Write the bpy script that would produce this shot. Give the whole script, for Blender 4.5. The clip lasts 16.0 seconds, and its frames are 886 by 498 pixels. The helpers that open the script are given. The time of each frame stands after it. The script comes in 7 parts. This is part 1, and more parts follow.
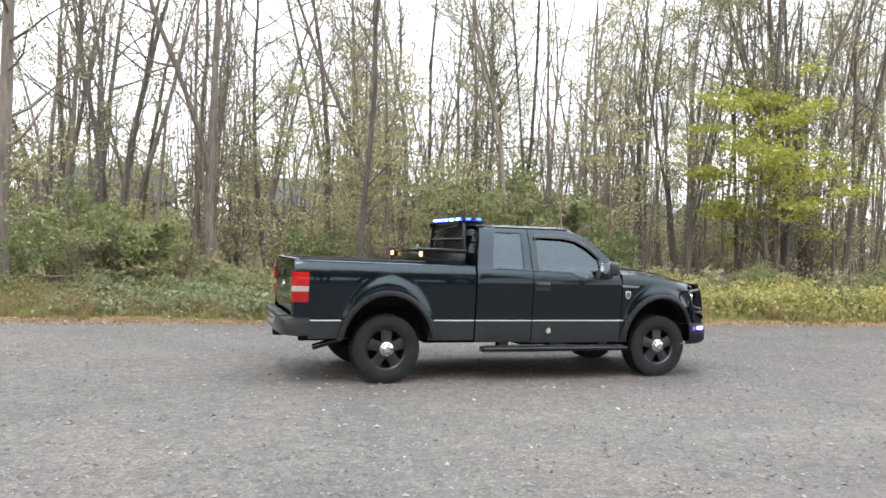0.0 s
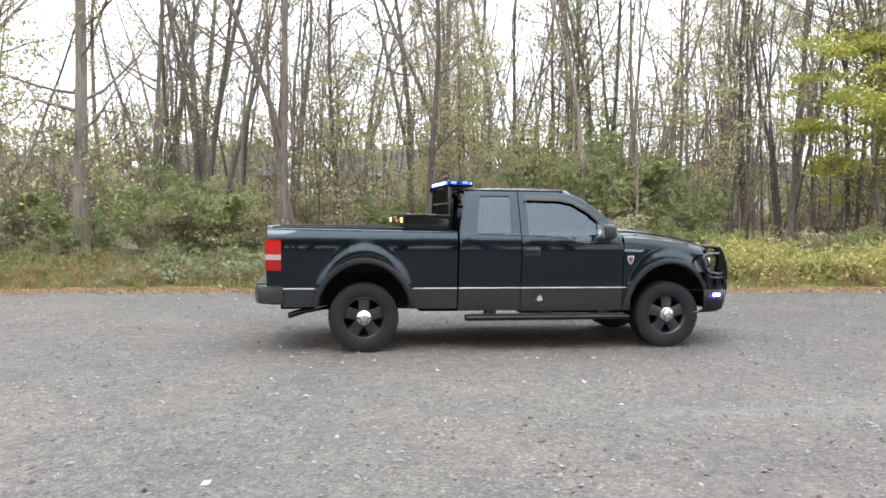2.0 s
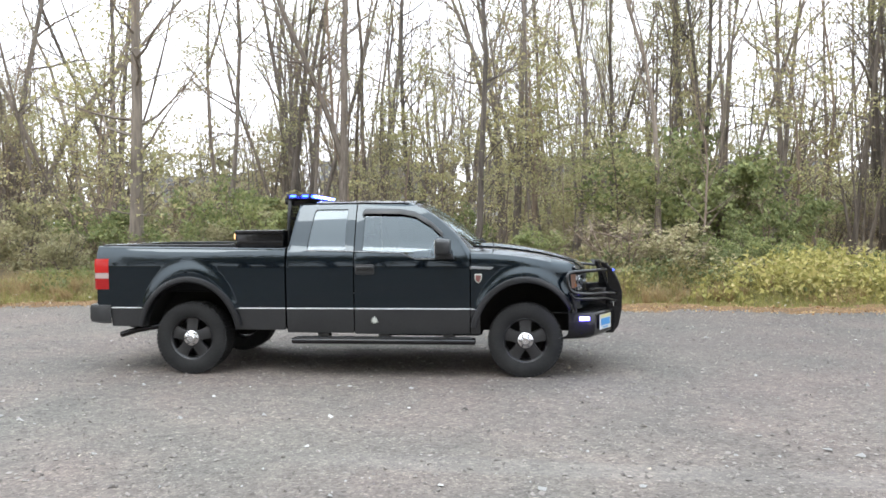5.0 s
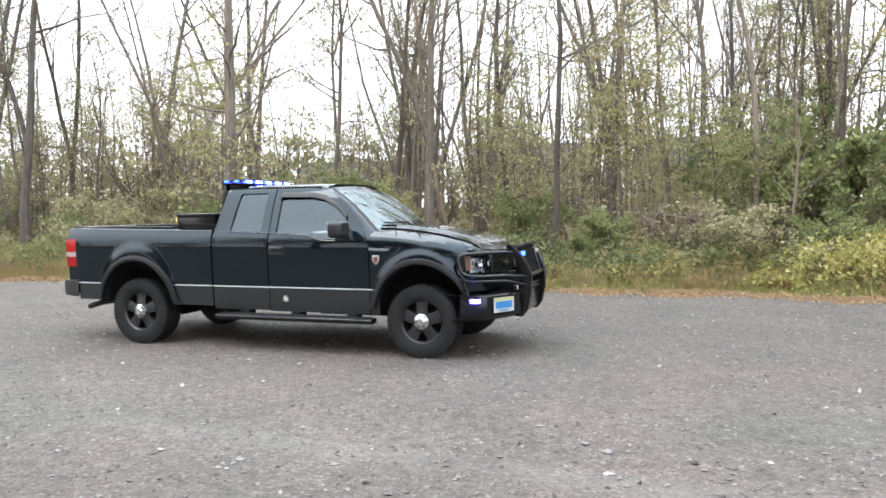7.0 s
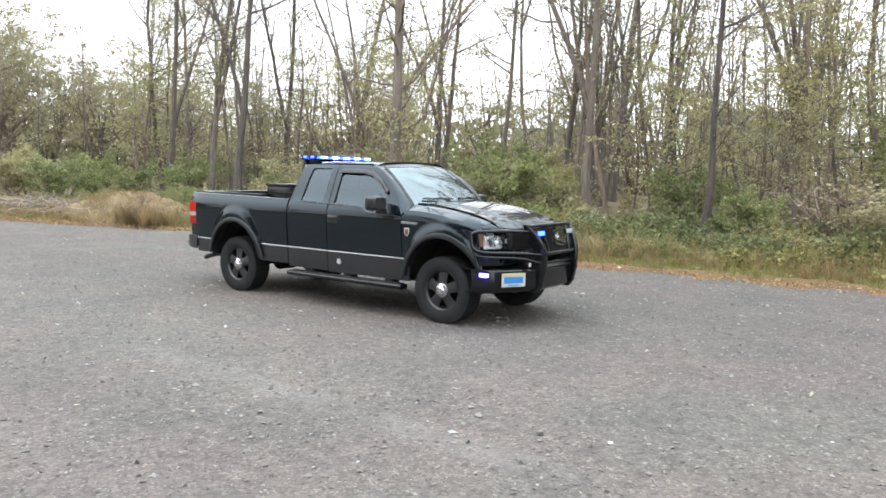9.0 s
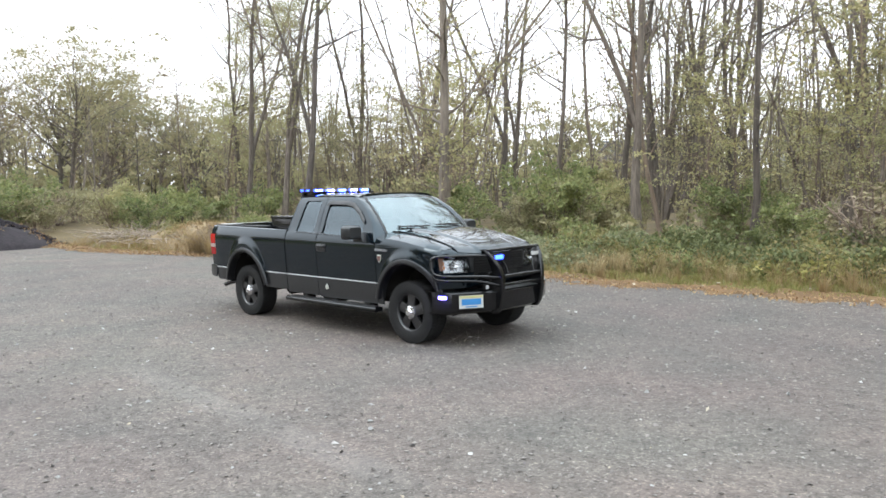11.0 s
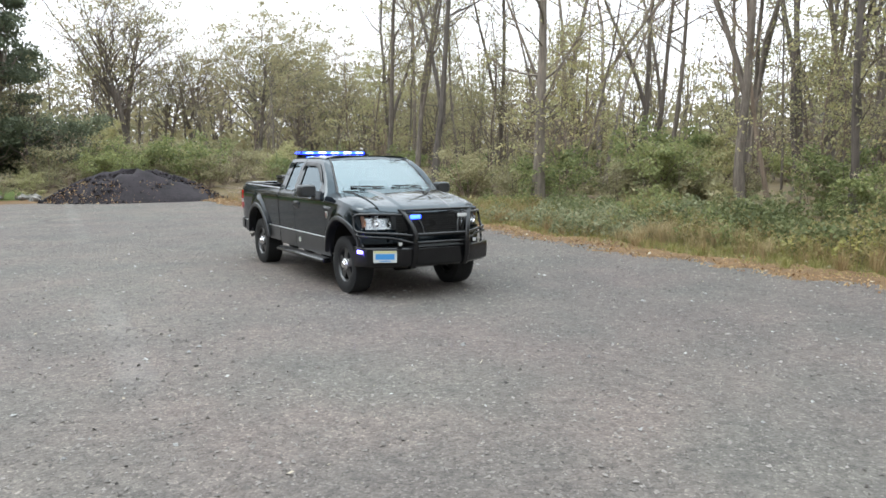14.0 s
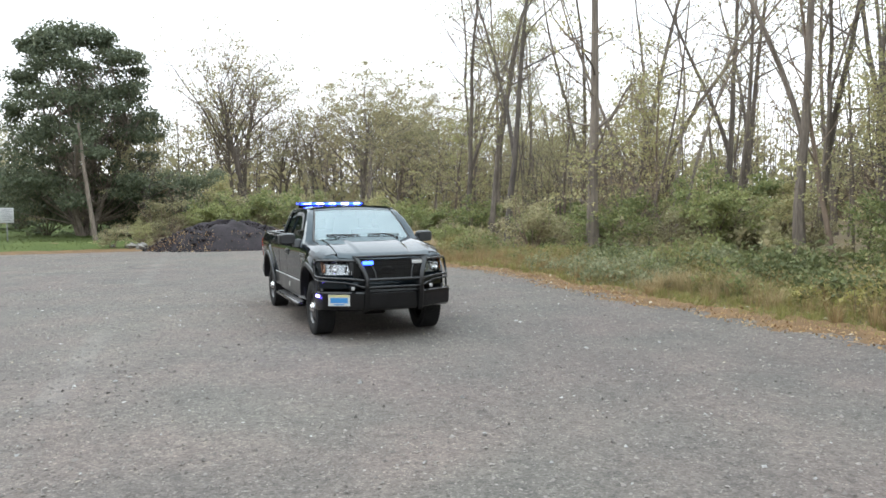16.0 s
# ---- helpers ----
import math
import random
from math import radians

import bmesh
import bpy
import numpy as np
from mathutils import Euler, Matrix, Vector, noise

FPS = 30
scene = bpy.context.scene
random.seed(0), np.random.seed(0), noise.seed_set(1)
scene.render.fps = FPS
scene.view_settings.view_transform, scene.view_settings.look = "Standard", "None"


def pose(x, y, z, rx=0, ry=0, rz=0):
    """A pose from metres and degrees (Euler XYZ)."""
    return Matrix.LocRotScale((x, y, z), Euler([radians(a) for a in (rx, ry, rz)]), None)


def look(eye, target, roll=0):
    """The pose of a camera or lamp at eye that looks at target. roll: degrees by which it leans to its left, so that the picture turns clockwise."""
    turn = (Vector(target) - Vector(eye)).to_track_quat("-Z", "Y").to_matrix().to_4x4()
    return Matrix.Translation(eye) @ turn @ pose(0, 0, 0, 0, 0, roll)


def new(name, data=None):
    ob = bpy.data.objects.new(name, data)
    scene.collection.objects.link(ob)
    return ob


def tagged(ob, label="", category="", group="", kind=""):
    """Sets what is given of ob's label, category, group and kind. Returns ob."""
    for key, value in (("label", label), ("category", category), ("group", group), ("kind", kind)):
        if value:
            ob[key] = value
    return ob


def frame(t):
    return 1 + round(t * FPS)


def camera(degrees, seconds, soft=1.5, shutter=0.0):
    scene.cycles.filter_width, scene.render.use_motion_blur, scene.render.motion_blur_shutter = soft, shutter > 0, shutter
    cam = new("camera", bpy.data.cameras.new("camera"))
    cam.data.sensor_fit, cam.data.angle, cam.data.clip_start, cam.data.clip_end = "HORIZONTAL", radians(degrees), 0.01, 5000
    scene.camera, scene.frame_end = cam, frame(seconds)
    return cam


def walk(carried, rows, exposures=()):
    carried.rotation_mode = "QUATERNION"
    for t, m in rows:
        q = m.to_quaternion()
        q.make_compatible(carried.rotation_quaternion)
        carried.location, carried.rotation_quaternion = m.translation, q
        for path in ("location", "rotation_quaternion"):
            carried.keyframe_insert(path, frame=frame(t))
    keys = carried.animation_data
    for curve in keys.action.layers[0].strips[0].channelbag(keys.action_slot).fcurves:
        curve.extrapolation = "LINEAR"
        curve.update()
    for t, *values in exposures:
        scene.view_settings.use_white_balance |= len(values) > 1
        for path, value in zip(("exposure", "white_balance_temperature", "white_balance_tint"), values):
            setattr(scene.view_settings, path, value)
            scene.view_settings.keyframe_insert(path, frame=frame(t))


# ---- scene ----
cam = camera(60.6, 16.0, 1.6)
PATH = [
    (0, (-2.234, -9.48, 1.561), (-1.593, -7.586, 1.566), 1.8),
    (0.5, (-1.779, -9.627, 1.589), (-1.271, -7.693, 1.56), 0.9),
    (1, (-1.433, -9.621, 1.588), (-0.976, -7.676, 1.507), -0.2),
    (1.5, (-1.024, -9.571, 1.601), (-0.625, -7.612, 1.517), 0.5),
    (2, (-0.508, -9.57, 1.554), (-0.185, -7.598, 1.47), 0.6),
    (2.5, (0.096, -9.417, 1.573), (0.36, -7.437, 1.48), -0.3),
    (3, (0.739, -9.324, 1.564), (0.937, -7.335, 1.498), -0.2),
    (3.5, (1.377, -9.292, 1.569), (1.501, -7.296, 1.529), -0.9),
    (4, (2.051, -9.215, 1.591), (2.085, -7.216, 1.558), -1.5),
    (4.2, (2.345, -9.199, 1.553), (2.328, -7.2, 1.528), -0.8),
    (6.3, (5.393, -8.781, 1.727), (4.958, -6.832, 1.607), -1.4),
    (6.5, (5.732, -8.774, 1.667), (5.229, -6.841, 1.557), -0.9),
    (7, (6.453, -8.551, 1.59), (5.822, -6.656, 1.489), -0.6),
    (7.5, (7.208, -8.417, 1.69), (6.415, -6.584, 1.596), 0.6),
    (8, (7.798, -8.294, 1.733), (6.896, -6.521, 1.527), 0.4),
    (8.5, (8.317, -8.233, 1.779), (7.292, -6.524, 1.607), 0.1),
    (9, (8.825, -8.197, 1.769), (7.672, -6.574, 1.573), 1.3),
    (9.5, (9.185, -7.996, 1.742), (7.987, -6.408, 1.541), 2.1),
    (9.7, (9.344, -7.949, 1.77), (8.12, -6.377, 1.594), 0.9),
    (11.8, (11.403, -7.161, 1.954), (9.974, -5.772, 1.782), 0.85),
    (12, (11.647, -7.017, 1.942), (10.198, -5.649, 1.773), 1.29),
    (12.5, (12.098, -6.558, 1.946), (10.545, -5.309, 1.790), -1.06),
    (13, (12.533, -6.107, 1.940), (10.954, -4.892, 1.766), -0.86),
    (13.5, (12.946, -5.647, 1.923), (11.331, -4.479, 1.749), -0.93),
    (14, (13.380, -5.221, 1.891), (11.681, -4.192, 1.650), -0.15),
    (14.5, (13.759, -4.767, 1.864), (12.027, -3.784, 1.678), -0.25),
    (15, (14.153, -4.280, 1.849), (12.384, -3.361, 1.689), -1.83),
    (15.5, (14.560, -3.811, 1.848), (12.736, -3.010, 1.676), -2.21),
    (16, (14.877, -3.296, 1.874), (13.021, -2.558, 1.765), -0.55),
]
walk(cam, [(t, look(eye, target, roll)) for t, eye, target, roll in PATH], [(0.0, 0.89, 6500, 11.5), (4.0, 0.94, 6500, 12), (9.0, 0.85, 6500, 11), (12.5, 0.71, 6500, 10), (16.0, 0.62, 6500, 9)])

# ---- world, sun ----
world = bpy.data.worlds.new("overcast_sky")
scene.world = world
world.use_nodes = True
wn, wl = world.node_tree.nodes, world.node_tree.links
sky = wn.new("ShaderNodeTexSky")
sky.sky_type = "NISHITA"
sky.sun_disc = False
sky.sun_elevation, sky.sun_rotation = radians(48), radians(200)
sky.air_density, sky.dust_density, sky.ozone_density = 1.0, 4.0, 1.0
cloud = wn.new("ShaderNodeTexNoise")
cloud.inputs["Scale"].default_value = 2.2
cloud.inputs["Detail"].default_value = 5
grey = wn.new("ShaderNodeValToRGB")
grey.color_ramp.elements[0].position, grey.color_ramp.elements[0].color = 0.3, (0.81, 0.83, 0.875, 1)
grey.color_ramp.elements[1].position, grey.color_ramp.elements[1].color = 0.75, (0.985, 1.0, 1.035, 1)
wl.new(cloud.outputs["Fac"], grey.inputs["Fac"])
lift = wn.new("ShaderNodeVectorMath")
lift.operation = "SCALE"
# an overcast sky is brighter overhead than at the horizon
tcw, sepw, rise = wn.new("ShaderNodeTexCoord"), wn.new("ShaderNodeSeparateXYZ"), wn.new("ShaderNodeMath")
rise.operation, rise.use_clamp = "MULTIPLY_ADD", False
rise.inputs[1].default_value, rise.inputs[2].default_value = 20.0, 10.6
wl.new(tcw.outputs["Generated"], sepw.inputs[0])
wl.new(sepw.outputs["Z"], rise.inputs[0])
wl.new(rise.outputs[0], lift.inputs["Scale"])
wl.new(grey.outputs["Color"], lift.inputs[0])
veil = wn.new("ShaderNodeMix")
veil.data_type = "RGBA"
veil.inputs["Factor"].default_value = 0.9
wl.new(sky.outputs["Color"], veil.inputs["A"])
cool = wn.new("ShaderNodeMix")
cool.data_type, cool.blend_type, cool.clamp_factor = "RGBA", "MULTIPLY", True
cool.inputs["B"].default_value = (0.88, 1.0, 1.05, 1)
wl.new(sepw.outputs["Z"], cool.inputs["Factor"])
wl.new(lift.outputs["Vector"], cool.inputs["A"])
wl.new(cool.outputs["Result"], veil.inputs["B"])
wl.new(veil.outputs["Result"], wn["Background"].inputs["Color"])
wn["Background"].inputs["Strength"].default_value = 0.11

sun = new("sun", bpy.data.lights.new("sun", "SUN"))
sun.data.energy, sun.data.angle, sun.data.color = 0.7, radians(25), (1.0, 0.97, 0.93)
sun.matrix_world = look((0, 0, 60), (18, 30, 8))
scene.view_settings.exposure = 0.0

# ---- materials ----
def mat(name):
    m = bpy.data.materials.new(name)
    m.use_nodes = True
    return m, m.node_tree.nodes, m.node_tree.links, m.node_tree.nodes["Principled BSDF"]


def ramp(n, stops):
    r = n.new("ShaderNodeValToRGB")
    e = r.color_ramp.elements
    while len(e) < len(stops):
        e.new(0.5)
    for k, (p, c) in zip(e, stops):
        k.position, k.color = p, (*c, 1)
    return r


def noise_tex(n, l, scale, detail=4, rough=0.55, coord="Object"):
    tc, t = n.new("ShaderNodeTexCoord"), n.new("ShaderNodeTexNoise")
    t.inputs["Scale"].default_value, t.inputs["Detail"].default_value, t.inputs["Roughness"].default_value = scale, detail, rough
    l.new(tc.outputs[coord], t.inputs["Vector"])
    return t


def mixc(n, l, fac, a, b, mode="MIX"):
    x = n.new("ShaderNodeMix")
    x.data_type, x.blend_type = "RGBA", mode
    for key, v in (("Factor", fac), ("A", a), ("B", b)):
        if isinstance(v, (int, float)):
            x.inputs[key].default_value = v
        elif isinstance(v, tuple):
            x.inputs[key].default_value = (*v, 1)
        else:
            l.new(v, x.inputs[key])
    return x.outputs["Result"]


def bump(n, l, bsdf, height, strength, distance=0.01):
    b = n.new("ShaderNodeBump")
    b.inputs["Strength"].default_value, b.inputs["Distance"].default_value = strength, distance
    l.new(height, b.inputs["Height"])
    l.new(b.outputs["Normal"], bsdf.inputs["Normal"])


def worn(name, a, b, scale=3.0, fine=60.0, rough=(0.45, 0.65), metal=0.0, bumps=0.1, coat=0.0):
    """A surface that varies between two colours at two scales, with fine relief."""
    m, n, l, p = mat(name)
    big, small = noise_tex(n, l, scale), noise_tex(n, l, fine, 3)
    fac = mixc(n, l, 0.4, big.outputs["Fac"], small.outputs["Fac"])
    r = ramp(n, [(0.35, a), (0.68, b)])
    l.new(fac, r.inputs["Fac"])
    l.new(r.outputs["Color"], p.inputs["Base Color"])
    q = ramp(n, [(0.3, (rough[0],) * 3), (0.7, (rough[1],) * 3)])
    l.new(big.outputs["Fac"], q.inputs["Fac"])
    l.new(q.outputs["Color"], p.inputs["Roughness"])
    p.inputs["Metallic"].default_value = metal
    if rough[0] >= 0.7:
        p.inputs["Specular IOR Level"].default_value = 0.15
    p.inputs["Coat Weight"].default_value = coat
    p.inputs["Coat Roughness"].default_value = 0.06
    if bumps:
        bump(n, l, p, small.outputs["Fac"], bumps, 0.004)
    return m


def plain(name, c, rough=0.5, metal=0.0, emit=None, power=0.0):
    m, n, l, p = mat(name)
    p.inputs["Base Color"].default_value = (*c, 1)
    p.inputs["Roughness"].default_value, p.inputs["Metallic"].default_value = rough, metal
    if emit:
        p.inputs["Emission Color"].default_value, p.inputs["Emission Strength"].default_value = (*emit, 1), power
    return m


def pane(name, tint, gloss=0.02, ior=1.5, sheen=(1, 1, 1)):
    """Thin glass: a tinted clear sheet with a Fresnel gloss."""
    m, n, l, p = mat(name)
    n.remove(p)
    t, g, f, x = (n.new("ShaderNode" + k) for k in ("BsdfTransparent", "BsdfGlossy", "Fresnel", "MixShader"))
    t.inputs["Color"].default_value = (*tint, 1)
    g.inputs["Color"].default_value = (*sheen, 1)
    g.inputs["Roughness"].default_value = gloss
    f.inputs["IOR"].default_value = ior
    l.new(f.outputs["Fac"], x.inputs["Fac"])
    l.new(t.outputs["BSDF"], x.inputs[1])
    l.new(g.outputs["BSDF"], x.inputs[2])
    l.new(x.outputs["Shader"], n["Material Output"].inputs["Surface"])
    return m


def leafy(name, stops, trans=0.35, rough=0.6):
    m, n, l, p = mat(name)
    geo, info = n.new("ShaderNodeNewGeometry"), n.new("ShaderNodeObjectInfo")
    r = ramp(n, stops)
    a = n.new("ShaderNodeMath")
    a.operation = "MULTIPLY_ADD"
    l.new(info.outputs["Random"], a.inputs[0])
    a.inputs[1].default_value = 0.35
    s = n.new("ShaderNodeMath")
    s.operation = "MULTIPLY"
    l.new(geo.outputs["Random Per Island"], s.inputs[0])
    s.inputs[1].default_value = 0.65
    l.new(s.outputs[0], a.inputs[2])
    l.new(a.outputs[0], r.inputs["Fac"])
    l.new(r.outputs["Color"], p.inputs["Base Color"])
    p.inputs["Roughness"].default_value = rough
    p.inputs["Specular IOR Level"].default_value = 0.25
    t, x = n.new("ShaderNodeBsdfTranslucent"), n.new("ShaderNodeMixShader")
    l.new(r.outputs["Color"], t.inputs["Color"])
    x.inputs["Fac"].default_value = trans
    l.new(p.outputs["BSDF"], x.inputs[1])
    l.new(t.outputs["BSDF"], x.inputs[2])
    l.new(x.outputs["Shader"], n["Material Output"].inputs["Surface"])
    return m


def bark_mat(name, dark, light):
    m, n, l, p = mat(name)
    tc, mp = n.new("ShaderNodeTexCoord"), n.new("ShaderNodeMapping")
    mp.inputs["Scale"].default_value = (14, 14, 2.2)
    l.new(tc.outputs["Object"], mp.inputs["Vector"])
    t = n.new("ShaderNodeTexNoise")
    t.inputs["Scale"].default_value, t.inputs["Detail"].default_value = 1.0, 6
    l.new(mp.outputs["Vector"], t.inputs["Vector"])
    big = noise_tex(n, l, 0.5, 3)
    r = ramp(n, [(0.34, dark), (0.66, light)])
    l.new(mixc(n, l, 0.45, t.outputs["Fac"], big.outputs["Fac"]), r.inputs["Fac"])
    info = n.new("ShaderNodeObjectInfo")
    tone = ramp(n, [(0.0, (0.55, 0.55, 0.56)), (0.6, (0.85, 0.84, 0.82)), (1.0, (1.2, 1.17, 1.13))])
    l.new(info.outputs["Random"], tone.inputs["Fac"])
    l.new(mixc(n, l, 1.0, r.outputs["Color"], tone.outputs["Color"], "MULTIPLY"), p.inputs["Base Color"])
    p.inputs["Roughness"].default_value = 0.9
    bump(n, l, p, t.outputs["Fac"], 0.7, 0.02)
    return m


def gravel_mat():
    m, n, l, p = mat("grey_gravel")
    tc = n.new("ShaderNodeTexCoord")

    def vor(scale, feature="F1"):
        v = n.new("ShaderNodeTexVoronoi")
        v.feature = feature
        v.inputs["Scale"].default_value = scale
        l.new(tc.outputs["Object"], v.inputs["Vector"])
        return v

    peb, grit = vor(46), vor(120)
    patch, broad = noise_tex(n, l, 0.9, 5, 0.6), noise_tex(n, l, 0.16, 4, 0.6)
    sep = n.new("ShaderNodeSeparateColor")
    l.new(peb.outputs["Color"], sep.inputs["Color"])
    sep2 = n.new("ShaderNodeSeparateColor")
    l.new(grit.outputs["Color"], sep2.inputs["Color"])
    tone = ramp(n, [(0.0, (0.044, 0.0378, 0.0350)), (0.22, (0.092, 0.0795, 0.0728)), (0.5, (0.113, 0.0978, 0.0890)), (0.82, (0.140, 0.121, 0.110)), (1.0, (0.27, 0.236, 0.212))])
    l.new(mixc(n, l, 0.38, sep.outputs["Red"], sep2.outputs["Red"]), tone.inputs["Fac"])
    clump = noise_tex(n, l, 7.5, 4, 0.65)
    clumpy = ramp(n, [(0.33, (0.76, 0.76, 0.77)), (0.52, (1.0, 1.0, 0.99)), (0.72, (1.2, 1.2, 1.18))])
    l.new(clump.outputs["Fac"], clumpy.inputs["Fac"])
    hue = noise_tex(n, l, 0.45, 3)
    tinge = ramp(n, [(0.36, (0.955, 1.02, 1.0)), (0.64, (1.045, 0.995, 0.995))])
    l.new(hue.outputs["Fac"], tinge.inputs["Fac"])
    patchy = ramp(n, [(0.3, (0.80, 0.80, 0.81)), (0.7, (1.10, 1.09, 1.07))])
    l.new(patch.outputs["Fac"], patchy.inputs["Fac"])
    wide = ramp(n, [(0.35, (0.88, 0.89, 0.90)), (0.68, (1.10, 1.09, 1.06))])
    l.new(broad.outputs["Fac"], wide.inputs["Fac"])
    c = mixc(n, l, 1.0, tone.outputs["Color"], patchy.outputs["Color"], "MULTIPLY")
    c = mixc(n, l, 1.0, c, wide.outputs["Color"], "MULTIPLY")
    c = mixc(n, l, 1.0, c, clumpy.outputs["Color"], "MULTIPLY")
    c = mixc(n, l, 1.0, c, tinge.outputs["Color"], "MULTIPLY")
    # paler worn wheel tracks that run across the lot
    def calc(op, a, b, clamp=False):
        m2 = n.new("ShaderNodeMath")
        m2.operation, m2.use_clamp = op, clamp
        for k, v in enumerate((a, b)):
            if isinstance(v, (int, float)):
                m2.inputs[k].default_value = v
            elif v is not None:
                l.new(v, m2.inputs[k])
        return m2.outputs[0]

    xyz = n.new("ShaderNodeSeparateXYZ")
    l.new(tc.outputs["Object"], xyz.inputs[0])
    line = calc("ADD", xyz.outputs["Y"], calc("MULTIPLY", xyz.outputs["X"], 0.070))
    line = calc("ADD", line, calc("MULTIPLY", calc("SUBTRACT", patch.outputs["Fac"], 0.5), 0.10))
    worn_way = None
    for off, wide, weight in ((3.72, 0.21, 0.22), (5.45, 0.40, 0.05)):
        near = calc("MULTIPLY", calc("SUBTRACT", 1.0, calc("DIVIDE", calc("ABSOLUTE", calc("ADD", line, off), None), wide), True), 2.2, True)
        near = calc("MULTIPLY", near, weight)
        worn_way = near if worn_way is None else calc("ADD", worn_way, near, True)
    reach = calc("MULTIPLY", calc("MULTIPLY", calc("SUBTRACT", xyz.outputs["X"], 1.6), 0.8, True), calc("MULTIPLY", calc("SUBTRACT", 7.2, xyz.outputs["X"]), 1.5, True))
    far_end = calc("MULTIPLY", calc("SUBTRACT", -4.0, xyz.outputs["X"]), 0.4, True)
    reach = calc("ADD", calc("ADD", reach, calc("MULTIPLY", far_end, 0.7)), 0.12, True)
    worn_way = calc("MULTIPLY", calc("MULTIPLY", worn_way, reach), calc("MULTIPLY", calc("SUBTRACT", patch.outputs["Fac"], 0.30), 4.0, True))
    c = mixc(n, l, worn_way, c, (0.180, 0.171, 0.160))
    # gravel colour darkens towards the east end, and one dark curved tyre mark
    east = calc("MULTIPLY", calc("ADD", calc("ADD", calc("MULTIPLY", xyz.outputs["Y"], 0.8), xyz.outputs["X"]), -0.8), 0.125, True)
    c = mixc(n, l, east, c, mixc(n, l, 1.0, c, (0.86, 0.85, 0.86), "MULTIPLY"))
    dx, dy = calc("ADD", xyz.outputs["X"], 12.3), calc("ADD", xyz.outputs["Y"], 2.2)
    ring = calc("ABSOLUTE", calc("SUBTRACT", calc("SQRT", calc("ADD", calc("MULTIPLY", dx, dx), calc("MULTIPLY", dy, dy)), None), 1.5), None)
    ring = calc("MULTIPLY", calc("SUBTRACT", 1.0, calc("DIVIDE", ring, 0.16), True), calc("MULTIPLY", calc("ADD", dy, 0.2), -2.0, True))
    c = mixc(n, l, calc("MULTIPLY", ring, 0.6), c, (0.045, 0.041, 0.038))
    l.new(c, p.inputs["Base Color"])
    p.inputs["Roughness"].default_value = 0.92
    p.inputs["Specular IOR Level"].default_value = 0.3
    h = n.new("ShaderNodeMath")
    h.operation = "MULTIPLY_ADD"
    l.new(peb.outputs["Distance"], h.inputs[0])
    h.inputs[1].default_value = -1.0
    l.new(sep2.outputs["Red"], h.inputs[2])
    bump(n, l, p, h.outputs[0], 0.6, 0.012)
    return m


PAINT = worn("black_paint", (0.0020, 0.0038, 0.0058), (0.0032, 0.0054, 0.0079), 1.2, 40, (0.02, 0.05), 0.0, 0.0, 0.0)
PAINT.node_tree.nodes["Principled BSDF"].inputs["IOR"].default_value = 1.53
PAINT.node_tree.nodes["Principled BSDF"].inputs["Specular Tint"].default_value = (0.85, 0.98, 1.05, 1)
CLAD = worn("dark_grey_paint", (0.016, 0.0168, 0.0182), (0.025, 0.0258, 0.0272), 1.5, 40, (0.28, 0.4), 0.3, 0.02, 0.4)
FLARE = worn("dark_trim", (0.007, 0.0075, 0.0085), (0.012, 0.0125, 0.0138), 2, 60, (0.25, 0.4), 0.0, 0.05)
PLASTIC = worn("black_plastic", (0.0075, 0.0080, 0.0084), (0.0145, 0.0152, 0.0158), 4, 90, (0.4, 0.6), 0.0, 0.1)
STEEL = worn("black_powder_coat", (0.0032, 0.0033, 0.0036), (0.0066, 0.0067, 0.0071), 4, 120, (0.14, 0.26), 0.0, 0.06, 0.2)
STEEL.node_tree.nodes["Principled BSDF"].inputs["Specular IOR Level"].default_value = 0.3
UNDER = worn("underbody", (0.008, 0.0075, 0.007), (0.019, 0.0175, 0.016), 5, 60, (0.8, 0.95))
RUBBER = worn("tyre_rubber", (0.011, 0.0112, 0.0115), (0.023, 0.0228, 0.0222), 5, 80, (0.75, 0.9), 0.0, 0.3)
RIM = worn("black_rim", (0.0068, 0.0068, 0.0073), (0.0132, 0.0132, 0.0138), 8, 80, (0.3, 0.45), 0.0, 0.03, 0.3)
CHROME = worn("brushed_chrome", (0.62, 0.62, 0.63), (0.78, 0.78, 0.79), 8, 90, (0.14, 0.28), 1.0, 0.02)
BADGE = plain("grey_badge", (0.17, 0.175, 0.18), 0.35)
BELT_METAL = worn("dull_belt_metal", (0.05, 0.052, 0.055), (0.09, 0.092, 0.095), 6, 60, (0.2, 0.32), 1.0, 0.0)
STRIPE = plain("silver_pinstripe", (0.62, 0.63, 0.64), 0.35, 0.2)
REFLECT = worn("lamp_reflector", (0.26, 0.275, 0.285), (0.42, 0.435, 0.45), 12, 60, (0.2, 0.35), 1.0, 0.0)
LINER = worn("bed_liner", (0.006, 0.006, 0.0065), (0.012, 0.012, 0.0125), 10, 150, (0.7, 0.85), 0.0, 0.5)
SEAT = worn("seat_cloth", (0.05, 0.05, 0.052), (0.085, 0.085, 0.088), 8, 150, (0.85, 0.95), 0.0, 0.3)
TINT = pane("tinted_glass", (0.12, 0.145, 0.165), 0.02, 1.72, (0.84, 0.98, 1.06))
SCREEN = pane("windscreen_glass", (0.48, 0.54, 0.54), 0.015, 2.25, (0.87, 1.0, 1.03))
LENS = pane("clear_lens", (0.85, 0.87, 0.88), 0.03)
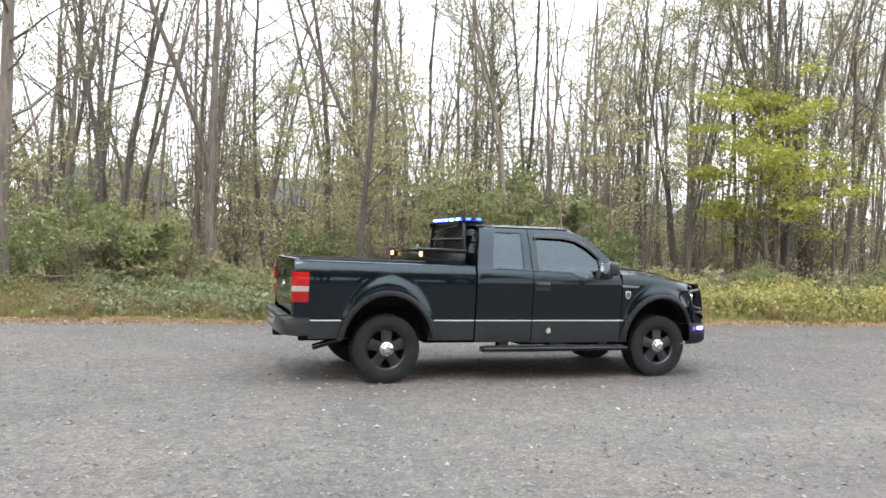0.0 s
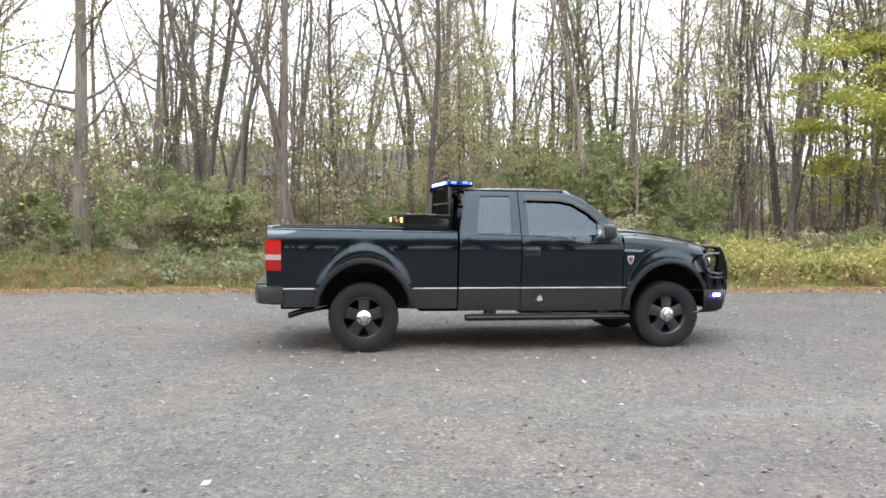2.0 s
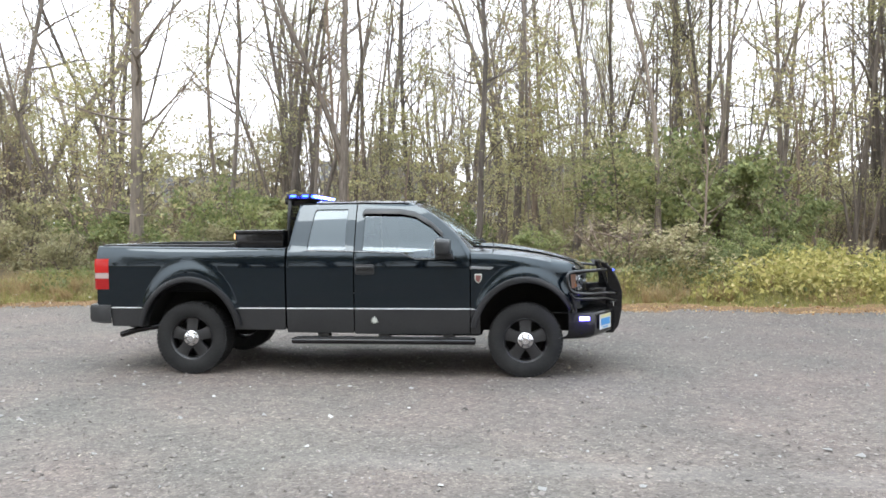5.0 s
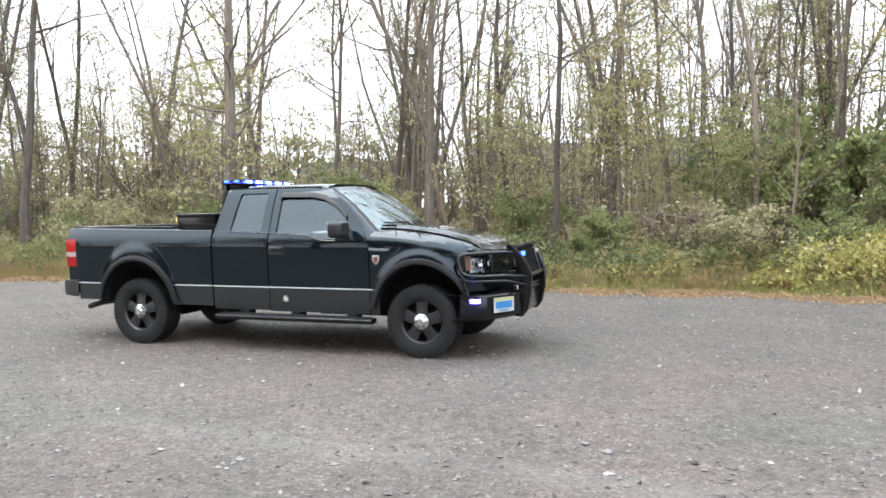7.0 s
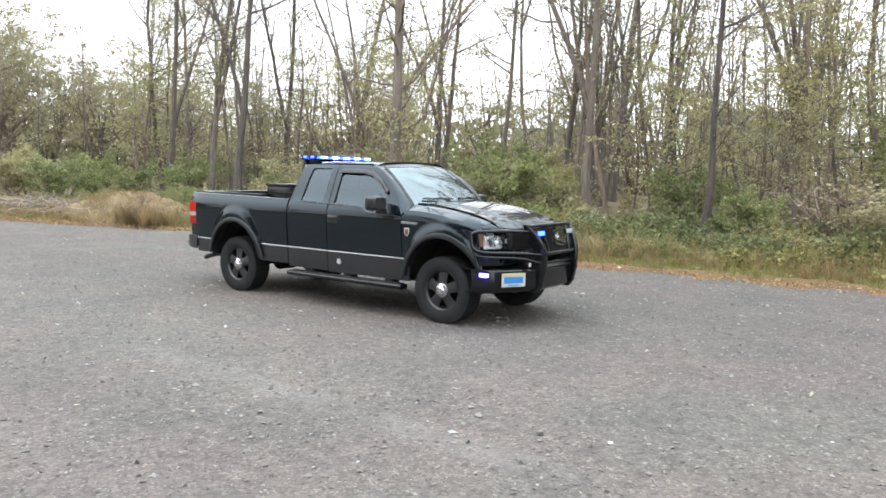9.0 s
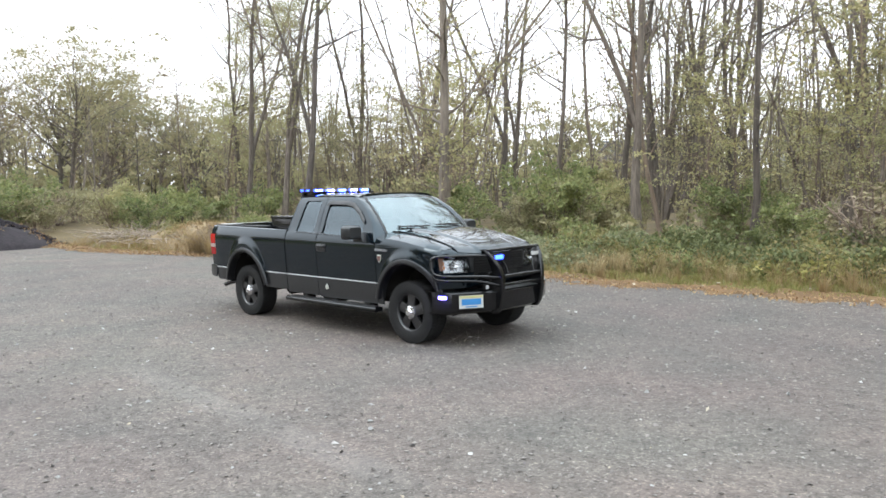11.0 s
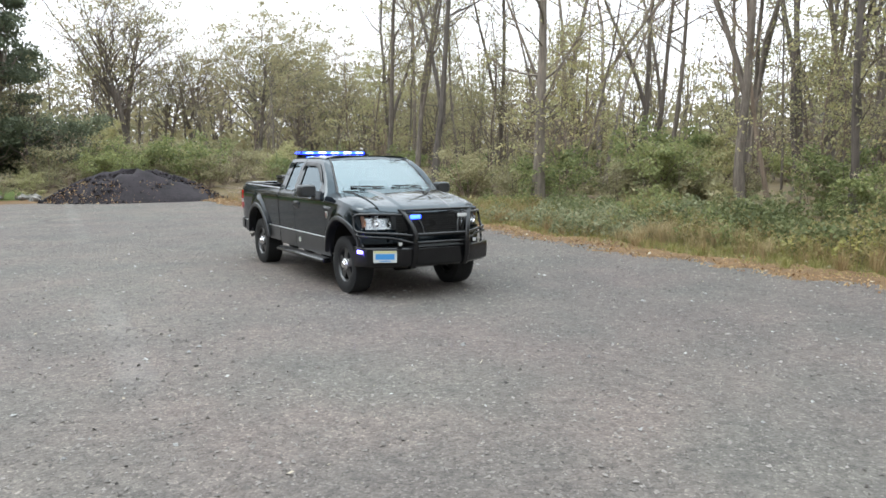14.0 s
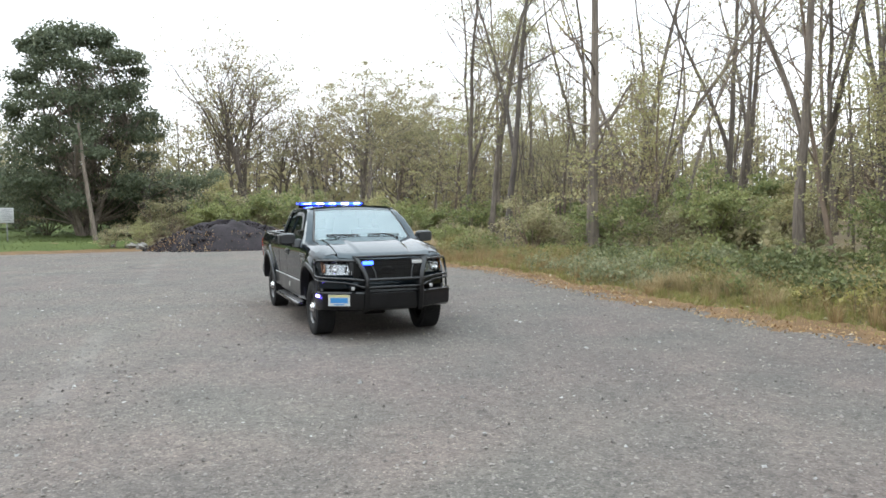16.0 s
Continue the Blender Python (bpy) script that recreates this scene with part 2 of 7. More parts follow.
RED = plain("red_lens", (0.34, 0.010, 0.008), 0.12)
RED_DEEP = plain("deep_red_lens", (0.26, 0.008, 0.008), 0.12)
WHITE_LENS = plain("white_lens", (0.40, 0.40, 0.39), 0.15)
REVERSE = plain("reverse_lens", (0.34, 0.27, 0.25), 0.15)
AMBER = plain("amber_lens", (0.42, 0.15, 0.04), 0.15)
AMBER_DULL = plain("dull_amber_lens", (0.15, 0.085, 0.06), 0.12)
AMBER_ON = plain("amber_lamp_on", (0.9, 0.5, 0.15), 0.3, 0, (1.0, 0.55, 0.22), 1.3)
BLUE_ON = plain("blue_lamp_on", (0.1, 0.15, 0.9), 0.3, 0, (0.012, 0.045, 1.0), 9.0)
BLUEWHITE_ON = plain("blue_white_lamp_on", (0.6, 0.7, 1.0), 0.3, 0, (0.30, 0.55, 1.0), 6.0)
WHITE_ON = plain("white_lamp_on", (1, 1, 1), 0.3, 0, (0.75, 0.86, 1.0), 7.0)
VIOLET_ON = plain("violet_blue_lamp_on", (0.4, 0.3, 1.0), 0.3, 0, (0.12, 0.10, 1.0), 14.0)
PLATE_W = plain("plate_white", (0.42, 0.43, 0.41), 0.35)
PLATE_Y = plain("plate_yellow", (0.42, 0.39, 0.19), 0.35)
PLATE_B = plain("plate_blue", (0.025, 0.17, 0.40), 0.4)
DECAL_P = plain("pale_decal", (0.36, 0.37, 0.33), 0.4)
DECAL_R = plain("dull_red_decal", (0.12, 0.045, 0.04), 0.4)
MIRROR = plain("mirror_glass", (0.8, 0.8, 0.8), 0.02, 1.0)
GRAVEL = gravel_mat()
PALE_STONE = leafy("pale_stones", [(0.0, (0.16, 0.157, 0.15)), (0.6, (0.26, 0.255, 0.245)), (1.0, (0.45, 0.44, 0.41))], 0.0, 0.9)
SOIL = worn("woodland_soil", (0.0719, 0.0557, 0.0325), (0.144, 0.108, 0.0585), 0.6, 12, (0.9, 0.98), 0.0, 0.6)
LAWN = worn("mown_grass_ground", (0.0392, 0.056, 0.014), (0.0672, 0.084, 0.0224), 0.5, 25, (0.9, 0.98), 0.0, 0.6)
LITTER_SOIL = worn("leaf_litter_ground", (0.0772, 0.0476, 0.0252), (0.155, 0.0952, 0.0476), 1.2, 22, (0.9, 0.98), 0.0, 0.6)
DRY_SOIL = worn("dry_grassy_soil", (0.125, 0.092, 0.052), (0.235, 0.175, 0.105), 1.5, 26, (0.9, 0.98), 0.0, 0.6)
ASPHALT_PILE = worn("dark_millings", (0.0120, 0.0100, 0.0112), (0.040, 0.0335, 0.0365), 1.4, 14, (0.85, 0.98), 0.0, 0.9)
BARK = bark_mat("grey_brown_bark", (0.062, 0.0500, 0.0410), (0.210, 0.174, 0.145))
BARK_PALE = bark_mat("pale_grey_bark", (0.11, 0.0911, 0.0727), (0.305, 0.252, 0.203))
TWIG = bark_mat("twig_bark", (0.102, 0.0757, 0.0574), (0.229, 0.174, 0.133))
LEAF_YG = leafy("yellow_green_leaves", [(0.0, (0.195, 0.200, 0.099)), (0.5, (0.300, 0.287, 0.143)), (1.0, (0.430, 0.362, 0.182))], 0.45)
LEAF_Y = leafy("yellow_leaves", [(0.0, (0.2208, 0.2392, 0.0534)), (0.5, (0.3680, 0.3542, 0.0736)), (1.0, (0.5336, 0.4416, 0.0874))], 0.45)
LEAF_G = leafy("green_leaves", [(0.0, (0.0978, 0.1184, 0.0492)), (0.5, (0.1928, 0.2154, 0.0886)), (1.0, (0.3145, 0.3123, 0.1255))], 0.42)
LEAF_O = leafy("olive_leaves", [(0.0, (0.158, 0.155, 0.085)), (0.5, (0.252, 0.233, 0.130)), (1.0, (0.365, 0.310, 0.177))], 0.42)
LEAF_B = leafy("brown_leaves", [(0.0, (0.130, 0.105, 0.068)), (0.5, (0.235, 0.188, 0.120)), (1.0, (0.340, 0.275, 0.170))], 0.4)
LEAF_BR = leafy("bramble_leaves", [(0.0, (0.1380, 0.1472, 0.0460)), (0.5, (0.2668, 0.2484, 0.0782)), (0.85, (0.3680, 0.3174, 0.1104)), (1.0, (0.4600, 0.3864, 0.1932))], 0.42)
LEAF_DG = leafy("bramble_dark_leaves", [(0.0, (0.062, 0.075, 0.034)), (0.55, (0.125, 0.138, 0.058)), (0.9, (0.215, 0.215, 0.100)), (1.0, (0.33, 0.31, 0.17))], 0.38)
LEAF_D = leafy("dark_green_leaves", [(0.0, (0.0546, 0.0700, 0.0442)), (0.6, (0.1040, 0.1212, 0.0728)), (1.0, (0.1950, 0.1938, 0.1105))], 0.3)
LEAF_W = leafy("weed_leaves", [(0.0, (0.1090, 0.1109, 0.0352)), (0.5, (0.1938, 0.1727, 0.0656)), (0.85, (0.2709, 0.2218, 0.1008)), (1.0, (0.3338, 0.2558, 0.1408))], 0.42)
LEAF_SAGE = leafy("sage_leaves", [(0.0, (0.085, 0.100, 0.050)), (0.5, (0.175, 0.185, 0.100)), (0.9, (0.290, 0.285, 0.175)), (1.0, (0.40, 0.38, 0.26))], 0.4)
BLADE = leafy("grass_blades", [(0.0, (0.105, 0.125, 0.038)), (0.6, (0.21, 0.205, 0.066)), (1.0, (0.33, 0.27, 0.12))], 0.4)
BLADE_DRY = leafy("dry_grass_blades", [(0.0, (0.17, 0.115, 0.056)), (0.6, (0.29, 0.205, 0.10)), (1.0, (0.40, 0.31, 0.17))])
BLADE_STRAW = leafy("straw_blades", [(0.0, (0.22, 0.165, 0.085)), (0.6, (0.36, 0.285, 0.155)), (1.0, (0.50, 0.42, 0.25))], 0.4)
BLADE_LAWN = leafy("lawn_blades", [(0.0, (0.042, 0.058, 0.018)), (0.6, (0.07, 0.088, 0.028)), (1.0, (0.11, 0.112, 0.04))], 0.3)
LEAF_FALLEN = leafy("fallen_leaves", [(0.0, (0.1290, 0.0672, 0.0365)), (0.45, (0.2320, 0.1357, 0.0626)), (0.8, (0.3180, 0.2237, 0.1026)), (1.0, (0.4130, 0.3827, 0.2964))], 0.15)
LEAF_PALE = leafy("pale_dry_leaves", [(0.0, (0.2, 0.16, 0.11)), (0.6, (0.34, 0.3, 0.23)), (1.0, (0.5, 0.46, 0.38))], 0.1)
SIDING = worn("pale_siding", (0.291, 0.286, 0.269), (0.358, 0.353, 0.336), 0.5, 9, (0.7, 0.85))
ROOFING = worn("grey_shingle", (0.0504, 0.0476, 0.0476), (0.084, 0.0812, 0.0784), 0.8, 14, (0.85, 0.95), 0, 0.5)
DARK_GLASS = plain("dark_window", (0.03, 0.035, 0.04), 0.08)
SIGN_W = worn("white_sign_board", (0.347, 0.347, 0.342), (0.414, 0.414, 0.409), 4, 40, (0.5, 0.6))
SIGN_K = plain("grey_print", (0.12, 0.12, 0.13), 0.6)
POST = worn("galvanised_post", (0.14, 0.14, 0.14), (0.202, 0.202, 0.196), 6, 60, (0.5, 0.65), 0.6)


# ---- builders ----
class Geo:
    """Vertices and faces that grow into one mesh."""

    def __init__(self):
        self.v, self.f, self.n = [], [], 0

    def add(self, verts, faces):
        verts = np.asarray(verts, float).reshape(-1, 3)
        self.v.append(verts)
        self.f.extend([tuple(int(i) + self.n for i in q) for q in faces])
        self.n += len(verts)
        return self

    def mesh(self, name, material, smooth=True, angle=40):
        me = bpy.data.meshes.new(name)
        me.from_pydata(np.concatenate(self.v).tolist() if self.v else [], [], self.f)
        me.materials.append(material)
        if smooth:
            me.polygons.foreach_set("use_smooth", [True] * len(me.polygons))
            if angle:
                me.set_sharp_from_angle(angle=radians(angle))
        me.update()
        return me


def put(name, geo, material, parent=None, label="", smooth=True, angle=40):
    ob = new(name, geo.mesh(name, material, smooth, angle))
    if parent is not None:
        ob.parent = parent
    return tagged(ob, label)


def part(name, bm, material, parent, label="", angle=35):
    bmesh.ops.recalc_face_normals(bm, faces=bm.faces)
    me = bpy.data.meshes.new(name)
    bm.to_mesh(me)
    bm.free()
    me.materials.append(material)
    me.polygons.foreach_set("use_smooth", [True] * len(me.polygons))
    me.set_sharp_from_angle(angle=radians(angle))
    ob = new(name, me)
    ob.parent = parent
    return tagged(ob, label)


def tube(geo, pts, rads, k=6, cap=True):
    pts = np.asarray(pts, float)
    n = len(pts)
    rads = np.full(n, rads, float) if np.isscalar(rads) else np.asarray(rads, float)
    tan = np.gradient(pts, axis=0)
    tan /= np.linalg.norm(tan, axis=1)[:, None] + 1e-9
    ref = np.array([0, 0, 1.0]) if abs(tan[0, 2]) < 0.8 else np.array([1.0, 0, 0])
    a = np.cross(tan, ref)
    a /= np.linalg.norm(a, axis=1)[:, None] + 1e-9
    b = np.cross(tan, a)
    ang = np.arange(k) * 2 * math.pi / k
    ring = pts[:, None] + rads[:, None, None] * (a[:, None] * np.cos(ang)[None, :, None] + b[:, None] * np.sin(ang)[None, :, None])
    faces = [(i * k + j, i * k + (j + 1) % k, (i + 1) * k + (j + 1) % k, (i + 1) * k + j) for i in range(n - 1) for j in range(k)]
    if cap:
        faces += [tuple(range(k - 1, -1, -1)), tuple((n - 1) * k + j for j in range(k))]
    geo.add(ring.reshape(-1, 3), faces)
    return geo


def bend(points, r=0.05, n=5):
    """A polyline with its corners rounded."""
    p = [Vector(q) for q in points]
    out = [p[0]]
    for a, b, c in zip(p, p[1:], p[2:]):
        d1, d2 = min(r, (a - b).length * 0.45), min(r, (c - b).length * 0.45)
        s, e = b + (a - b).normalized() * d1, b + (c - b).normalized() * d2
        out += [s * (1 - t) ** 2 + b * 2 * t * (1 - t) + e * t * t for t in [i / n for i in range(n + 1)]]
    return [tuple(q) for q in out + [p[-1]]]


def leaves(geo, centres, size, rng, flat=0.3, three=False):
    """One pointed leaf for each centre, turned at random; three: of three corners, for far crowns."""
    c = np.asarray(centres, float)
    n = len(c)
    if n == 0:
        return geo
    u = rng.normal(size=(n, 3))
    u[:, 2] -= 0.4
    u /= np.linalg.norm(u, axis=1)[:, None]
    w = rng.normal(size=(n, 3))
    w[:, 2] += flat
    v = np.cross(u, w)
    v /= np.linalg.norm(v, axis=1)[:, None] + 1e-9
    s = (size * rng.uniform(0.6, 1.35, n))[:, None]
    if three:
        tri = np.stack([c - v * s * 0.4, c + u * s, c + v * s * 0.4], 1)
        geo.add(tri.reshape(-1, 3), np.arange(3 * n).reshape(n, 3))
        return geo
    quad = np.stack([c, c + u * s * 0.55 + v * s * 0.33, c + u * s, c + u * s * 0.5 - v * s * 0.33], 1)
    geo.add(quad.reshape(-1, 3), np.arange(4 * n).reshape(n, 4))
    return geo


def sstep(a, b, x):
    t = np.clip((np.asarray(x, float) - a) / (b - a), 0, 1)
    return t * t * (3 - 2 * t)


# ---- ground ----
EDGE_X = [-24, -20, -16, -12, -8, -5, -3, -1, 1.5, 4, 7, 9, 12, 16, 30, 70]
EDGE_Y = [3.3, 3.6, 3.5, 4.6, 5.7, 6.25, 6.1, 5.85, 5.6, 5.7, 5.75, 5.55, 5.3, 4.6, 4.0, 2.0]
WOODS_X = [-24, -20, -16, -12, -8, -5, -1, 4, 9, 12, 16, 30, 70]
WOODS_Y = [3.3, 3.6, 3.5, 4.6, 5.8, 6.5, 6.4, 5.9, 6.0, 5.5, 4.7, 4.0, 2.0]
WEST = -22.6


def edge(x):
    """The gravel's north edge."""
    x = np.asarray(x, float)
    return np.interp(x, EDGE_X, EDGE_Y) + 0.10 * np.sin(x * 1.9) + 0.06 * np.sin(x * 4.7 + 1) + 0.04 * np.sin(x * 11 + 2)


def outside(x, y):
    """How far a place lies off the gravel, to the north or west."""
    return np.maximum(np.asarray(y, float) - edge(x), WEST - np.asarray(x, float))


def wooded(x, y):
    """How far a place lies into the woods, from their southern line or the lot's west end."""
    x = np.asarray(x, float)
    line = np.interp(x, WOODS_X, WOODS_Y) + 0.10 * np.sin(x * 1.9) + 0.06 * np.sin(x * 4.7 + 1) + 0.04 * np.sin(x * 11 + 2)
    return np.maximum(np.asarray(y, float) - line, WEST - x)


def height(x, y):
    d = outside(x, y)
    h = 0.32 * sstep(0.6, 5.0, d) + 0.5 * sstep(6, 30, d) - 0.03
    wob = 0.07 * np.sin(0.9 * np.asarray(x) + 0.4) * np.sin(0.8 * np.asarray(y) + 1.1) + 0.04 * np.sin(2.3 * np.asarray(x) - 1.7 * np.asarray(y))
    return h + wob * sstep(0.8, 3, d)


def stretch(lo, hi, step, far, grow=1.35):
    a = list(np.arange(lo, hi + step, step))
    d = step
    while a[-1] < far:
        d *= grow
        a.append(a[-1] + d)
    d = step
    while a[0] > -far:
        d *= grow
        a.insert(0, a[0] - d)
    return np.array(a)


def sheet(name, xs, ys, zfun, material, kind="structure", label="", category=""):
    """A grid over xs by ys rows; ys may be a function of x and a share from 0 to 1."""
    X = np.repeat(xs[:, None], len(ys), 1)
    Y = np.repeat(ys[None], len(xs), 0) if not callable(ys) else None
    m = len(ys)
    Z = zfun(X, Y)
    g = Geo()
    g.add(np.stack([X, Y, Z], -1).reshape(-1, 3), [(i * m + j, (i + 1) * m + j, (i + 1) * m + j + 1, i * m + j + 1) for i in range(len(xs) - 1) for j in range(m - 1)])
    return tagged(put(name, g, material, angle=0), label, category, kind=kind)


def band(name, xs, low, high, rows, z, material, label, category):
    """A strip of ground between two lines over x."""
    t = np.linspace(0, 1, rows)
    X = np.repeat(xs[:, None], rows, 1)
    lo, hi = low(xs)[:, None], high(xs)[:, None]
    Y = lo + (hi - lo) * t[None]
    Z = z(X, Y)
    g = Geo()
    g.add(np.stack([X, Y, Z], -1).reshape(-1, 3), [(i * rows + j, (i + 1) * rows + j, (i + 1) * rows + j + 1, i * rows + j + 1) for i in range(len(xs) - 1) for j in range(rows - 1)])
    return tagged(put(name, g, material, angle=0), label, category, kind="structure")


sheet("ground", stretch(-64, 44, 0.8, 900), stretch(-12, 56, 0.8, 900), height, SOIL, label="brown woodland soil with fallen leaves under the trees", category="ground")
band("gravel_lot", np.concatenate([np.arange(WEST, 30, 0.25), np.arange(30, 90, 2)]), lambda x: np.full_like(x, -60.0), lambda x: edge(x) + 0.25, 60, lambda x, y: 0.0 * x, GRAVEL,
     "grey crushed gravel parking lot with scattered pale stones", "parking lot")


def ragged(x, y):
    """Small bumps, so that soil and gravel meet in an uneven line."""
    return 0.010 * np.sin(3.1 * x + 2.0 * np.sin(1.3 * y + x)) + 0.008 * np.sin(7.3 * x - 5.9 * y) + 0.007 * np.sin(17 * x + 13 * y) + 0.005 * np.sin(31 * x - 29 * y)


band("leaf_litter_verge", np.arange(WEST - 1.2, 30, 0.09), lambda x: edge(x) - 0.75, lambda x: edge(x) + 0.75 + 0.2 * np.sin(x * 1.3), 22,
     lambda x, y: np.minimum(0.055 * (y - edge(x)), 0.02) + ragged(x, y) * 0.9 + np.maximum(height(x, y) + 0.03, 0) * sstep(0.2, 0.9, y - edge(x)) + 0.02 * sstep(0.3, 0.9, y - edge(x)), LITTER_SOIL, "strip of orange-brown fallen leaves along the gravel edge", "verge")
band("lawn", np.arange(-60, WEST - 1.3, 0.8), lambda x: np.full_like(x, -40.0), lambda x: -3.2 + 0.10 * (x + 24), 24, lambda x, y: height(x, y) + 0.03, LAWN,
     "short mown green lawn beside the gravel lot", "lawn")
band("west_leaf_verge", np.arange(WEST - 1.5, WEST + 0.8, 0.1), lambda x: np.full_like(x, -40.0), lambda x: np.full_like(x, 3.4), 220,
     lambda x, y: 0.05 * (WEST - 0.1 - x) + ragged(x, y), LITTER_SOIL, "brown edge of soil and leaves between gravel and lawn", "verge")


# ---- trees ----
def wander(rng, start, way, length, n, wob, lift=0.0):
    """A polyline that sets out one way, wavers, and bends up."""
    p, d, out = np.array(start, float), np.array(way, float), [np.array(start, float)]
    d /= np.linalg.norm(d)
    for _ in range(n):
        d = d + rng.normal(size=3) * wob + np.array([0, 0, lift])
        d /= np.linalg.norm(d)
        p = p + d * length / n
        out.append(p.copy())
    return np.array(out)


def tree_mesh(seed, tall, r0, first, limbs, reach, up, nleaf, lsize, stems=1, lean=0.0, twigs=4, spread=0.35, droop=0.0, wob=0.045, low=0.0, fork=0.0, taper=0.75, sprays=0.25, flat=0.4):
    """Wood and leaves of a tree: stems that taper and may fork, limbs, branches and twigs, and leaves in sprays round some of the twigs."""
    rng = np.random.default_rng(seed)
    wood, fine, crown = Geo(), Geo(), Geo()
    tips, lines, n = [], [], 10
    t = np.linspace(0, 1, n + 1)
    for s in range(stems):
        az = rng.uniform(0, 6.28)
        tilt = lean if stems == 1 else rng.uniform(0.08, 0.22) + lean
        base = np.array([math.cos(az), math.sin(az), 0]) * (0 if stems == 1 else r0 * 1.3)
        h = tall * (1 if s == 0 else rng.uniform(0.75, 1.0))
        r = r0 * (1 if s == 0 else rng.uniform(0.6, 0.9))
        line = wander(rng, base - np.array([0, 0, 0.25]), (math.cos(az) * tilt, math.sin(az) * tilt, 1), h, n, wob, 0.02)
        rad = r * (1 - 0.9 * t ** 0.9) + 0.012
        rad[0] *= 1.45
        rad[1] *= 1.06
        tube(wood, line, rad, 7 if tall > 6 else 4)
        lines.append((line, rad, first))
        if rng.random() < fork:
            j = rng.integers(2, 6)
            b = rng.uniform(0, 6.28)
            side = wander(rng, line[j], (math.cos(b) * 0.3, math.sin(b) * 0.3, 1), h * (1 - j / n) * rng.uniform(0.8, 1.0), n, wob, 0.03)
            rs = rad[j] * 0.72 * (1 - 0.88 * t) + 0.01
            tube(wood, side, rs, 6)
            lines.append((side, rs, 0.25))
    m = max(3, int(limbs / len(lines)))
    for line, rad, start in lines:
        for i in range(m):
            u = start + (1 - start) * (i + rng.uniform(0, 1)) / m
            short = 1.0
            if low and rng.random() < low:
                u, short = rng.uniform(0.10, max(start, 0.15)), 0.42
            j = min(n - 1, int(u * n))
            q = line[j] + (line[j + 1] - line[j]) * (u * n - j)
            a = rng.uniform(0, 6.28)
            L = reach * (1.15 - taper * u) * rng.uniform(0.5, 1.3) * short
            rl = max(0.010, min(rad[j] * 0.45, 0.016 * L))
            way = np.array([math.cos(a), math.sin(a), up * rng.uniform(0.3, 1.6)])
            limb = wander(rng, q, way, L, 4, 0.17, 0.06 - droop)
            tube(wood, limb, rl * (1 - 0.8 * np.linspace(0, 1, 5)) + 0.004, 4 if tall > 6 else 3, False)
            for _ in range(twigs):
                v = rng.uniform(0.25, 1.0)
                k = min(3, int(v * 4))
                b = limb[k] + (limb[k + 1] - limb[k]) * (v * 4 - k)
                d = (limb[k + 1] - limb[k]) / (L / 4) + rng.normal(size=3) * np.array([0.7, 0.7, 0.4])
                tw = wander(rng, b, d, L * rng.uniform(0.25, 0.55), 2, 0.25, 0.03 - droop)
                tube(fine, tw, [rl * 0.36 + 0.002, rl * 0.22 + 0.002, 0.002], 3, False)
                tips.extend(tw[1:])
                e = wander(rng, tw[1], (tw[2] - tw[1]) + rng.normal(size=3) * 0.25 * L / 5, L * rng.uniform(0.14, 0.28), 1, 0.2, 0.02 - droop)
                if tall > 4 and lsize < 0.2:
                    tube(fine, e, [rl * 0.2 + 0.002, 0.0015], 3, False)
                tips.extend(e[1:])
    if nleaf:
        tips = np.array(tips)
        k = max(8, int(len(tips) * sprays))
        at = tips[rng.choice(len(tips), min(k, len(tips)), replace=False)]
        weight = rng.random(len(at)) ** 1.5 + 0.08
        c = at[rng.choice(len(at), nleaf, p=weight / weight.sum())] + rng.normal(size=(nleaf, 3)) * spread * np.array([1, 1, flat])
        leaves(crown, c[c[:, 2] > 0.2], lsize * 1.12, rng, flat=0.8, three=True)
    return wood, fine, crown


PARK = {}


def tree_kind(key, name, label, bark, leaf, seed, **kw):
    """Keeps the meshes of one kind of tree, which plant() sets out as things."""
    wood, fine, crown = tree_mesh(seed, **kw)
    PARK[key] = (name, label, [("trunk", wood.mesh("trunk", bark)), ("branchwork", fine.mesh("branchwork", TWIG))] + ([("crown", crown.mesh("crown", leaf, False))] if crown.n else []))


def plant(key, x, y, scale=1.0, turn=0.0, lean=(0, 0), group="", wide=1.0, sink=0.0):
    name, label, parts = PARK[key]
    base = tagged(new(name), label, "bush" if "bush" in name or "thicket" in name else "tree", group)
    base.matrix_world = pose(x, y, float(height(x, y)) - sink, lean[0], lean[1], turn) @ Matrix.Diagonal((scale * wide, scale * wide, scale, 1))
    for n, me in parts:
        o = new(n, me)
        o.parent = base
        if n != "trunk" or "bush" in name or "thicket" in name:
            o["kind"] = "stuff"
    return base


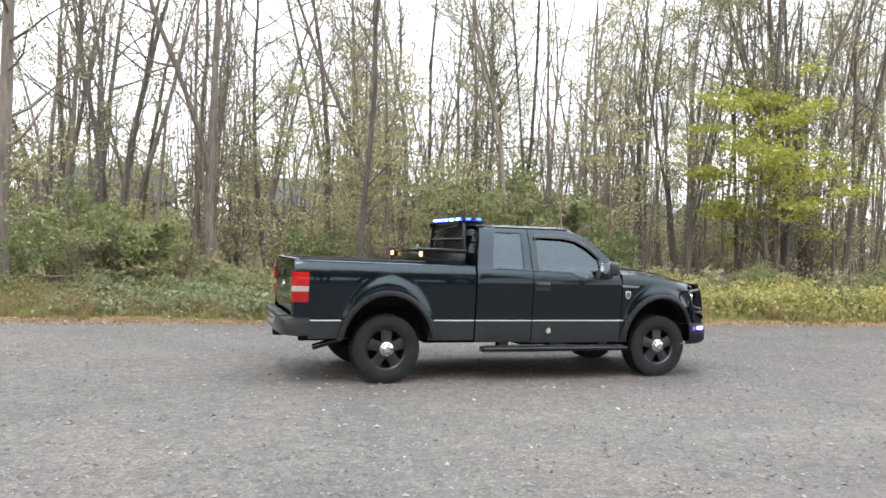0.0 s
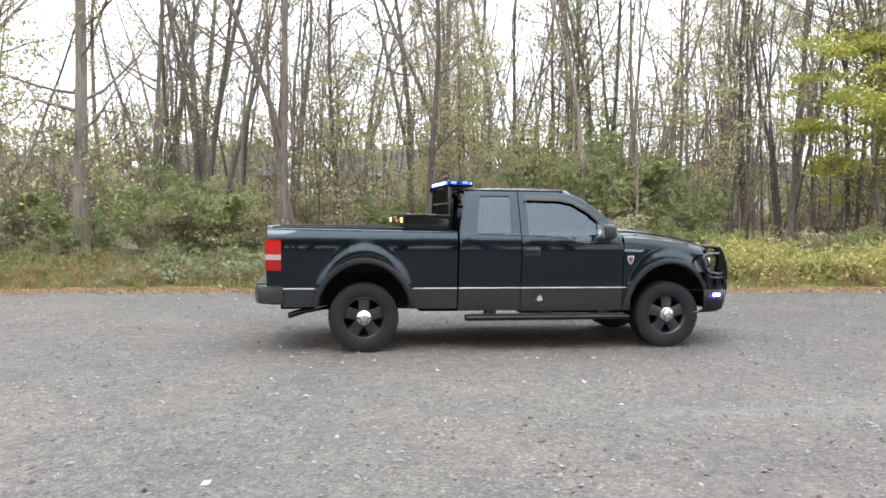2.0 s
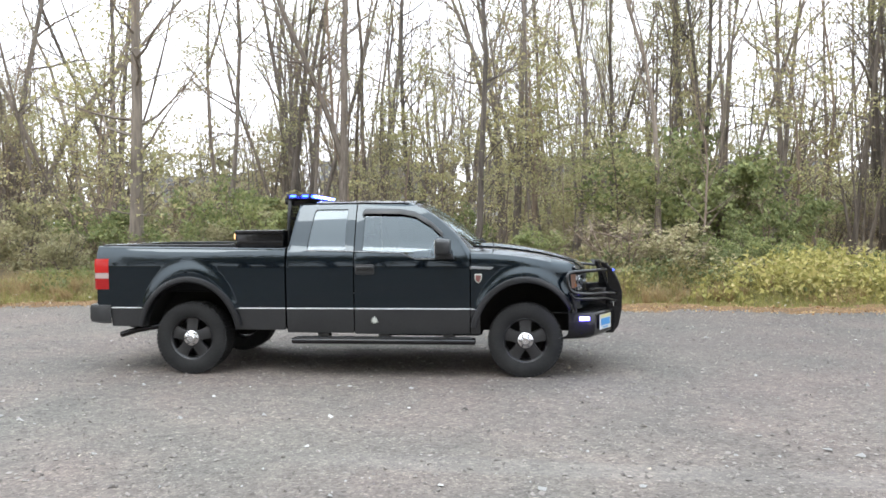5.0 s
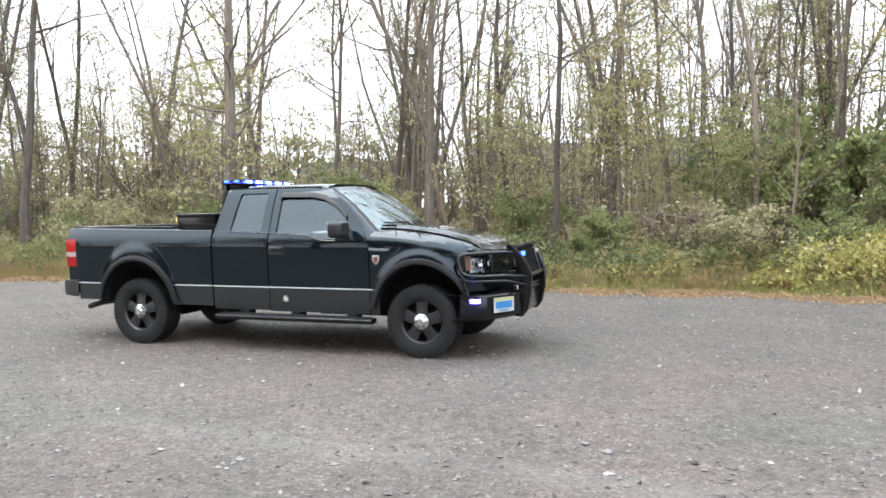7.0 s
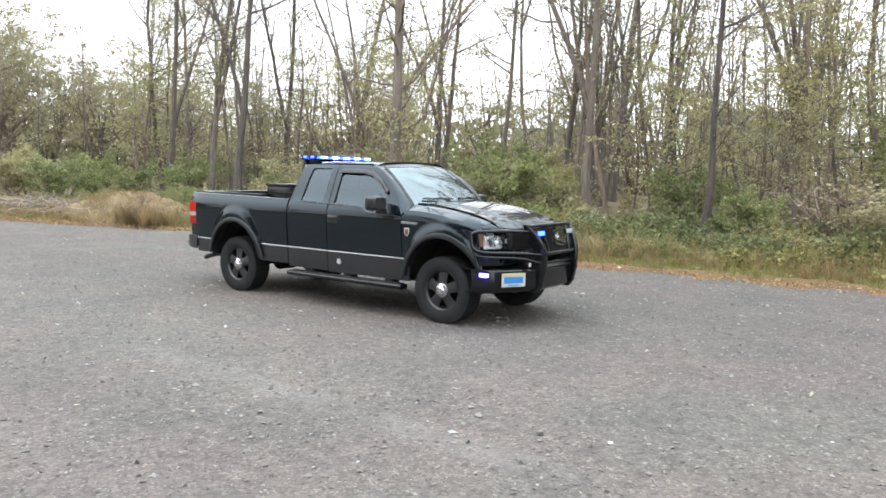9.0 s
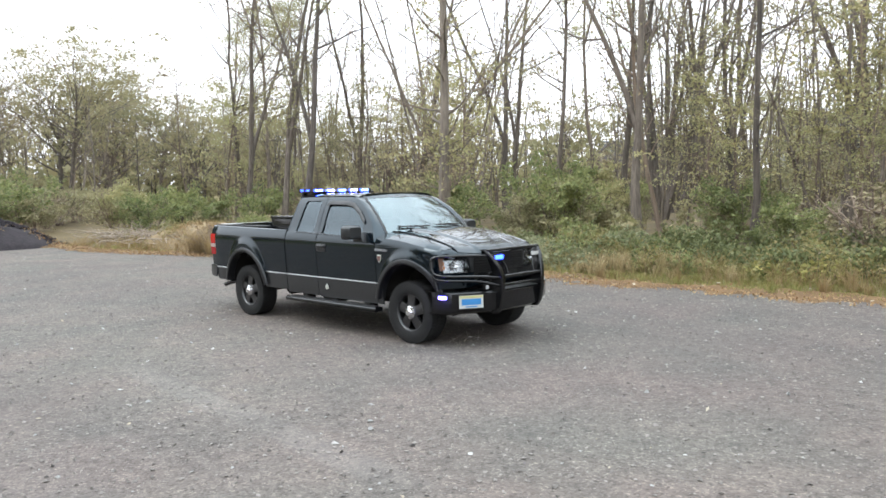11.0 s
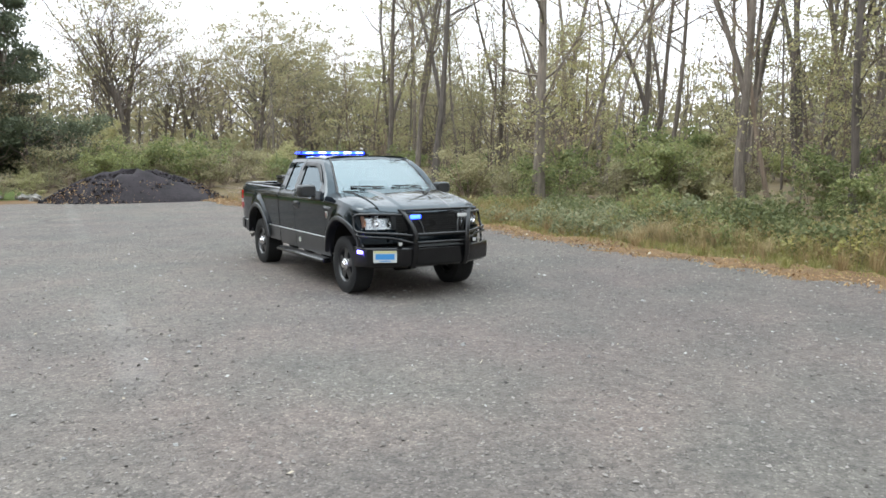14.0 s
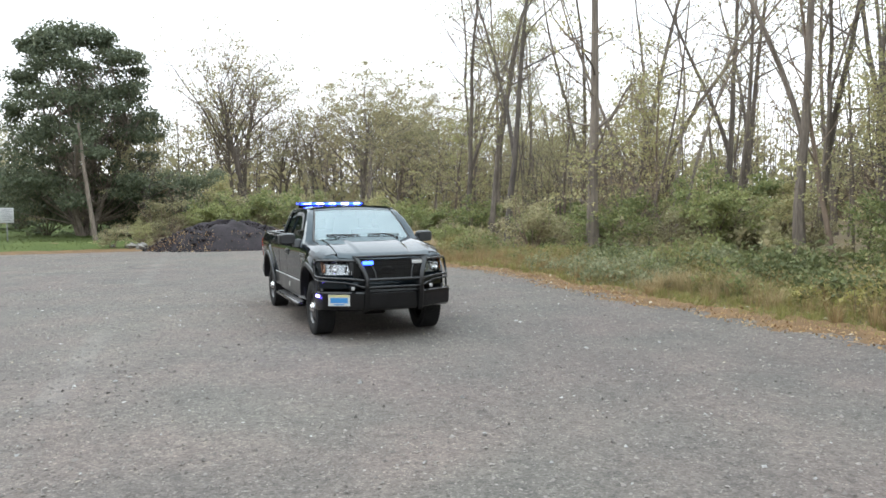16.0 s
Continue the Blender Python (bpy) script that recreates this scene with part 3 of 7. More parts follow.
# ---- the woods ----
tree_kind("tall_a", "tree", "tall slender grey-brown tree with a few yellow-green leaves", BARK, LEAF_YG, 11, tall=18, r0=0.130, first=0.34, limbs=26, reach=3.6, up=0.8, nleaf=2600, low=0.25, lsize=0.078, twigs=6, spread=0.34, sprays=0.3, fork=0.9, wob=0.075)
tree_kind("tall_b", "tree", "tall straight grey-brown tree, almost bare of leaves", BARK, LEAF_O, 12, tall=19, r0=0.150, first=0.40, limbs=24, reach=4.2, up=0.9, nleaf=1100, low=0.25, lsize=0.078, twigs=7, sprays=0.2, fork=0.7, wob=0.055)
tree_kind("tall_c", "tree", "tall thin tree with sparse olive leaves", BARK, LEAF_O, 13, tall=16, r0=0.090, first=0.30, limbs=24, reach=3.0, up=0.8, nleaf=2000, lsize=0.078, twigs=6, low=0.25, sprays=0.25, wob=0.085)
tree_kind("tall_d", "tree", "bare dark tree with rising forked limbs", BARK, LEAF_O, 14, tall=18, r0=0.135, first=0.26, limbs=18, reach=5.2, up=1.8, nleaf=900, low=0.2, lsize=0.08, twigs=8, lean=0.10, sprays=0.15, fork=1.0, wob=0.065)
tree_kind("tall_e", "tree", "tall tree with thin yellow-green foliage in layers", BARK, LEAF_YG, 15, tall=17, r0=0.110, first=0.26, limbs=30, reach=3.8, up=0.45, nleaf=6000, lsize=0.085, twigs=6, low=0.3, spread=0.42, sprays=0.35, flat=0.3, fork=0.5)
tree_kind("clump_a", "multi_stem_tree", "clump of several dark bare stems from one base", BARK, LEAF_O, 16, tall=17, r0=0.110, first=0.35, limbs=30, reach=3.2, up=1.2, nleaf=1500, low=0.2, lsize=0.08, stems=4, twigs=4, sprays=0.2, wob=0.075)
tree_kind("clump_b", "multi_stem_tree", "clump of leaning grey stems with few leaves", BARK, LEAF_YG, 17, tall=15, r0=0.10, first=0.32, limbs=26, reach=3.2, up=1.0, nleaf=1900, low=0.2, lsize=0.08, stems=3, lean=0.12, twigs=5, sprays=0.25, wob=0.08)
tree_kind("pale", "tree", "tall tree with pale grey bark and knotty low twigs", BARK_PALE, LEAF_YG, 118, tall=17, r0=0.185, first=0.2, limbs=40, reach=2.7, up=0.6, nleaf=1500, lsize=0.10, twigs=6, low=0.3, wob=0.02, sprays=0.2)
tree_kind("sap_a", "sapling", "thin bare sapling with a few olive leaves", TWIG, LEAF_O, 19, tall=9, r0=0.05, first=0.2, limbs=20, reach=2.0, up=0.8, nleaf=1100, lsize=0.09, twigs=4, sprays=0.3, wob=0.07)
tree_kind("sap_b", "sapling", "thin sapling with yellow-green leaves in layers", TWIG, LEAF_YG, 20, tall=7.5, r0=0.045, first=0.25, limbs=20, reach=2.4, up=0.35, nleaf=2200, lsize=0.09, twigs=5, sprays=0.4, flat=0.25, wob=0.07)
tree_kind("sap_c", "sapling", "thin leafless sapling with fine grey twigs", TWIG, LEAF_B, 21, tall=10, r0=0.055, first=0.2, limbs=22, reach=2.0, up=1.2, nleaf=220, lsize=0.09, twigs=5, wob=0.07)
tree_kind("round_a", "tree", "broad olive-leaved tree with spreading limbs", BARK, LEAF_O, 22, tall=9.2, r0=0.22, first=0.32, limbs=34, reach=6.2, up=0.9, nleaf=7500, lsize=0.13, twigs=6, spread=0.28, taper=0.35, sprays=0.5, fork=1.0)
tree_kind("round_b", "tree", "broad half-bare tree with fine grey twigs", BARK, LEAF_O, 23, tall=9.0, r0=0.2, first=0.38, limbs=40, reach=5.6, up=1.0, nleaf=3600, lsize=0.12, twigs=8, spread=0.28, stems=2, taper=0.3, sprays=0.4)
tree_kind("round_c", "tree", "broad grey-olive tree with a rounded thin crown", BARK, LEAF_O, 24, tall=9.0, r0=0.2, first=0.34, limbs=36, reach=6.4, up=1.0, nleaf=5500, lsize=0.13, twigs=6, spread=0.28, taper=0.35, sprays=0.45, fork=1.0)
tree_kind("yellow", "tree", "small tree with bright yellow-green autumn leaves", BARK, LEAF_Y, 26, tall=8.5, r0=0.08, first=0.16, limbs=26, reach=3.4, up=0.3, nleaf=10000, lsize=0.125, twigs=6, spread=0.34, sprays=0.4, flat=0.28, taper=0.6)
tree_kind("bush_green", "bush", "leafy green bush at the edge of the woods", TWIG, LEAF_G, 27, tall=2.4, r0=0.03, first=0.05, limbs=26, reach=1.5, up=0.7, nleaf=3600, lsize=0.10, stems=6, twigs=5, spread=0.15, lean=0.25, sprays=0.5, flat=0.6)
tree_kind("bush_olive", "bush", "olive-green bush with loose twigs", TWIG, LEAF_O, 28, tall=2.5, r0=0.03, first=0.05, limbs=26, reach=1.6, up=0.8, nleaf=2600, lsize=0.095, stems=6, twigs=5, spread=0.17, lean=0.25, sprays=0.4, flat=0.6)
tree_kind("bush_yg", "bush", "yellow-green bush with arching twigs", TWIG, LEAF_YG, 29, tall=2.4, r0=0.025, first=0.05, limbs=24, reach=1.6, up=0.7, nleaf=2600, lsize=0.095, stems=6, twigs=5, spread=0.16, lean=0.25, sprays=0.4, flat=0.6)
tree_kind("bush_brown", "thicket", "thicket of brown twigs with withered leaves", TWIG, LEAF_B, 30, tall=3.2, r0=0.03, first=0.05, limbs=32, reach=1.7, up=1.0, nleaf=420, lsize=0.085, stems=8, twigs=7, spread=0.22, lean=0.18, sprays=0.3, flat=0.6)

tree_kind("far_a", "tree", "olive-leaved tree in the far tree line", BARK, LEAF_O, 31, tall=7.5, r0=0.2, first=0.15, limbs=26, reach=6.0, up=0.9, nleaf=2200, lsize=0.26, twigs=5, spread=0.6, taper=0.35, sprays=0.5)
tree_kind("far_b", "tree", "half-bare brown tree in the far tree line", BARK, LEAF_B, 32, tall=8, r0=0.2, first=0.15, limbs=28, reach=5.8, up=1.2, nleaf=1100, lsize=0.24, twigs=6, spread=0.5, taper=0.35, sprays=0.4)
tree_kind("far_c", "tree", "grey-green tree in the far tree line", BARK, LEAF_O, 33, tall=7.5, r0=0.2, first=0.15, limbs=26, reach=6.0, up=1.0, nleaf=1900, lsize=0.26, twigs=5, spread=0.6, taper=0.35, sprays=0.45)

wrng = np.random.default_rng(5)


def glade(x, y):
    """A gap in the stand, a strip running north-west, where no tall tree grows."""
    return abs((x - 9.2) * 0.843 + (y + 8.0) * 0.537) < 2.6 and y > 13


def rows_of(kind_rows):
    for key, x, y, s, turn, lx, ly in kind_rows:
        plant(key, x, y, s, turn, (lx, ly))


# trees whose places stand out
rows_of([
    ("pale", -6.35, 10.4, 1.0, 40, 0, 0), ("clump_a", -5.0, 22.5, 1.1, 10, 0, 0), ("tall_b", -9.6, 35.0, 1.0, 50, 0, 0), ("tall_a", -7.2, 27.9, 1.0, 90, 0, 0),
    ("clump_b", -4.6, 31.0, 1.1, 0, 0, 0), ("tall_c", 0.6, 17.5, 1.0, 30, 0, 2), ("tall_a", 3.4, 22.0, 1.0, 200, 0, 0), ("tall_d", 6.2, 21.7, 1.0, 120, 0, 5),
    ("tall_b", 12.6, 32.0, 1.0, 250, 0, 0), ("tall_e", 11.5, 25.0, 1.1, 170, 0, 0)])
rows_of([
    ("tall_a", -21.0, 19.3, 1.0, 310, 0, 9), ("tall_b", -16.1, 18.6, 1.0, 80, 0, 8), ("tall_b", -13.2, 22.3, 1.0, 130, 0, 0), ("tall_b", -20.6, 12.1, 0.9, 15, 0, 0),
    ("tall_a", -17.6, 12.0, 1.0, 60, 0, 0), ("tall_b", -16.0, 12.2, 1.0, 100, 0, 0), ("tall_c", -24.8, 14.8, 1.1, 140, 0, 0), ("tall_e", -23.3, 15.2, 1.0, 210, 0, 0),
    ("sap_c", -34.0, 16.6, 0.95, 300, 0, 0), ("tall_c", -30.0, 18.3, 0.9, 330, 0, 3)])
rows_of([
    ("clump_b", -11.7, 18.0, 1.1, 190, 0, 14), ("tall_d", -15.3, 19.0, 0.95, 20, -20, 18), ("tall_b", -14.2, 24.0, 0.95, 75, 0, 0), ("tall_c", 2.5, 13.3, 1.0, 140, 0, 0), ("clump_a", -7.7, 28.4, 1.0, 150, 0, 0), ("tall_b", -1.5, 14.2, 0.95, 110, 0, -2), ("clump_a", -1.6, 20.9, 1.0, 240, 0, 0),
    ("tall_c", -6.1, 15.7, 1.0, 260, 0, 2), ("tall_e", -9.5, 24.8, 1.0, 300, 0, 0)])
rows_of([
    ("tall_a", -4.6, 18.2, 0.95, 350, 0, 0), ("tall_b", -6.2, 27.3, 1.0, 40, 0, 0), ("tall_b", 3.9, 16.7, 0.95, 85, 0, 3), ("tall_d", 10.4, 21.5, 1.0, 160, 0, -4),
    ("tall_e", 5.5, 24.7, 1.0, 200, 0, 0), ("tall_a", 1.6, 29.8, 1.0, 10, 0, 0), ("tall_e", 18.6, 15.4, 0.8, 130, 0, 0),
    ("clump_a", 17.5, 20.5, 1.0, 50, 0, 0), ("tall_b", 21.5, 15.5, 1.0, 90, 0, 0)])

plant("yellow", 18.2, 13.2, 0.88, 30, wide=1.15)
rows_of([
    ("clump_a", 20.2, 14.6, 1.0, 30, 0, 0), ("clump_b", 22.2, 16.2, 1.0, 120, 0, 0), ("tall_b", 21.0, 15.4, 1.0, 200, 0, 3), ("tall_a", 23.2, 14.8, 1.0, 260, 0, 0),
    ("bush_brown", 20.8, 15.6, 1.5, 0, 0, 0), ("bush_brown", 22.8, 15.4, 1.3, 90, 0, 0), ("bush_green", 8.4, 15.2, 1.35, 190, 0, 0)])
# the stand behind and between them
keys = ["tall_a", "tall_b", "tall_c", "tall_c", "tall_d", "tall_e", "tall_e", "clump_b", "clump_a"]
for i in range(96):
    x, y = (wrng.uniform(-9, 12) if i % 3 < 1 else wrng.uniform(8, 46)), 13.0 + 35 * wrng.random() ** 0.8
    if wooded(x, y) < 7 or glade(x, y):
        continue
    key, size, turn, tilt, wide = keys[wrng.integers(0, len(keys))], wrng.uniform(0.75, 1.15), wrng.uniform(0, 360), (wrng.normal() * 3.0, wrng.normal() * 3.0), wrng.uniform(0.55, 0.9)
    if not -9 < x < 3.5 or y > 38:
        plant(key, x, y, size, turn, tilt, wide=wide)
for i in range(16):
    x, y = 13.5 + 1.35 * i + wrng.uniform(-0.6, 0.6), wrng.uniform(15, 22)
    plant(["tall_b", "tall_e", "tall_a", "clump_a", "tall_d"][i % 5], x, y, wrng.uniform(0.85, 1.1), wrng.uniform(0, 360), (wrng.normal() * 2, wrng.normal() * 2), wide=0.8)
for i in range(54):
    x, y = wrng.uniform(-30, 34), 11.0 + 26 * wrng.random()
    if wooded(x, y) < 4.5 or glade(x, y):
        continue
    plant(["sap_a", "sap_b", "sap_b", "sap_c"][wrng.integers(0, 4)], x, y, wrng.uniform(0.6, 1.25), wrng.uniform(0, 360), (wrng.normal() * 4, wrng.normal() * 4))

# undergrowth: bushes along the edge, thickets behind them
for i in range(26):
    x = -22 + 50 * (i + wrng.uniform(-0.4, 0.4)) / 26
    y = float(edge(x)) + wrng.uniform(4.2, 8.0)
    plant(["bush_green", "bush_olive", "bush_yg", "bush_green", "bush_olive"][wrng.integers(0, 5)], x, y, wrng.uniform(0.35, 0.85) * (0.65 if x > -4 else 1), wrng.uniform(0, 360), wide=1.2)
for i in range(40):
    x, y = wrng.uniform(-34, 44), 18 + 24 * wrng.random()
    if wooded(x, y) < 7:
        continue
    plant(["bush_brown", "bush_olive", "bush_yg", "bush_brown", "bush_green"][wrng.integers(0, 5)], x, y, wrng.uniform(0.5, 0.95), wrng.uniform(0, 360), wide=1.3)

# bushes whose places stand out
rows_of([
    ("bush_olive", -5.0, 12.6, 0.6, 0, 0, 0), ("bush_brown", -8.6, 13.4, 1.1, 50, 0, 0), ("bush_green", 9.8, 16.2, 1.5, 40, 0, 0), ("bush_green", 11.0, 13.6, 0.95, 100, 0, 0), ("bush_green", -5.7, 14.9, 1.15, 160, 0, 0), ("bush_yg", -4.6, 13.9, 0.75, 30, 0, 0), ("bush_green", -9.6, 14.0, 0.9, 80, 0, 0),
    ("bush_green", 9.2, 17.4, 1.9, 220, 0, 0), ("bush_green", 2.0, 14.0, 0.8, 270, 0, 0), ("bush_green", -20.0, 7.2, 0.8, 300, 0, 0), ("bush_yg", -3.0, 14.6, 0.7, 20, 0, 0),
    ])
plant("bush_brown", -11.6, 5.1, 0.36, 70, wide=2.0)
# leafy saplings under the tall trees, and leafier trees towards the west
rows_of([
    ("sap_b", 1.4, 14.4, 0.62, 20, 0, 0), ("sap_b", 3.6, 15.2, 0.66, 110, 0, 0), ("sap_b", 5.3, 14.2, 0.58, 200, 0, 0), ("sap_b", 6.9, 15.6, 0.70, 290, 0, 0), ("sap_a", -0.6, 15.8, 0.6, 60, 0, 0),
    ("sap_b", 8.0, 13.9, 0.52, 150, 0, 0), ("sap_a", 4.6, 16.8, 0.7, 240, 0, 0), ("bush_green", -3.9, 13.2, 0.9, 75, 0, 0), ("bush_yg", -4.4, 15.8, 0.9, 15, 0, 0), ("bush_olive", -2.4, 15.6, 0.6, 195, 0, 0),
    ("tall_e", -27.2, 15.6, 0.72, 30, 0, 0), ("tall_e", -25.2, 17.8, 0.80, 150, 0, 0), ("tall_e", -20.0, 16.0, 0.72, 270, 0, 0), ("sap_a", -18.2, 15.0, 0.6, 40, 0, 0), ("sap_a", -20.6, 17.2, 0.7, 100, 0, 0),
    ("sap_b", -23.2, 19.0, 0.8, 160, 0, 0), ("sap_a", -16.4, 14.6, 0.5, 220, 0, 0), ("sap_a", -26.4, 21.8, 0.85, 280, 0, 0), ("far_b", -30.5, 26.5, 0.62, 340, 0, 0), ("bush_brown", -19.4, 14.4, 0.9, 5, 0, 0),
    ("bush_brown", -22.4, 13.6, 0.9, 95, 0, 0), ("sap_a", -25.6, 13.6, 0.55, 10, 0, 0),
    ("sap_a", -13.6, 15.6, 0.7, 70, 0, 0), ("bush_brown", -15.0, 17.6, 1.5, 130, 0, 0), ("sap_a", -17.0, 20.5, 0.85, 190, 0, 0), ("bush_brown", -18.6, 22.5, 1.7, 250, 0, 0), ("bush_olive", -12.4, 14.8, 0.95, 310, 0, 0), ("sap_c", -15.8, 18.8, 0.9, 20, 0, 0)])
plant("bush_olive", 7.4, 10.2, 0.6, 30, wide=1.8)
plant("bush_brown", 6.4, 10.3, 0.55, 90, wide=1.9)

# the west side: rounded trees behind the dark heap, and the large dark tree by the lawn
rows_of([
    ("round_b", -53.0, 5.8, 1.36, 60, 0, 0), ("round_b", -55.0, 4.6, 1.3, 150, 0, 0), ("round_b", -60.0, 9.0, 1.0, 200, 0, 0),
    ("round_a", -45.2, 13.5, 1.0, 90, 0, 0), ("round_c", -52.0, 15.5, 1.0, 10, 0, 0), ("round_c", -44.0, 19.5, 0.75, 250, 0, 0), ("round_a", -37.0, 19.0, 0.58, 320, 0, 0),
    ("round_b", -62.0, 13.0, 1.08, 110, 0, 0), ("round_a", -36.0, 24.0, 0.62, 160, 0, 0), ("round_a", -66.0, 25.0, 1.1, 40, 0, 0), ("round_c", -72.0, 27.0, 1.12, 130, 0, 0),
    ("round_c", -33.0, -3.0, 0.55, 70, 0, 0), ("round_c", -46.0, -14.0, 0.72, 200, 0, 0), ("round_a", -52.0, -18.0, 0.8, 20, 0, 0)])


def dense_tree(name, label, x, y, tall, seed, squash):
    """A broad tree in full leaf: a few stems, boughs out to many clumps of leaves, with gaps between the clumps."""
    rng = np.random.default_rng(seed)
    wood, crown = Geo(), Geo()
    stems = []
    for k in range(4):
        a = 1.57 * k + rng.uniform(-0.4, 0.4)
        line = wander(rng, (0.25 * math.cos(a), 0.25 * math.sin(a), -0.2), (0.28 * math.cos(a), 0.28 * math.sin(a), 1), tall * rng.uniform(0.6, 0.85), 8, 0.09, 0.03)
        tube(wood, line, np.linspace(0.20, 0.04, 9), 7)
        stems.append(line)
    share = np.linspace(0, 1, 9)
    girth = np.array([3.6, 4.4, 4.6, 4.4, 4.1, 3.8, 3.4, 2.7, 1.4]) * squash
    for k in range(190):
        v = rng.random() ** 0.9
        z = 1.3 + (tall - 1.6) * v
        a = rng.uniform(0, 6.28)
        r = np.interp(v, share, girth) * (0.35 + 0.7 * rng.random() ** 0.5) * (1 + 0.12 * math.sin(3 * a + 5 * v))
        c = np.array([r * math.cos(a), r * math.sin(a), z])
        stem = stems[rng.integers(0, 4)]
        q = stem[min(8, max(1, int((z - 1.0) / tall * 9)))]
        mid = (q + c) / 2 + rng.normal(size=3) * 0.25
        tube(wood, [q, mid, c], [0.05, 0.03, 0.01], 4, False)
        size, n = rng.uniform(0.5, 1.0), 280
        p = rng.normal(size=(n, 3))
        p = p / np.linalg.norm(p, axis=1)[:, None] * rng.random((n, 1)) ** 0.4
        leaves(crown, c + p * size * np.array([1.25, 1.25, 0.62]) * rng.uniform(0.8, 1.2, 3), 0.16, rng, 0.9, True)
    base = tagged(new(name), label, "tree")
    put("trunk", wood, BARK, base)
    tagged(put("crown", crown, LEAF_D, base, smooth=False), kind="stuff")
    base.matrix_world = pose(x, y, float(height(x, y)))
    return base


dense_tree("large_tree", "large dense dark green tree beside the lawn", -34.0, -6.35, 12.2, 25, 0.95)
for i in range(20):
    x, y = wrng.uniform(-75, -38), wrng.uniform(14, 44)
    plant(["far_a", "far_b", "far_c"][wrng.integers(0, 3)], x - 12, y, wrng.uniform(0.75, 1.1), wrng.uniform(0, 360))
rows_of([
    ("far_a", -21.0, 38.0, 0.80, 40, 0, 0), ("far_c", -26.5, 35.5, 0.74, 130, 0, 0), ("far_a", -15.0, 43.0, 0.80, 210, 0, 0), ("far_c", -32.0, 31.5, 0.66, 300, 0, 0), ("far_a", -7.0, 47.0, 0.82, 20, 0, 0),
    ("far_c", 1.0, 48.0, 0.80, 90, 0, 0), ("far_b", -11.0, 39.0, 0.68, 160, 0, 0), ("far_a", 11.0, 47.0, 0.80, 250, 0, 0), ("far_c", 22.0, 48.0, 0.80, 330, 0, 0), ("far_b", 33.0, 46.0, 0.80, 60, 0, 0)])
for i in range(14):
    plant(["far_a", "far_c", "far_b"][i % 3], wrng.uniform(-85, -60), -45 + 4.5 * i, wrng.uniform(0.8, 1.05), wrng.uniform(0, 360))
for i in range(20):
    y = -3 + 15 * i / 20
    x = wrng.uniform(-38, -26.5) if y > 3 else wrng.uniform(-40, -30)
    if wooded(x, y) < 4:
        continue
    plant(["bush_green", "bush_olive", "bush_olive", "bush_yg", "bush_brown"][wrng.integers(0, 5)], x, y, wrng.uniform(0.55, 1.15), wrng.uniform(0, 360), wide=1.3)

for i in range(12):
    x, y = wrng.uniform(-46, -31), wrng.uniform(4, 14)
    if wooded(x, y) > 5:
        plant(["tall_c", "tall_d", "sap_c", "tall_b", "sap_a"][i % 5], x, y, wrng.uniform(0.38, 0.5), wrng.uniform(0, 360), (wrng.normal() * 3, wrng.normal() * 3))
# tall thickets that close the view between the trunks
for i in range(38):
    x, y = -34 + 82 * (i + wrng.uniform(-0.4, 0.4)) / 38, wrng.uniform(30, 44)
    plant(["bush_brown", "bush_olive", "bush_brown", "bush_yg"][wrng.integers(0, 4)], x, y, wrng.uniform(0.9, 1.6), wrng.uniform(0, 360), wide=1.4)

plant("bush_yg", -37.0, 0.9, 1.35, 60, wide=0.8)
plant("bush_olive", -24.8, -4.6, 0.4, 10, wide=1.3)
plant("bush_yg", -25.6, -3.4, 0.42, 80, wide=1.2)
plant("bush_green", -29.0, 4.9, 1.15, 20, wide=1.2)

# low dark boughs under the large tree, and pale brush beside the heap
tree_kind("bush_dark", "bush", "dark green bush under the large tree", TWIG, LEAF_D, 34, tall=4.6, r0=0.05, first=0.03, limbs=40, reach=2.8, up=0.6, nleaf=6500, lsize=0.17, stems=5, twigs=5, spread=0.35, lean=0.25)
rows_of([
    ("bush_dark", -36.5, -8.6, 0.8, 10, 0, 0), ("bush_dark", -37.0, -5.6, 0.9, 80, 0, 0), ("bush_dark", -35.0, -2.4, 0.85, 150, 0, 0), ("bush_dark", -41.0, -0.4, 1.0, 200, 0, 0),
    ("bush_dark", -44.0, -11.0, 1.0, 260, 0, 0), ("bush_olive", -27.6, -2.6, 0.45, 20, 0, 0), ("bush_brown", -28.6, -1.6, 0.4, 60, 0, 0), ("bush_yg", -28.4, -3.4, 0.42, 140, 0, 0),
    ("bush_olive", -30.5, -0.6, 0.6, 190, 0, 0), ("bush_green", -30.0, 1.4, 0.8, 240, 0, 0)])

# the tree line on the far side of the lot, which the truck mirrors
for i in range(18):
    plant(["far_a", "far_b", "far_c"][i % 3], -62 + 8.1 * i, -44 + 6 * math.sin(i * 1.7), wrng.uniform(0.75, 1.0) * (1.05 if -24 < -62 + 8.1 * i < 34 else 0.75), wrng.uniform(0, 360))
# a nearer, taller row out of view, added to darken the truck's reflections
for i in range(12):
    plant(["far_a", "far_c", "far_b"][i % 3], -13 + 2.4 * i, -30 - 3 * (i % 2), wrng.uniform(1.5, 1.75), wrng.uniform(0, 360))
for i in range(10):
    plant(["far_a", "far_b", "far_c"][i % 3], 64 + 4 * math.sin(i * 2.1), -40 + 7 * i, wrng.uniform(0.75, 1.0), wrng.uniform(0, 360))


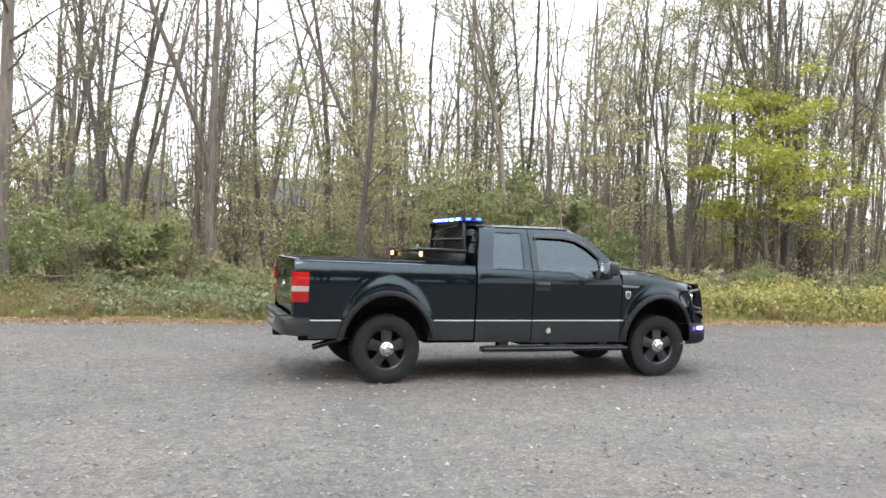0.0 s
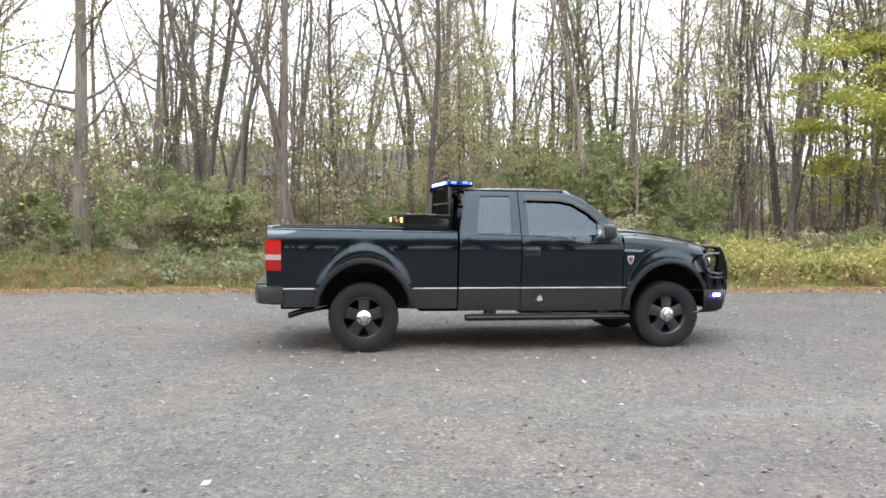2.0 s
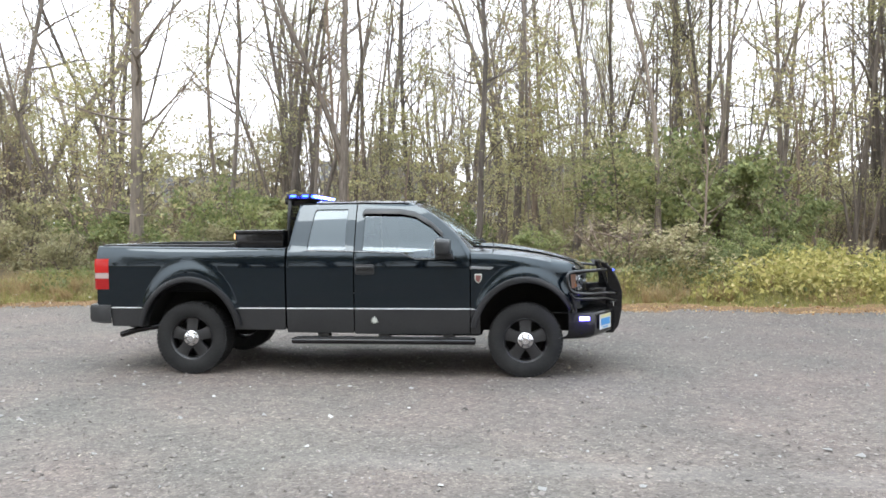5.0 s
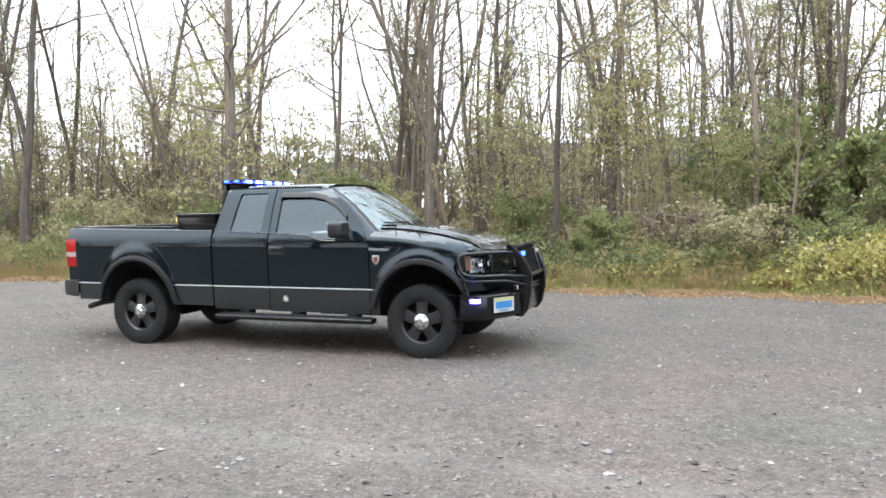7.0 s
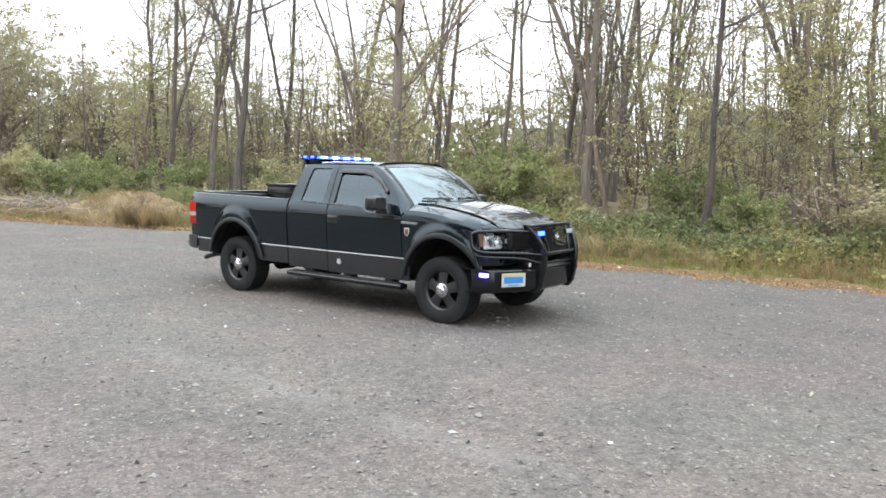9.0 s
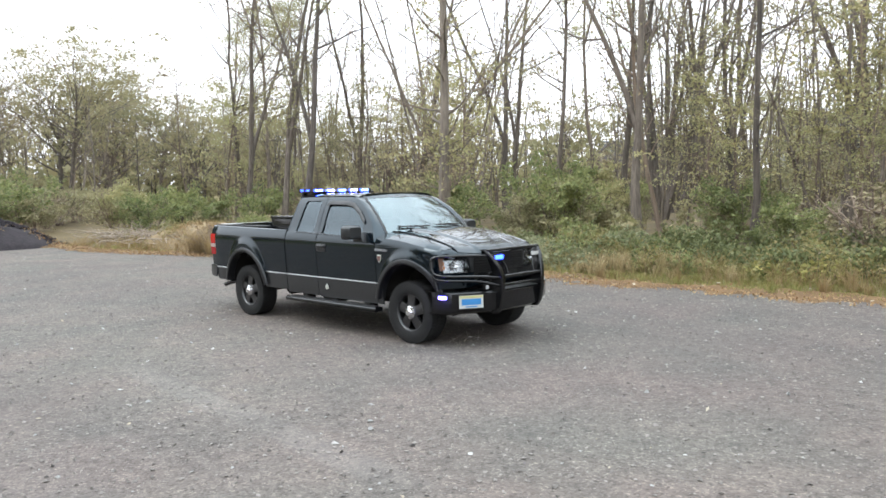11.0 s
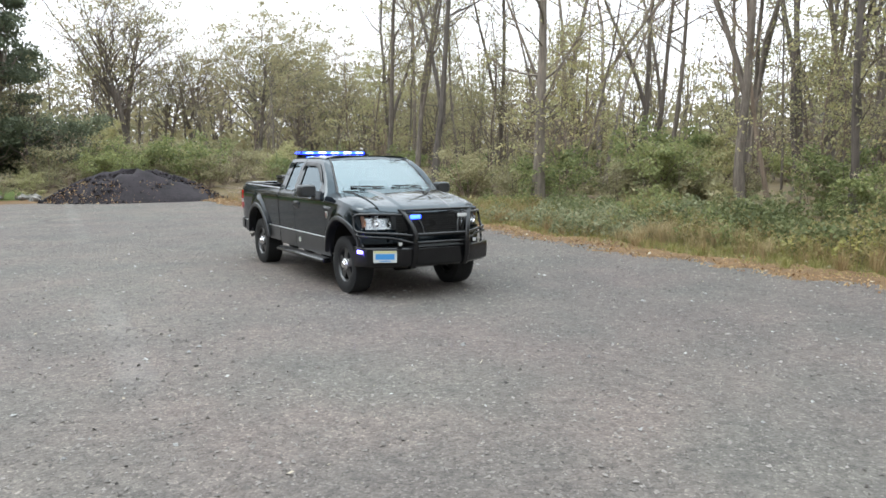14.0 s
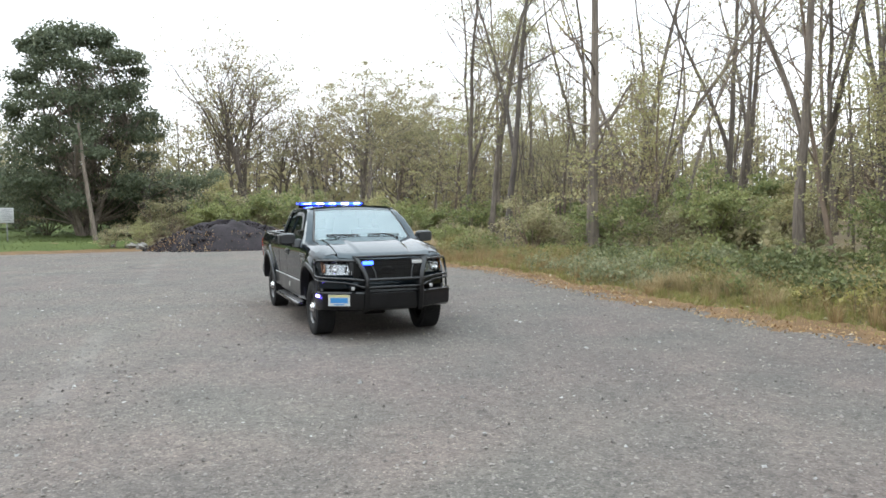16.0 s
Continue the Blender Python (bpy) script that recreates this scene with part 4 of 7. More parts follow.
# ---- the pickup truck ----
# x forward from the rear axle, y to the truck's left, z up from the gravel
truck = tagged(new("pickup_truck"), "black extended-cab pickup truck with grey lower panels and grille guard", "pickup truck")
WB = 3.67
SZ = [0.38, 0.50, 0.72, 0.95, 1.15, 1.27, 1.35, 1.40, 1.55, 1.70, 1.81, 1.90]
SY = [0.925, 0.955, 0.975, 0.992, 1.001, 0.996, 0.972, 0.944, 0.888, 0.828, 0.775, 0.715]


def smooth_interp(z, xs, ys):
    """Cubic through the points, with slopes from their neighbours."""
    i = max(0, min(len(xs) - 2, int(np.searchsorted(xs, z) - 1)))
    h = xs[i + 1] - xs[i]
    t = (z - xs[i]) / h

    def slope(k):
        a, b = max(0, k - 1), min(len(xs) - 1, k + 1)
        return (ys[b] - ys[a]) / (xs[b] - xs[a])
    t = max(-0.2, min(1.2, t))
    return ((2 * t ** 3 - 3 * t ** 2 + 1) * ys[i] + (t ** 3 - 2 * t ** 2 + t) * h * slope(i) + (-2 * t ** 3 + 3 * t ** 2) * ys[i + 1] + (t ** 3 - t ** 2) * h * slope(i + 1))


def half(x, z, swell=True):
    """The body's half width."""
    y = smooth_interp(z, SZ, SY)
    if x > 3.7:
        y -= 0.42 * (x - 3.7) ** 2
    if x < -0.7:
        y -= 0.25 * (x + 0.7) ** 2
    if swell:
        for cx, top in ((0.0, 0.85), (WB, 0.80)):
            r = math.hypot((x - cx) / 0.62, (z - 0.40) / top)
            y += 0.038 * float(1 - sstep(0.86, 1.03, r)) * float(sstep(0.55, 0.8, z))
    return y


def arch(x, cx, a=0.545, b=0.625):
    """The wheel opening's height over x, or 0 outside it."""
    u = (x - cx) / a
    return 0.40 + b * math.sqrt(1 - u * u) if abs(u) < 1 else 0.0


def both(name, make, material, parent=truck, label=""):
    """The same part on the right (-1) and left (+1) side."""
    return [part(name, make(s), material, parent, label) for s in (-1, 1)]


def skin(rows, thick=0.0, inward=None):
    """A bmesh from a grid of points; thick gives it a back."""
    bm = bmesh.new()
    vs = [[bm.verts.new(p) for p in row] for row in rows]
    for r0, r1 in zip(vs, vs[1:]):
        for a, b, c, d in zip(r0, r0[1:], r1[1:], r1):
            if len({a.co.to_tuple(5), b.co.to_tuple(5), c.co.to_tuple(5), d.co.to_tuple(5)}) == 4:
                bm.faces.new((a, b, c, d))
            else:
                pts = []
                for v in (a, b, c, d):
                    if all((v.co - w.co).length > 1e-5 for w in pts):
                        pts.append(v)
                if len(pts) == 3:
                    bm.faces.new(pts)
    bmesh.ops.remove_doubles(bm, verts=bm.verts, dist=1e-5)
    bmesh.ops.recalc_face_normals(bm, faces=bm.faces)
    if thick:
        bmesh.ops.solidify(bm, geom=bm.faces, thickness=thick)
    return bm


def side_panel(s, xs, zb, zt, nz=10, off=0.0, thick=0.02, swell=True):
    """A piece of the body's side between two curves over x."""
    rows = []
    for x in xs:
        lo, hi = zb(x), zt(x)
        rows.append([(x, s * (half(x, lo + (hi - lo) * k / nz, swell) + off), lo + (hi - lo) * k / nz) for k in range(nz + 1)])
    bm = skin(rows)
    back = bmesh.ops.extrude_face_region(bm, geom=bm.faces[:])
    for v in back["geom"]:
        if isinstance(v, bmesh.types.BMVert):
            v.co.y -= s * thick
    return bm


def ribbon(s, outer, inner, k=5, off=0.0, thick=0.025):
    """A closed frame on the body's side between two outlines with as many corners, (x, z)."""
    bm = bmesh.new()

    def run(loop):
        out = []
        for (x0, z0), (x1, z1) in zip(loop, loop[1:] + loop[:1]):
            out += [(x0 + (x1 - x0) * i / k, z0 + (z1 - z0) * i / k) for i in range(k)]
        return out
    a, b = run(outer), run(inner)
    n = len(a)
    rings = []
    for t in (0, 0.25, 0.5, 0.75, 1):
        rings.append([bm.verts.new((p[0] + (q[0] - p[0]) * t, s * (half(p[0] + (q[0] - p[0]) * t, p[1] + (q[1] - p[1]) * t) + off), p[1] + (q[1] - p[1]) * t)) for p, q in zip(a, b)])
    for r0, r1 in zip(rings, rings[1:]):
        for i in range(n):
            bm.faces.new((r0[i], r0[(i + 1) % n], r1[(i + 1) % n], r1[i]))
    back = bmesh.ops.extrude_face_region(bm, geom=bm.faces[:])
    for v in back["geom"]:
        if isinstance(v, bmesh.types.BMVert):
            v.co.y -= s * thick
    return bm


def filled(s, loop, off, thick=0.004, k=6):
    """A pane that fills an outline on the body's side."""
    bm = bmesh.new()
    run = []
    for (x0, z0), (x1, z1) in zip(loop, loop[1:] + loop[:1]):
        run += [(x0 + (x1 - x0) * i / k, z0 + (z1 - z0) * i / k) for i in range(k)]
    f = bm.faces.new([bm.verts.new((x, 0, z)) for x, z in run])
    zs = [z for _, z in run]
    for z in np.linspace(min(zs), max(zs), 9)[1:-1]:
        bmesh.ops.bisect_plane(bm, geom=bm.verts[:] + bm.edges[:] + bm.faces[:], plane_co=(0, 0, z), plane_no=(0, 0, 1))
    for v in bm.verts:
        v.co.y = s * (half(v.co.x, v.co.z, False) + off)
    return bm


def slab(points, axis, lo, hi, bev=0.006):
    """An outline in two axes, drawn out along the third, its edges rounded."""
    bm = bmesh.new()

    def at(a, b, c):
        return {"x": (c, a, b), "y": (a, c, b), "z": (a, b, c)}[axis]
    bot = [bm.verts.new(at(a, b, lo)) for a, b in points]
    top = [bm.verts.new(at(a, b, hi)) for a, b in points]
    n = len(points)
    bm.faces.new(bot), bm.faces.new(top)
    for i in range(n):
        bm.faces.new((bot[i], bot[(i + 1) % n], top[(i + 1) % n], top[i]))
    if bev:
        bmesh.ops.bevel(bm, geom=bm.edges[:], offset=bev, segments=2, affect="EDGES", profile=0.5)
    return bm


def block(x0, x1, y0, y1, z0, z1, bev=0.008):
    return slab([(x0, y0), (x1, y0), (x1, y1), (x0, y1)], "z", z0, z1, bev)


def tubes(lines, r=0.02, k=10):
    g = Geo()
    for pts in lines:
        tube(g, pts, r, k)
    return g


def lathe(profile, centre, n=48, spin=1):
    """Turns (r, y) points round the wheel's axle at centre."""
    bm = bmesh.new()
    rings = [[bm.verts.new((centre[0] + r * math.cos(2 * math.pi * i / n), centre[1] + y * spin, centre[2] + r * math.sin(2 * math.pi * i / n))) for i in range(n)] for r, y in profile]
    for a, b in zip(rings, rings[1:]):
        for i in range(n):
            bm.faces.new((a[i], a[(i + 1) % n], b[(i + 1) % n], b[i]))
    return bm, rings


def linear(a, b, n):
    return [a + (b - a) * i / n for i in range(n + 1)]


STRIPE_Z = 0.735
BED0, BED1, CAB0, MID, DOOR1, NOSE = -1.075, 1.068, 1.088, 1.828, 3.085, 4.20
BELT = 1.25


def bed_top(x):
    return 1.412 - 0.012 * (x + 1.0)


def arch_xs(a, b, cx):
    xs = set(linear(a, b, 26))
    xs |= {cx + 0.545 * math.sin(radians(d)) for d in range(-90, 91, 6)}
    return sorted(x for x in xs if a <= x <= b)


# bed sides, cab sides, fenders: gloss black above the pinstripe
both("bed_side", lambda s: side_panel(s, arch_xs(BED0, BED1, 0.0), lambda x: max(STRIPE_Z, arch(x, 0.0)), lambda x: bed_top(x) - 0.02, 16), PAINT)


def bed_rail(s):
    rows = []
    for x in linear(BED0, BED1, 30):
        z, y = bed_top(x), half(x, bed_top(x) - 0.02)
        rows.append([(x, s * (y + dy), z + dz) for dy, dz in ((0.0, -0.02), (-0.004, -0.006), (-0.018, 0.004), (-0.045, 0.006), (-0.10, 0.004), (-0.135, -0.002), (-0.14, -0.06))])
    return skin(rows)


both("bed_rail", bed_rail, PAINT)
both("rail_cap", lambda s: block(BED0 + 0.05, 0.46, min(s * 0.80, s * 0.90), max(s * 0.80, s * 0.90), 1.412, 1.434, 0.006), PLASTIC, label="black plastic bed rail cap")


def rear_door(s):
    bm = side_panel(s, linear(CAB0, MID - 0.006, 10), lambda x: STRIPE_Z + 0.006, lambda x: BELT, 12)
    outer = [(CAB0, BELT), (CAB0 + 0.012, 1.40), (1.175, 1.80), (1.215, 1.862), (MID - 0.006, 1.872), (MID - 0.006, 1.40), (MID - 0.006, BELT)]
    inner = [(1.315, 1.375), (1.305, 1.395), (1.362, 1.785), (1.385, 1.812), (1.728, 1.815), (1.722, 1.385), (1.71, 1.372)]
    tmp = ribbon(s, outer, inner)
    me = bpy.data.meshes.new("join")
    tmp.to_mesh(me)
    tmp.free()
    bm.from_mesh(me)
    bpy.data.meshes.remove(me)
    return bm


QWIN = [(1.315, 1.375), (1.305, 1.395), (1.362, 1.785), (1.385, 1.812), (1.728, 1.815), (1.722, 1.385), (1.71, 1.372)]
DWIN = [(1.918, 1.365), (1.925, 1.79), (2.30, 1.79), (2.46, 1.762), (2.62, 1.672), (2.76, 1.548), (2.80, 1.285), (2.50, 1.283), (2.34, 1.345)]


def front_door(s):
    bm = side_panel(s, linear(MID + 0.006, DOOR1 - 0.006, 16), lambda x: STRIPE_Z + 0.006, lambda x: BELT, 12)
    outer = [(MID + 0.006, BELT), (MID + 0.006, 1.872), (2.33, 1.868), (2.53, 1.828), (2.74, 1.70), (2.905, 1.545), (DOOR1 - 0.006, BELT), (2.62, BELT), (2.36, BELT)]
    tmp = ribbon(s, outer, DWIN)
    me = bpy.data.meshes.new("join")
    tmp.to_mesh(me)
    tmp.free()
    bm.from_mesh(me)
    bpy.data.meshes.remove(me)
    return bm


rear_doors = both("rear_door", rear_door, PAINT)
front_doors = both("front_door", front_door, PAINT)
for s, rd, fd in ((-1, rear_doors[0], front_doors[0]), (1, rear_doors[1], front_doors[1])):
    part("window", filled(s, QWIN, -0.016), TINT, rd, "dark tinted window pane")
    part("window", filled(s, DWIN, -0.016), TINT, fd, "dark tinted window pane")
    # belt moulding, drip visor, handle
    lower = [(1.30, 1.366), (1.9, 1.352), (2.34, 1.333), (2.50, 1.272), (2.82, 1.272)]
    g = Geo()
    tube(g, [(x, s * (half(x, z) + 0.004), z) for x, z in lower], 0.006, 6)
    put("belt_moulding", g, BELT_METAL, fd, "dull metal belt strip")
    visor = [(1.90, 1.775), (1.93, 1.808), (2.31, 1.803), (2.48, 1.772), (2.65, 1.672), (2.79, 1.545)]
    g = Geo()
    rows = []
    for x, z in visor:
        rows.append([(x, s * (half(x, z + d) + o), z + d) for d, o in ((0.012, 0.012), (-0.012, 0.028), (-0.045, 0.022))])
    part("rain_visor", skin(rows, 0.003), PLASTIC, fd, "smoked plastic window visor")
    hb = slab([(1.86, 1.105), (2.04, 1.105), (2.055, 1.12), (2.055, 1.20), (2.04, 1.215), (1.86, 1.215), (1.845, 1.20), (1.845, 1.12)], "y", min(s * 0.99, s * 1.009), max(s * 0.99, s * 1.009), 0.004)
    handle = part("door_handle", hb, CLAD, fd, "dark grey door handle")
    part("grip", block(1.862, 2.038, min(s * 1.0, s * 1.036), max(s * 1.0, s * 1.036), 1.163, 1.198, 0.01), CLAD, handle)
    part("pocket", block(1.872, 2.028, min(s * 1.0, s * 1.0105), max(s * 1.0, s * 1.0105), 1.12, 1.160, 0.0), PLASTIC, handle)
    part("lock", block(1.94, 1.965, min(s * 1.0, s * 1.008), max(s * 1.0, s * 1.008), 1.12, 1.145, 0.004), PLASTIC, handle)

HX = [3.12, 3.35, 3.6, 3.85, 4.05, 4.20, 4.32, 4.38]
HZ = [1.400, 1.392, 1.366, 1.325, 1.278, 1.232, 1.186, 1.150]


def hood_z(x):
    return smooth_interp(x, HX, HZ)


def fender(s):
    rows = []
    for x in arch_xs(DOOR1 + 0.006, NOSE, WB):
        zt = hood_z(x) - 0.01
        zb = max(STRIPE_Z, arch(x, WB))
        if x > 4.1:
            zb = max(zb, 0.735 + (x - 4.1) * 1.5)
        yo = half(x, zt - 0.14)
        top = [(0.705, zt), (0.79, zt - 0.004), (min(0.86, yo - 0.05), zt - 0.02), (yo - 0.03, zt - 0.06), (yo - 0.008, zt - 0.10)]
        rows.append([(x, s * y, z) for y, z in top] + [(x, s * half(x, zt - 0.14 + (zb - zt + 0.14) * k / 10), zt - 0.14 + (zb - zt + 0.14) * k / 10) for k in range(11)])
    return skin(rows, 0.012)


fenders = both("front_fender", fender, PAINT)


def hood():
    rows = []
    for i in range(29):
        t = i / 28
        row = []
        for j in range(65):
            y = -0.70 + 1.40 * j / 64
            u = abs(y) / 0.70
            x0, x1 = 3.25 - 0.16 * u * u, 4.385 - 0.10 * u * u
            x = x0 + (x1 - x0) * t
            crease = 0.60 - 0.10 * t
            dome = (0.026 * float(1 - sstep(crease, crease + 0.07, u)) + 0.008 * float(sstep(0.80, 0.97, u))) * (1 - 0.55 * t)
            row.append((x, y, hood_z(x) + dome + 0.012 * (1 - u * u) - (0.03 * float(sstep(0.93, 1.0, t)))))
        rows.append(row)
    return skin(rows, 0.012)


part("hood", hood(), PAINT, truck)

# grey lower panels with a silver pinstripe above them
def low_panel(s, x0, x1, zb=0.50):
    return side_panel(s, linear(x0, x1, 8), lambda x: zb, lambda x: STRIPE_Z - 0.006, 6, 0.004, 0.02, False)


for name, x0, x1, zb in (("lower_bed_panel", -0.905, -0.50, 0.53), ("lower_bed_panel", 0.50, BED1, 0.50), ("lower_door_panel", CAB0, MID - 0.006, 0.47), ("lower_door_panel", MID + 0.006, DOOR1 - 0.006, 0.46), ("lower_fender_panel", DOOR1 + 0.006, 3.19, 0.46)):
    for s in (-1, 1):
        p = part(name, low_panel(s, x0, x1, zb), CLAD, truck, "dark grey lower body panel")
        part("pinstripe", side_panel(s, linear(x0, x1, 4), lambda x: STRIPE_Z - 0.004, lambda x: STRIPE_Z + 0.008, 1, 0.007, 0.01, False), STRIPE, p, "silver pinstripe")


def flare(s, cx, xa=-0.62, xb=0.62):
    rows = []
    for d in range(12, 169, 4):
        a = radians(d)
        c, q = math.cos(a), math.sin(a)
        row = []
        for t, o in ((0.0, -0.10), (0.0, 0.022), (0.14, 0.034), (0.5, 0.036), (0.88, 0.026), (1.0, 0.002)):
            ra, rb = 0.532 + 0.066 * t, 0.620 + 0.070 * t
            x = cx + ra * c
            z = 0.40 + rb * q if q > 0 else 0.40 + 0.30 * q
            row.append((x, s * (half(min(x, 4.19), max(0.45, z), False) + o + (0.03 if z > 0.5 else 0.03 * max(0, (z - 0.3) / 0.2))), z + 0.0))
        rows.append(row)
    return skin(rows, 0.006)


for cx in (0.0, WB):
    both("fender_flare", lambda s: flare(s, cx), FLARE, label="dark grey wheel arch flare")

# roof, windscreen, pillars, cab back
def roof():
    rows = []
    for x in linear(1.20, 2.46, 18):
        e = (x - 1.20) / 1.26
        drop = 0.030 * (1 - math.sin(min(1, e * 5) * math.pi / 2)) + 0.10 * max(0, x - 2.2) ** 2
        row = []
        for j in range(25):
            y = -0.735 + 1.47 * j / 24
            u = abs(y) / 0.735
            row.append((x + 0.07 * (1 - u * u) * max(0, (e - 0.6) / 0.4), y, 1.925 - drop - 0.012 * u * u - 0.045 * u ** 8))
        rows.append(row)
    return skin(rows, 0.02)


part("roof", roof(), PAINT, truck)


def screen_point(v, w, pad=0.0):
    """v from -1 to 1 across, w from 0 at the top to 1 at the cowl."""
    top = (2.475 + 0.075 * (1 - v * v), 0.655 * v, 1.892 - 0.02 * v * v)
    low = (3.09 + 0.15 * (1 - v * v), 0.815 * v, 1.388 - 0.004 * v * v)
    bow = 0.025 * math.sin(math.pi * w)
    return (top[0] + (low[0] - top[0]) * w + bow * 0.6, top[1] + (low[1] - top[1]) * w, top[2] + (low[2] - top[2]) * w + bow)


part("windscreen", skin([[screen_point(-0.985 + 1.97 * j / 24, 0.10 + 0.90 * i / 14) for j in range(25)] for i in range(15)]), SCREEN, truck, "clear raked windscreen")
part("screen_header", skin([[screen_point(-0.985 + 1.97 * j / 24, w) for j in range(25)] for w in (-0.02, 0.02, 0.06, 0.098)], 0.012), PAINT, truck)


def pillar(s):
    door = [(2.33, 1.868), (2.53, 1.828), (2.74, 1.70), (2.905, 1.545), (3.075, 1.27)]
    rows = []
    for i in range(21):
        t = i / 20
        k = min(3, int(t * 4))
        f = t * 4 - k
        x, z = door[k][0] + (door[k + 1][0] - door[k][0]) * f, door[k][1] + (door[k + 1][1] - door[k][1]) * f
        a = np.array((x, s * half(x, z), z))
        b = np.array(screen_point(s, max(0.0, min(1.0, t * 1.02))))
        mid = (a + b) / 2 + np.array((0.012, s * 0.014, 0.012))
        rows.append([tuple(a), tuple((a + mid) / 2 + np.array((0.002, s * 0.004, 0.002))), tuple(mid), tuple(b)])
    return skin(rows, 0.01)


both("windscreen_pillar", pillar, PAINT)
both("roof_rail", lambda s: skin([[(x, s * half(x, 1.868), 1.868), (x, s * 0.745, 1.885), (x, s * 0.728, 1.878)] for x in linear(1.21, 2.40, 12)], 0.008), PAINT)
both("screen_trim", lambda s: skin([[screen_point(s * 0.99, w), tuple(np.array(screen_point(s * 0.955, w)) + np.array((0.004, 0, 0.004)))] for w in linear(0, 1, 10)], 0.004), PLASTIC)


def cab_back(s=1):
    rows = []
    for z in linear(0.50, 1.86, 14):
        x = CAB0 + 0.004 + (max(0, z - 1.38) * 0.17)
        row = [(x + 0.03 * abs(t) ** 6, half(1.1, z) * t, z) for t in linear(-1, 1, 14)]
        rows.append(row)
    return skin(rows, 0.02)


back = part("cab_back", cab_back(), PAINT, truck)
part("rear_window", slab([(-0.55, 1.45), (0.55, 1.45), (0.52, 1.79), (-0.52, 1.79)], "x", 1.085, 1.092, 0.002), DARK_GLASS, back, "dark rear window")

# cowl, wipers, dash, seats, wheel
part("cowl", skin([[tuple(np.array(screen_point(v, 1.0)) + np.array((dx, 0, dz))) for dx, dz in ((0.0, 0.004), (0.05, 0.0), (0.11, -0.012), (0.20, -0.03))] for v in linear(-0.97, 0.97, 16)], 0.008), PLASTIC, truck)
for y0, y1 in ((-0.60, -0.08), (0.06, 0.60)):
    w = part("wiper", block(3.20, 3.225, y0 + 0.46, y0 + 0.50, 1.405, 1.425, 0.004), PLASTIC, truck)
    put("wiper_blade", tube(Geo(), [tuple(np.array(screen_point(y / 0.8, 0.90 + 0.03 * (y - y0))) + np.array((0.015, 0, 0.018))) for y in linear(y0, y1, 6)], 0.012, 6), PLASTIC, w)
    put("wiper_arm", tube(Geo(), [(3.21, y0 + 0.48, 1.42)] + [tuple(np.array(screen_point((y0 + 0.25 + 0.1 * (1 - t)) / 0.8, 0.97 - 0.06 * t)) + np.array((0.018, 0, 0.035))) for t in (0.3, 1.0)], 0.008, 6), PLASTIC, w)
part("dashboard", skin([[(x, y, z) for x, z in ((3.05, 1.33), (2.85, 1.345), (2.62, 1.30), (2.55, 1.20), (2.60, 0.95))] for y in linear(-0.84, 0.84, 8)], 0.02), PLASTIC, truck)
for y in (-0.42, 0.42):
    seat = part("seat", block(1.95, 2.45, y - 0.27, y + 0.27, 0.85, 1.02, 0.05), SEAT, truck)
    part("seat_back", slab([(1.95, 0.95), (1.82, 1.52), (1.70, 1.50), (1.80, 0.92)], "y", y - 0.26, y + 0.26, 0.04), SEAT, seat)
    part("headrest", block(1.70, 1.80, y - 0.13, y + 0.13, 1.53, 1.72, 0.035), SEAT, seat)
ring = [(2.50 + 0.06 * math.sin(a), 0.42 + 0.185 * math.cos(a), 1.24 + 0.17 * math.sin(a)) for a in linear(0, 2 * math.pi, 28)]
put("steering_wheel", tube(tube(Geo(), ring, 0.014, 8, False), [(2.80, 0.42, 1.15), (2.50, 0.42, 1.24)], 0.03, 8), PLASTIC, truck)
part("cab_floor", block(1.12, 3.05, -0.9, 0.9, 0.55, 0.62, 0.01), UNDER, truck)
part("firewall", block(3.05, 3.10, -0.86, 0.86, 0.55, 1.34, 0.01), UNDER, truck)

# bed: floor, inner walls, front wall, tailgate
part("bed_floor", block(BED0 + 0.06, BED1, -0.80, 0.80, 0.90, 0.95, 0.01), LINER, truck)
both("bed_inner_wall", lambda s: block(BED0 + 0.06, BED1 - 0.02, min(s * 0.80, s * 0.83), max(s * 0.80, s * 0.83), 0.93, 1.39, 0.008), LINER)
part("bed_front_wall", block(BED1 - 0.06, BED1 - 0.005, -0.90, 0.90, 0.62, 1.40, 0.01), LINER, truck)


def tailgate():
    rows = []
    for z, dx in ((0.80, 0.012), (0.83, 0.0), (0.95, -0.004), (1.12, -0.006), (1.30, -0.002), (1.385, -0.010), (1.412, -0.004), (1.424, 0.02), (1.424, 0.07), (1.38, 0.075), (0.80, 0.075)):
        rows.append([(BED0 - 0.01 + dx, 0.775 * t, z) for t in linear(-1, 1, 10)])
    return skin(rows, 0.0)


gate = part("tailgate", tailgate(), PAINT, truck)
part("gate_handle", block(-1.112, -1.085, -0.11, 0.11, 1.20, 1.29, 0.012), PLASTIC, gate)
part("gate_cap", block(-1.09, -1.00, -0.77, 0.77, 1.424, 1.432, 0.003), CHROME, gate, "pale chrome tailgate top edge")
oval = [(0.115 * math.cos(a) , 1.10 + 0.048 * math.sin(a)) for a in linear(0, 2 * math.pi, 24)[:-1]]
part("emblem", slab(oval, "x", -1.10, -1.088, 0.003), CHROME, gate, "plain oval chrome emblem")


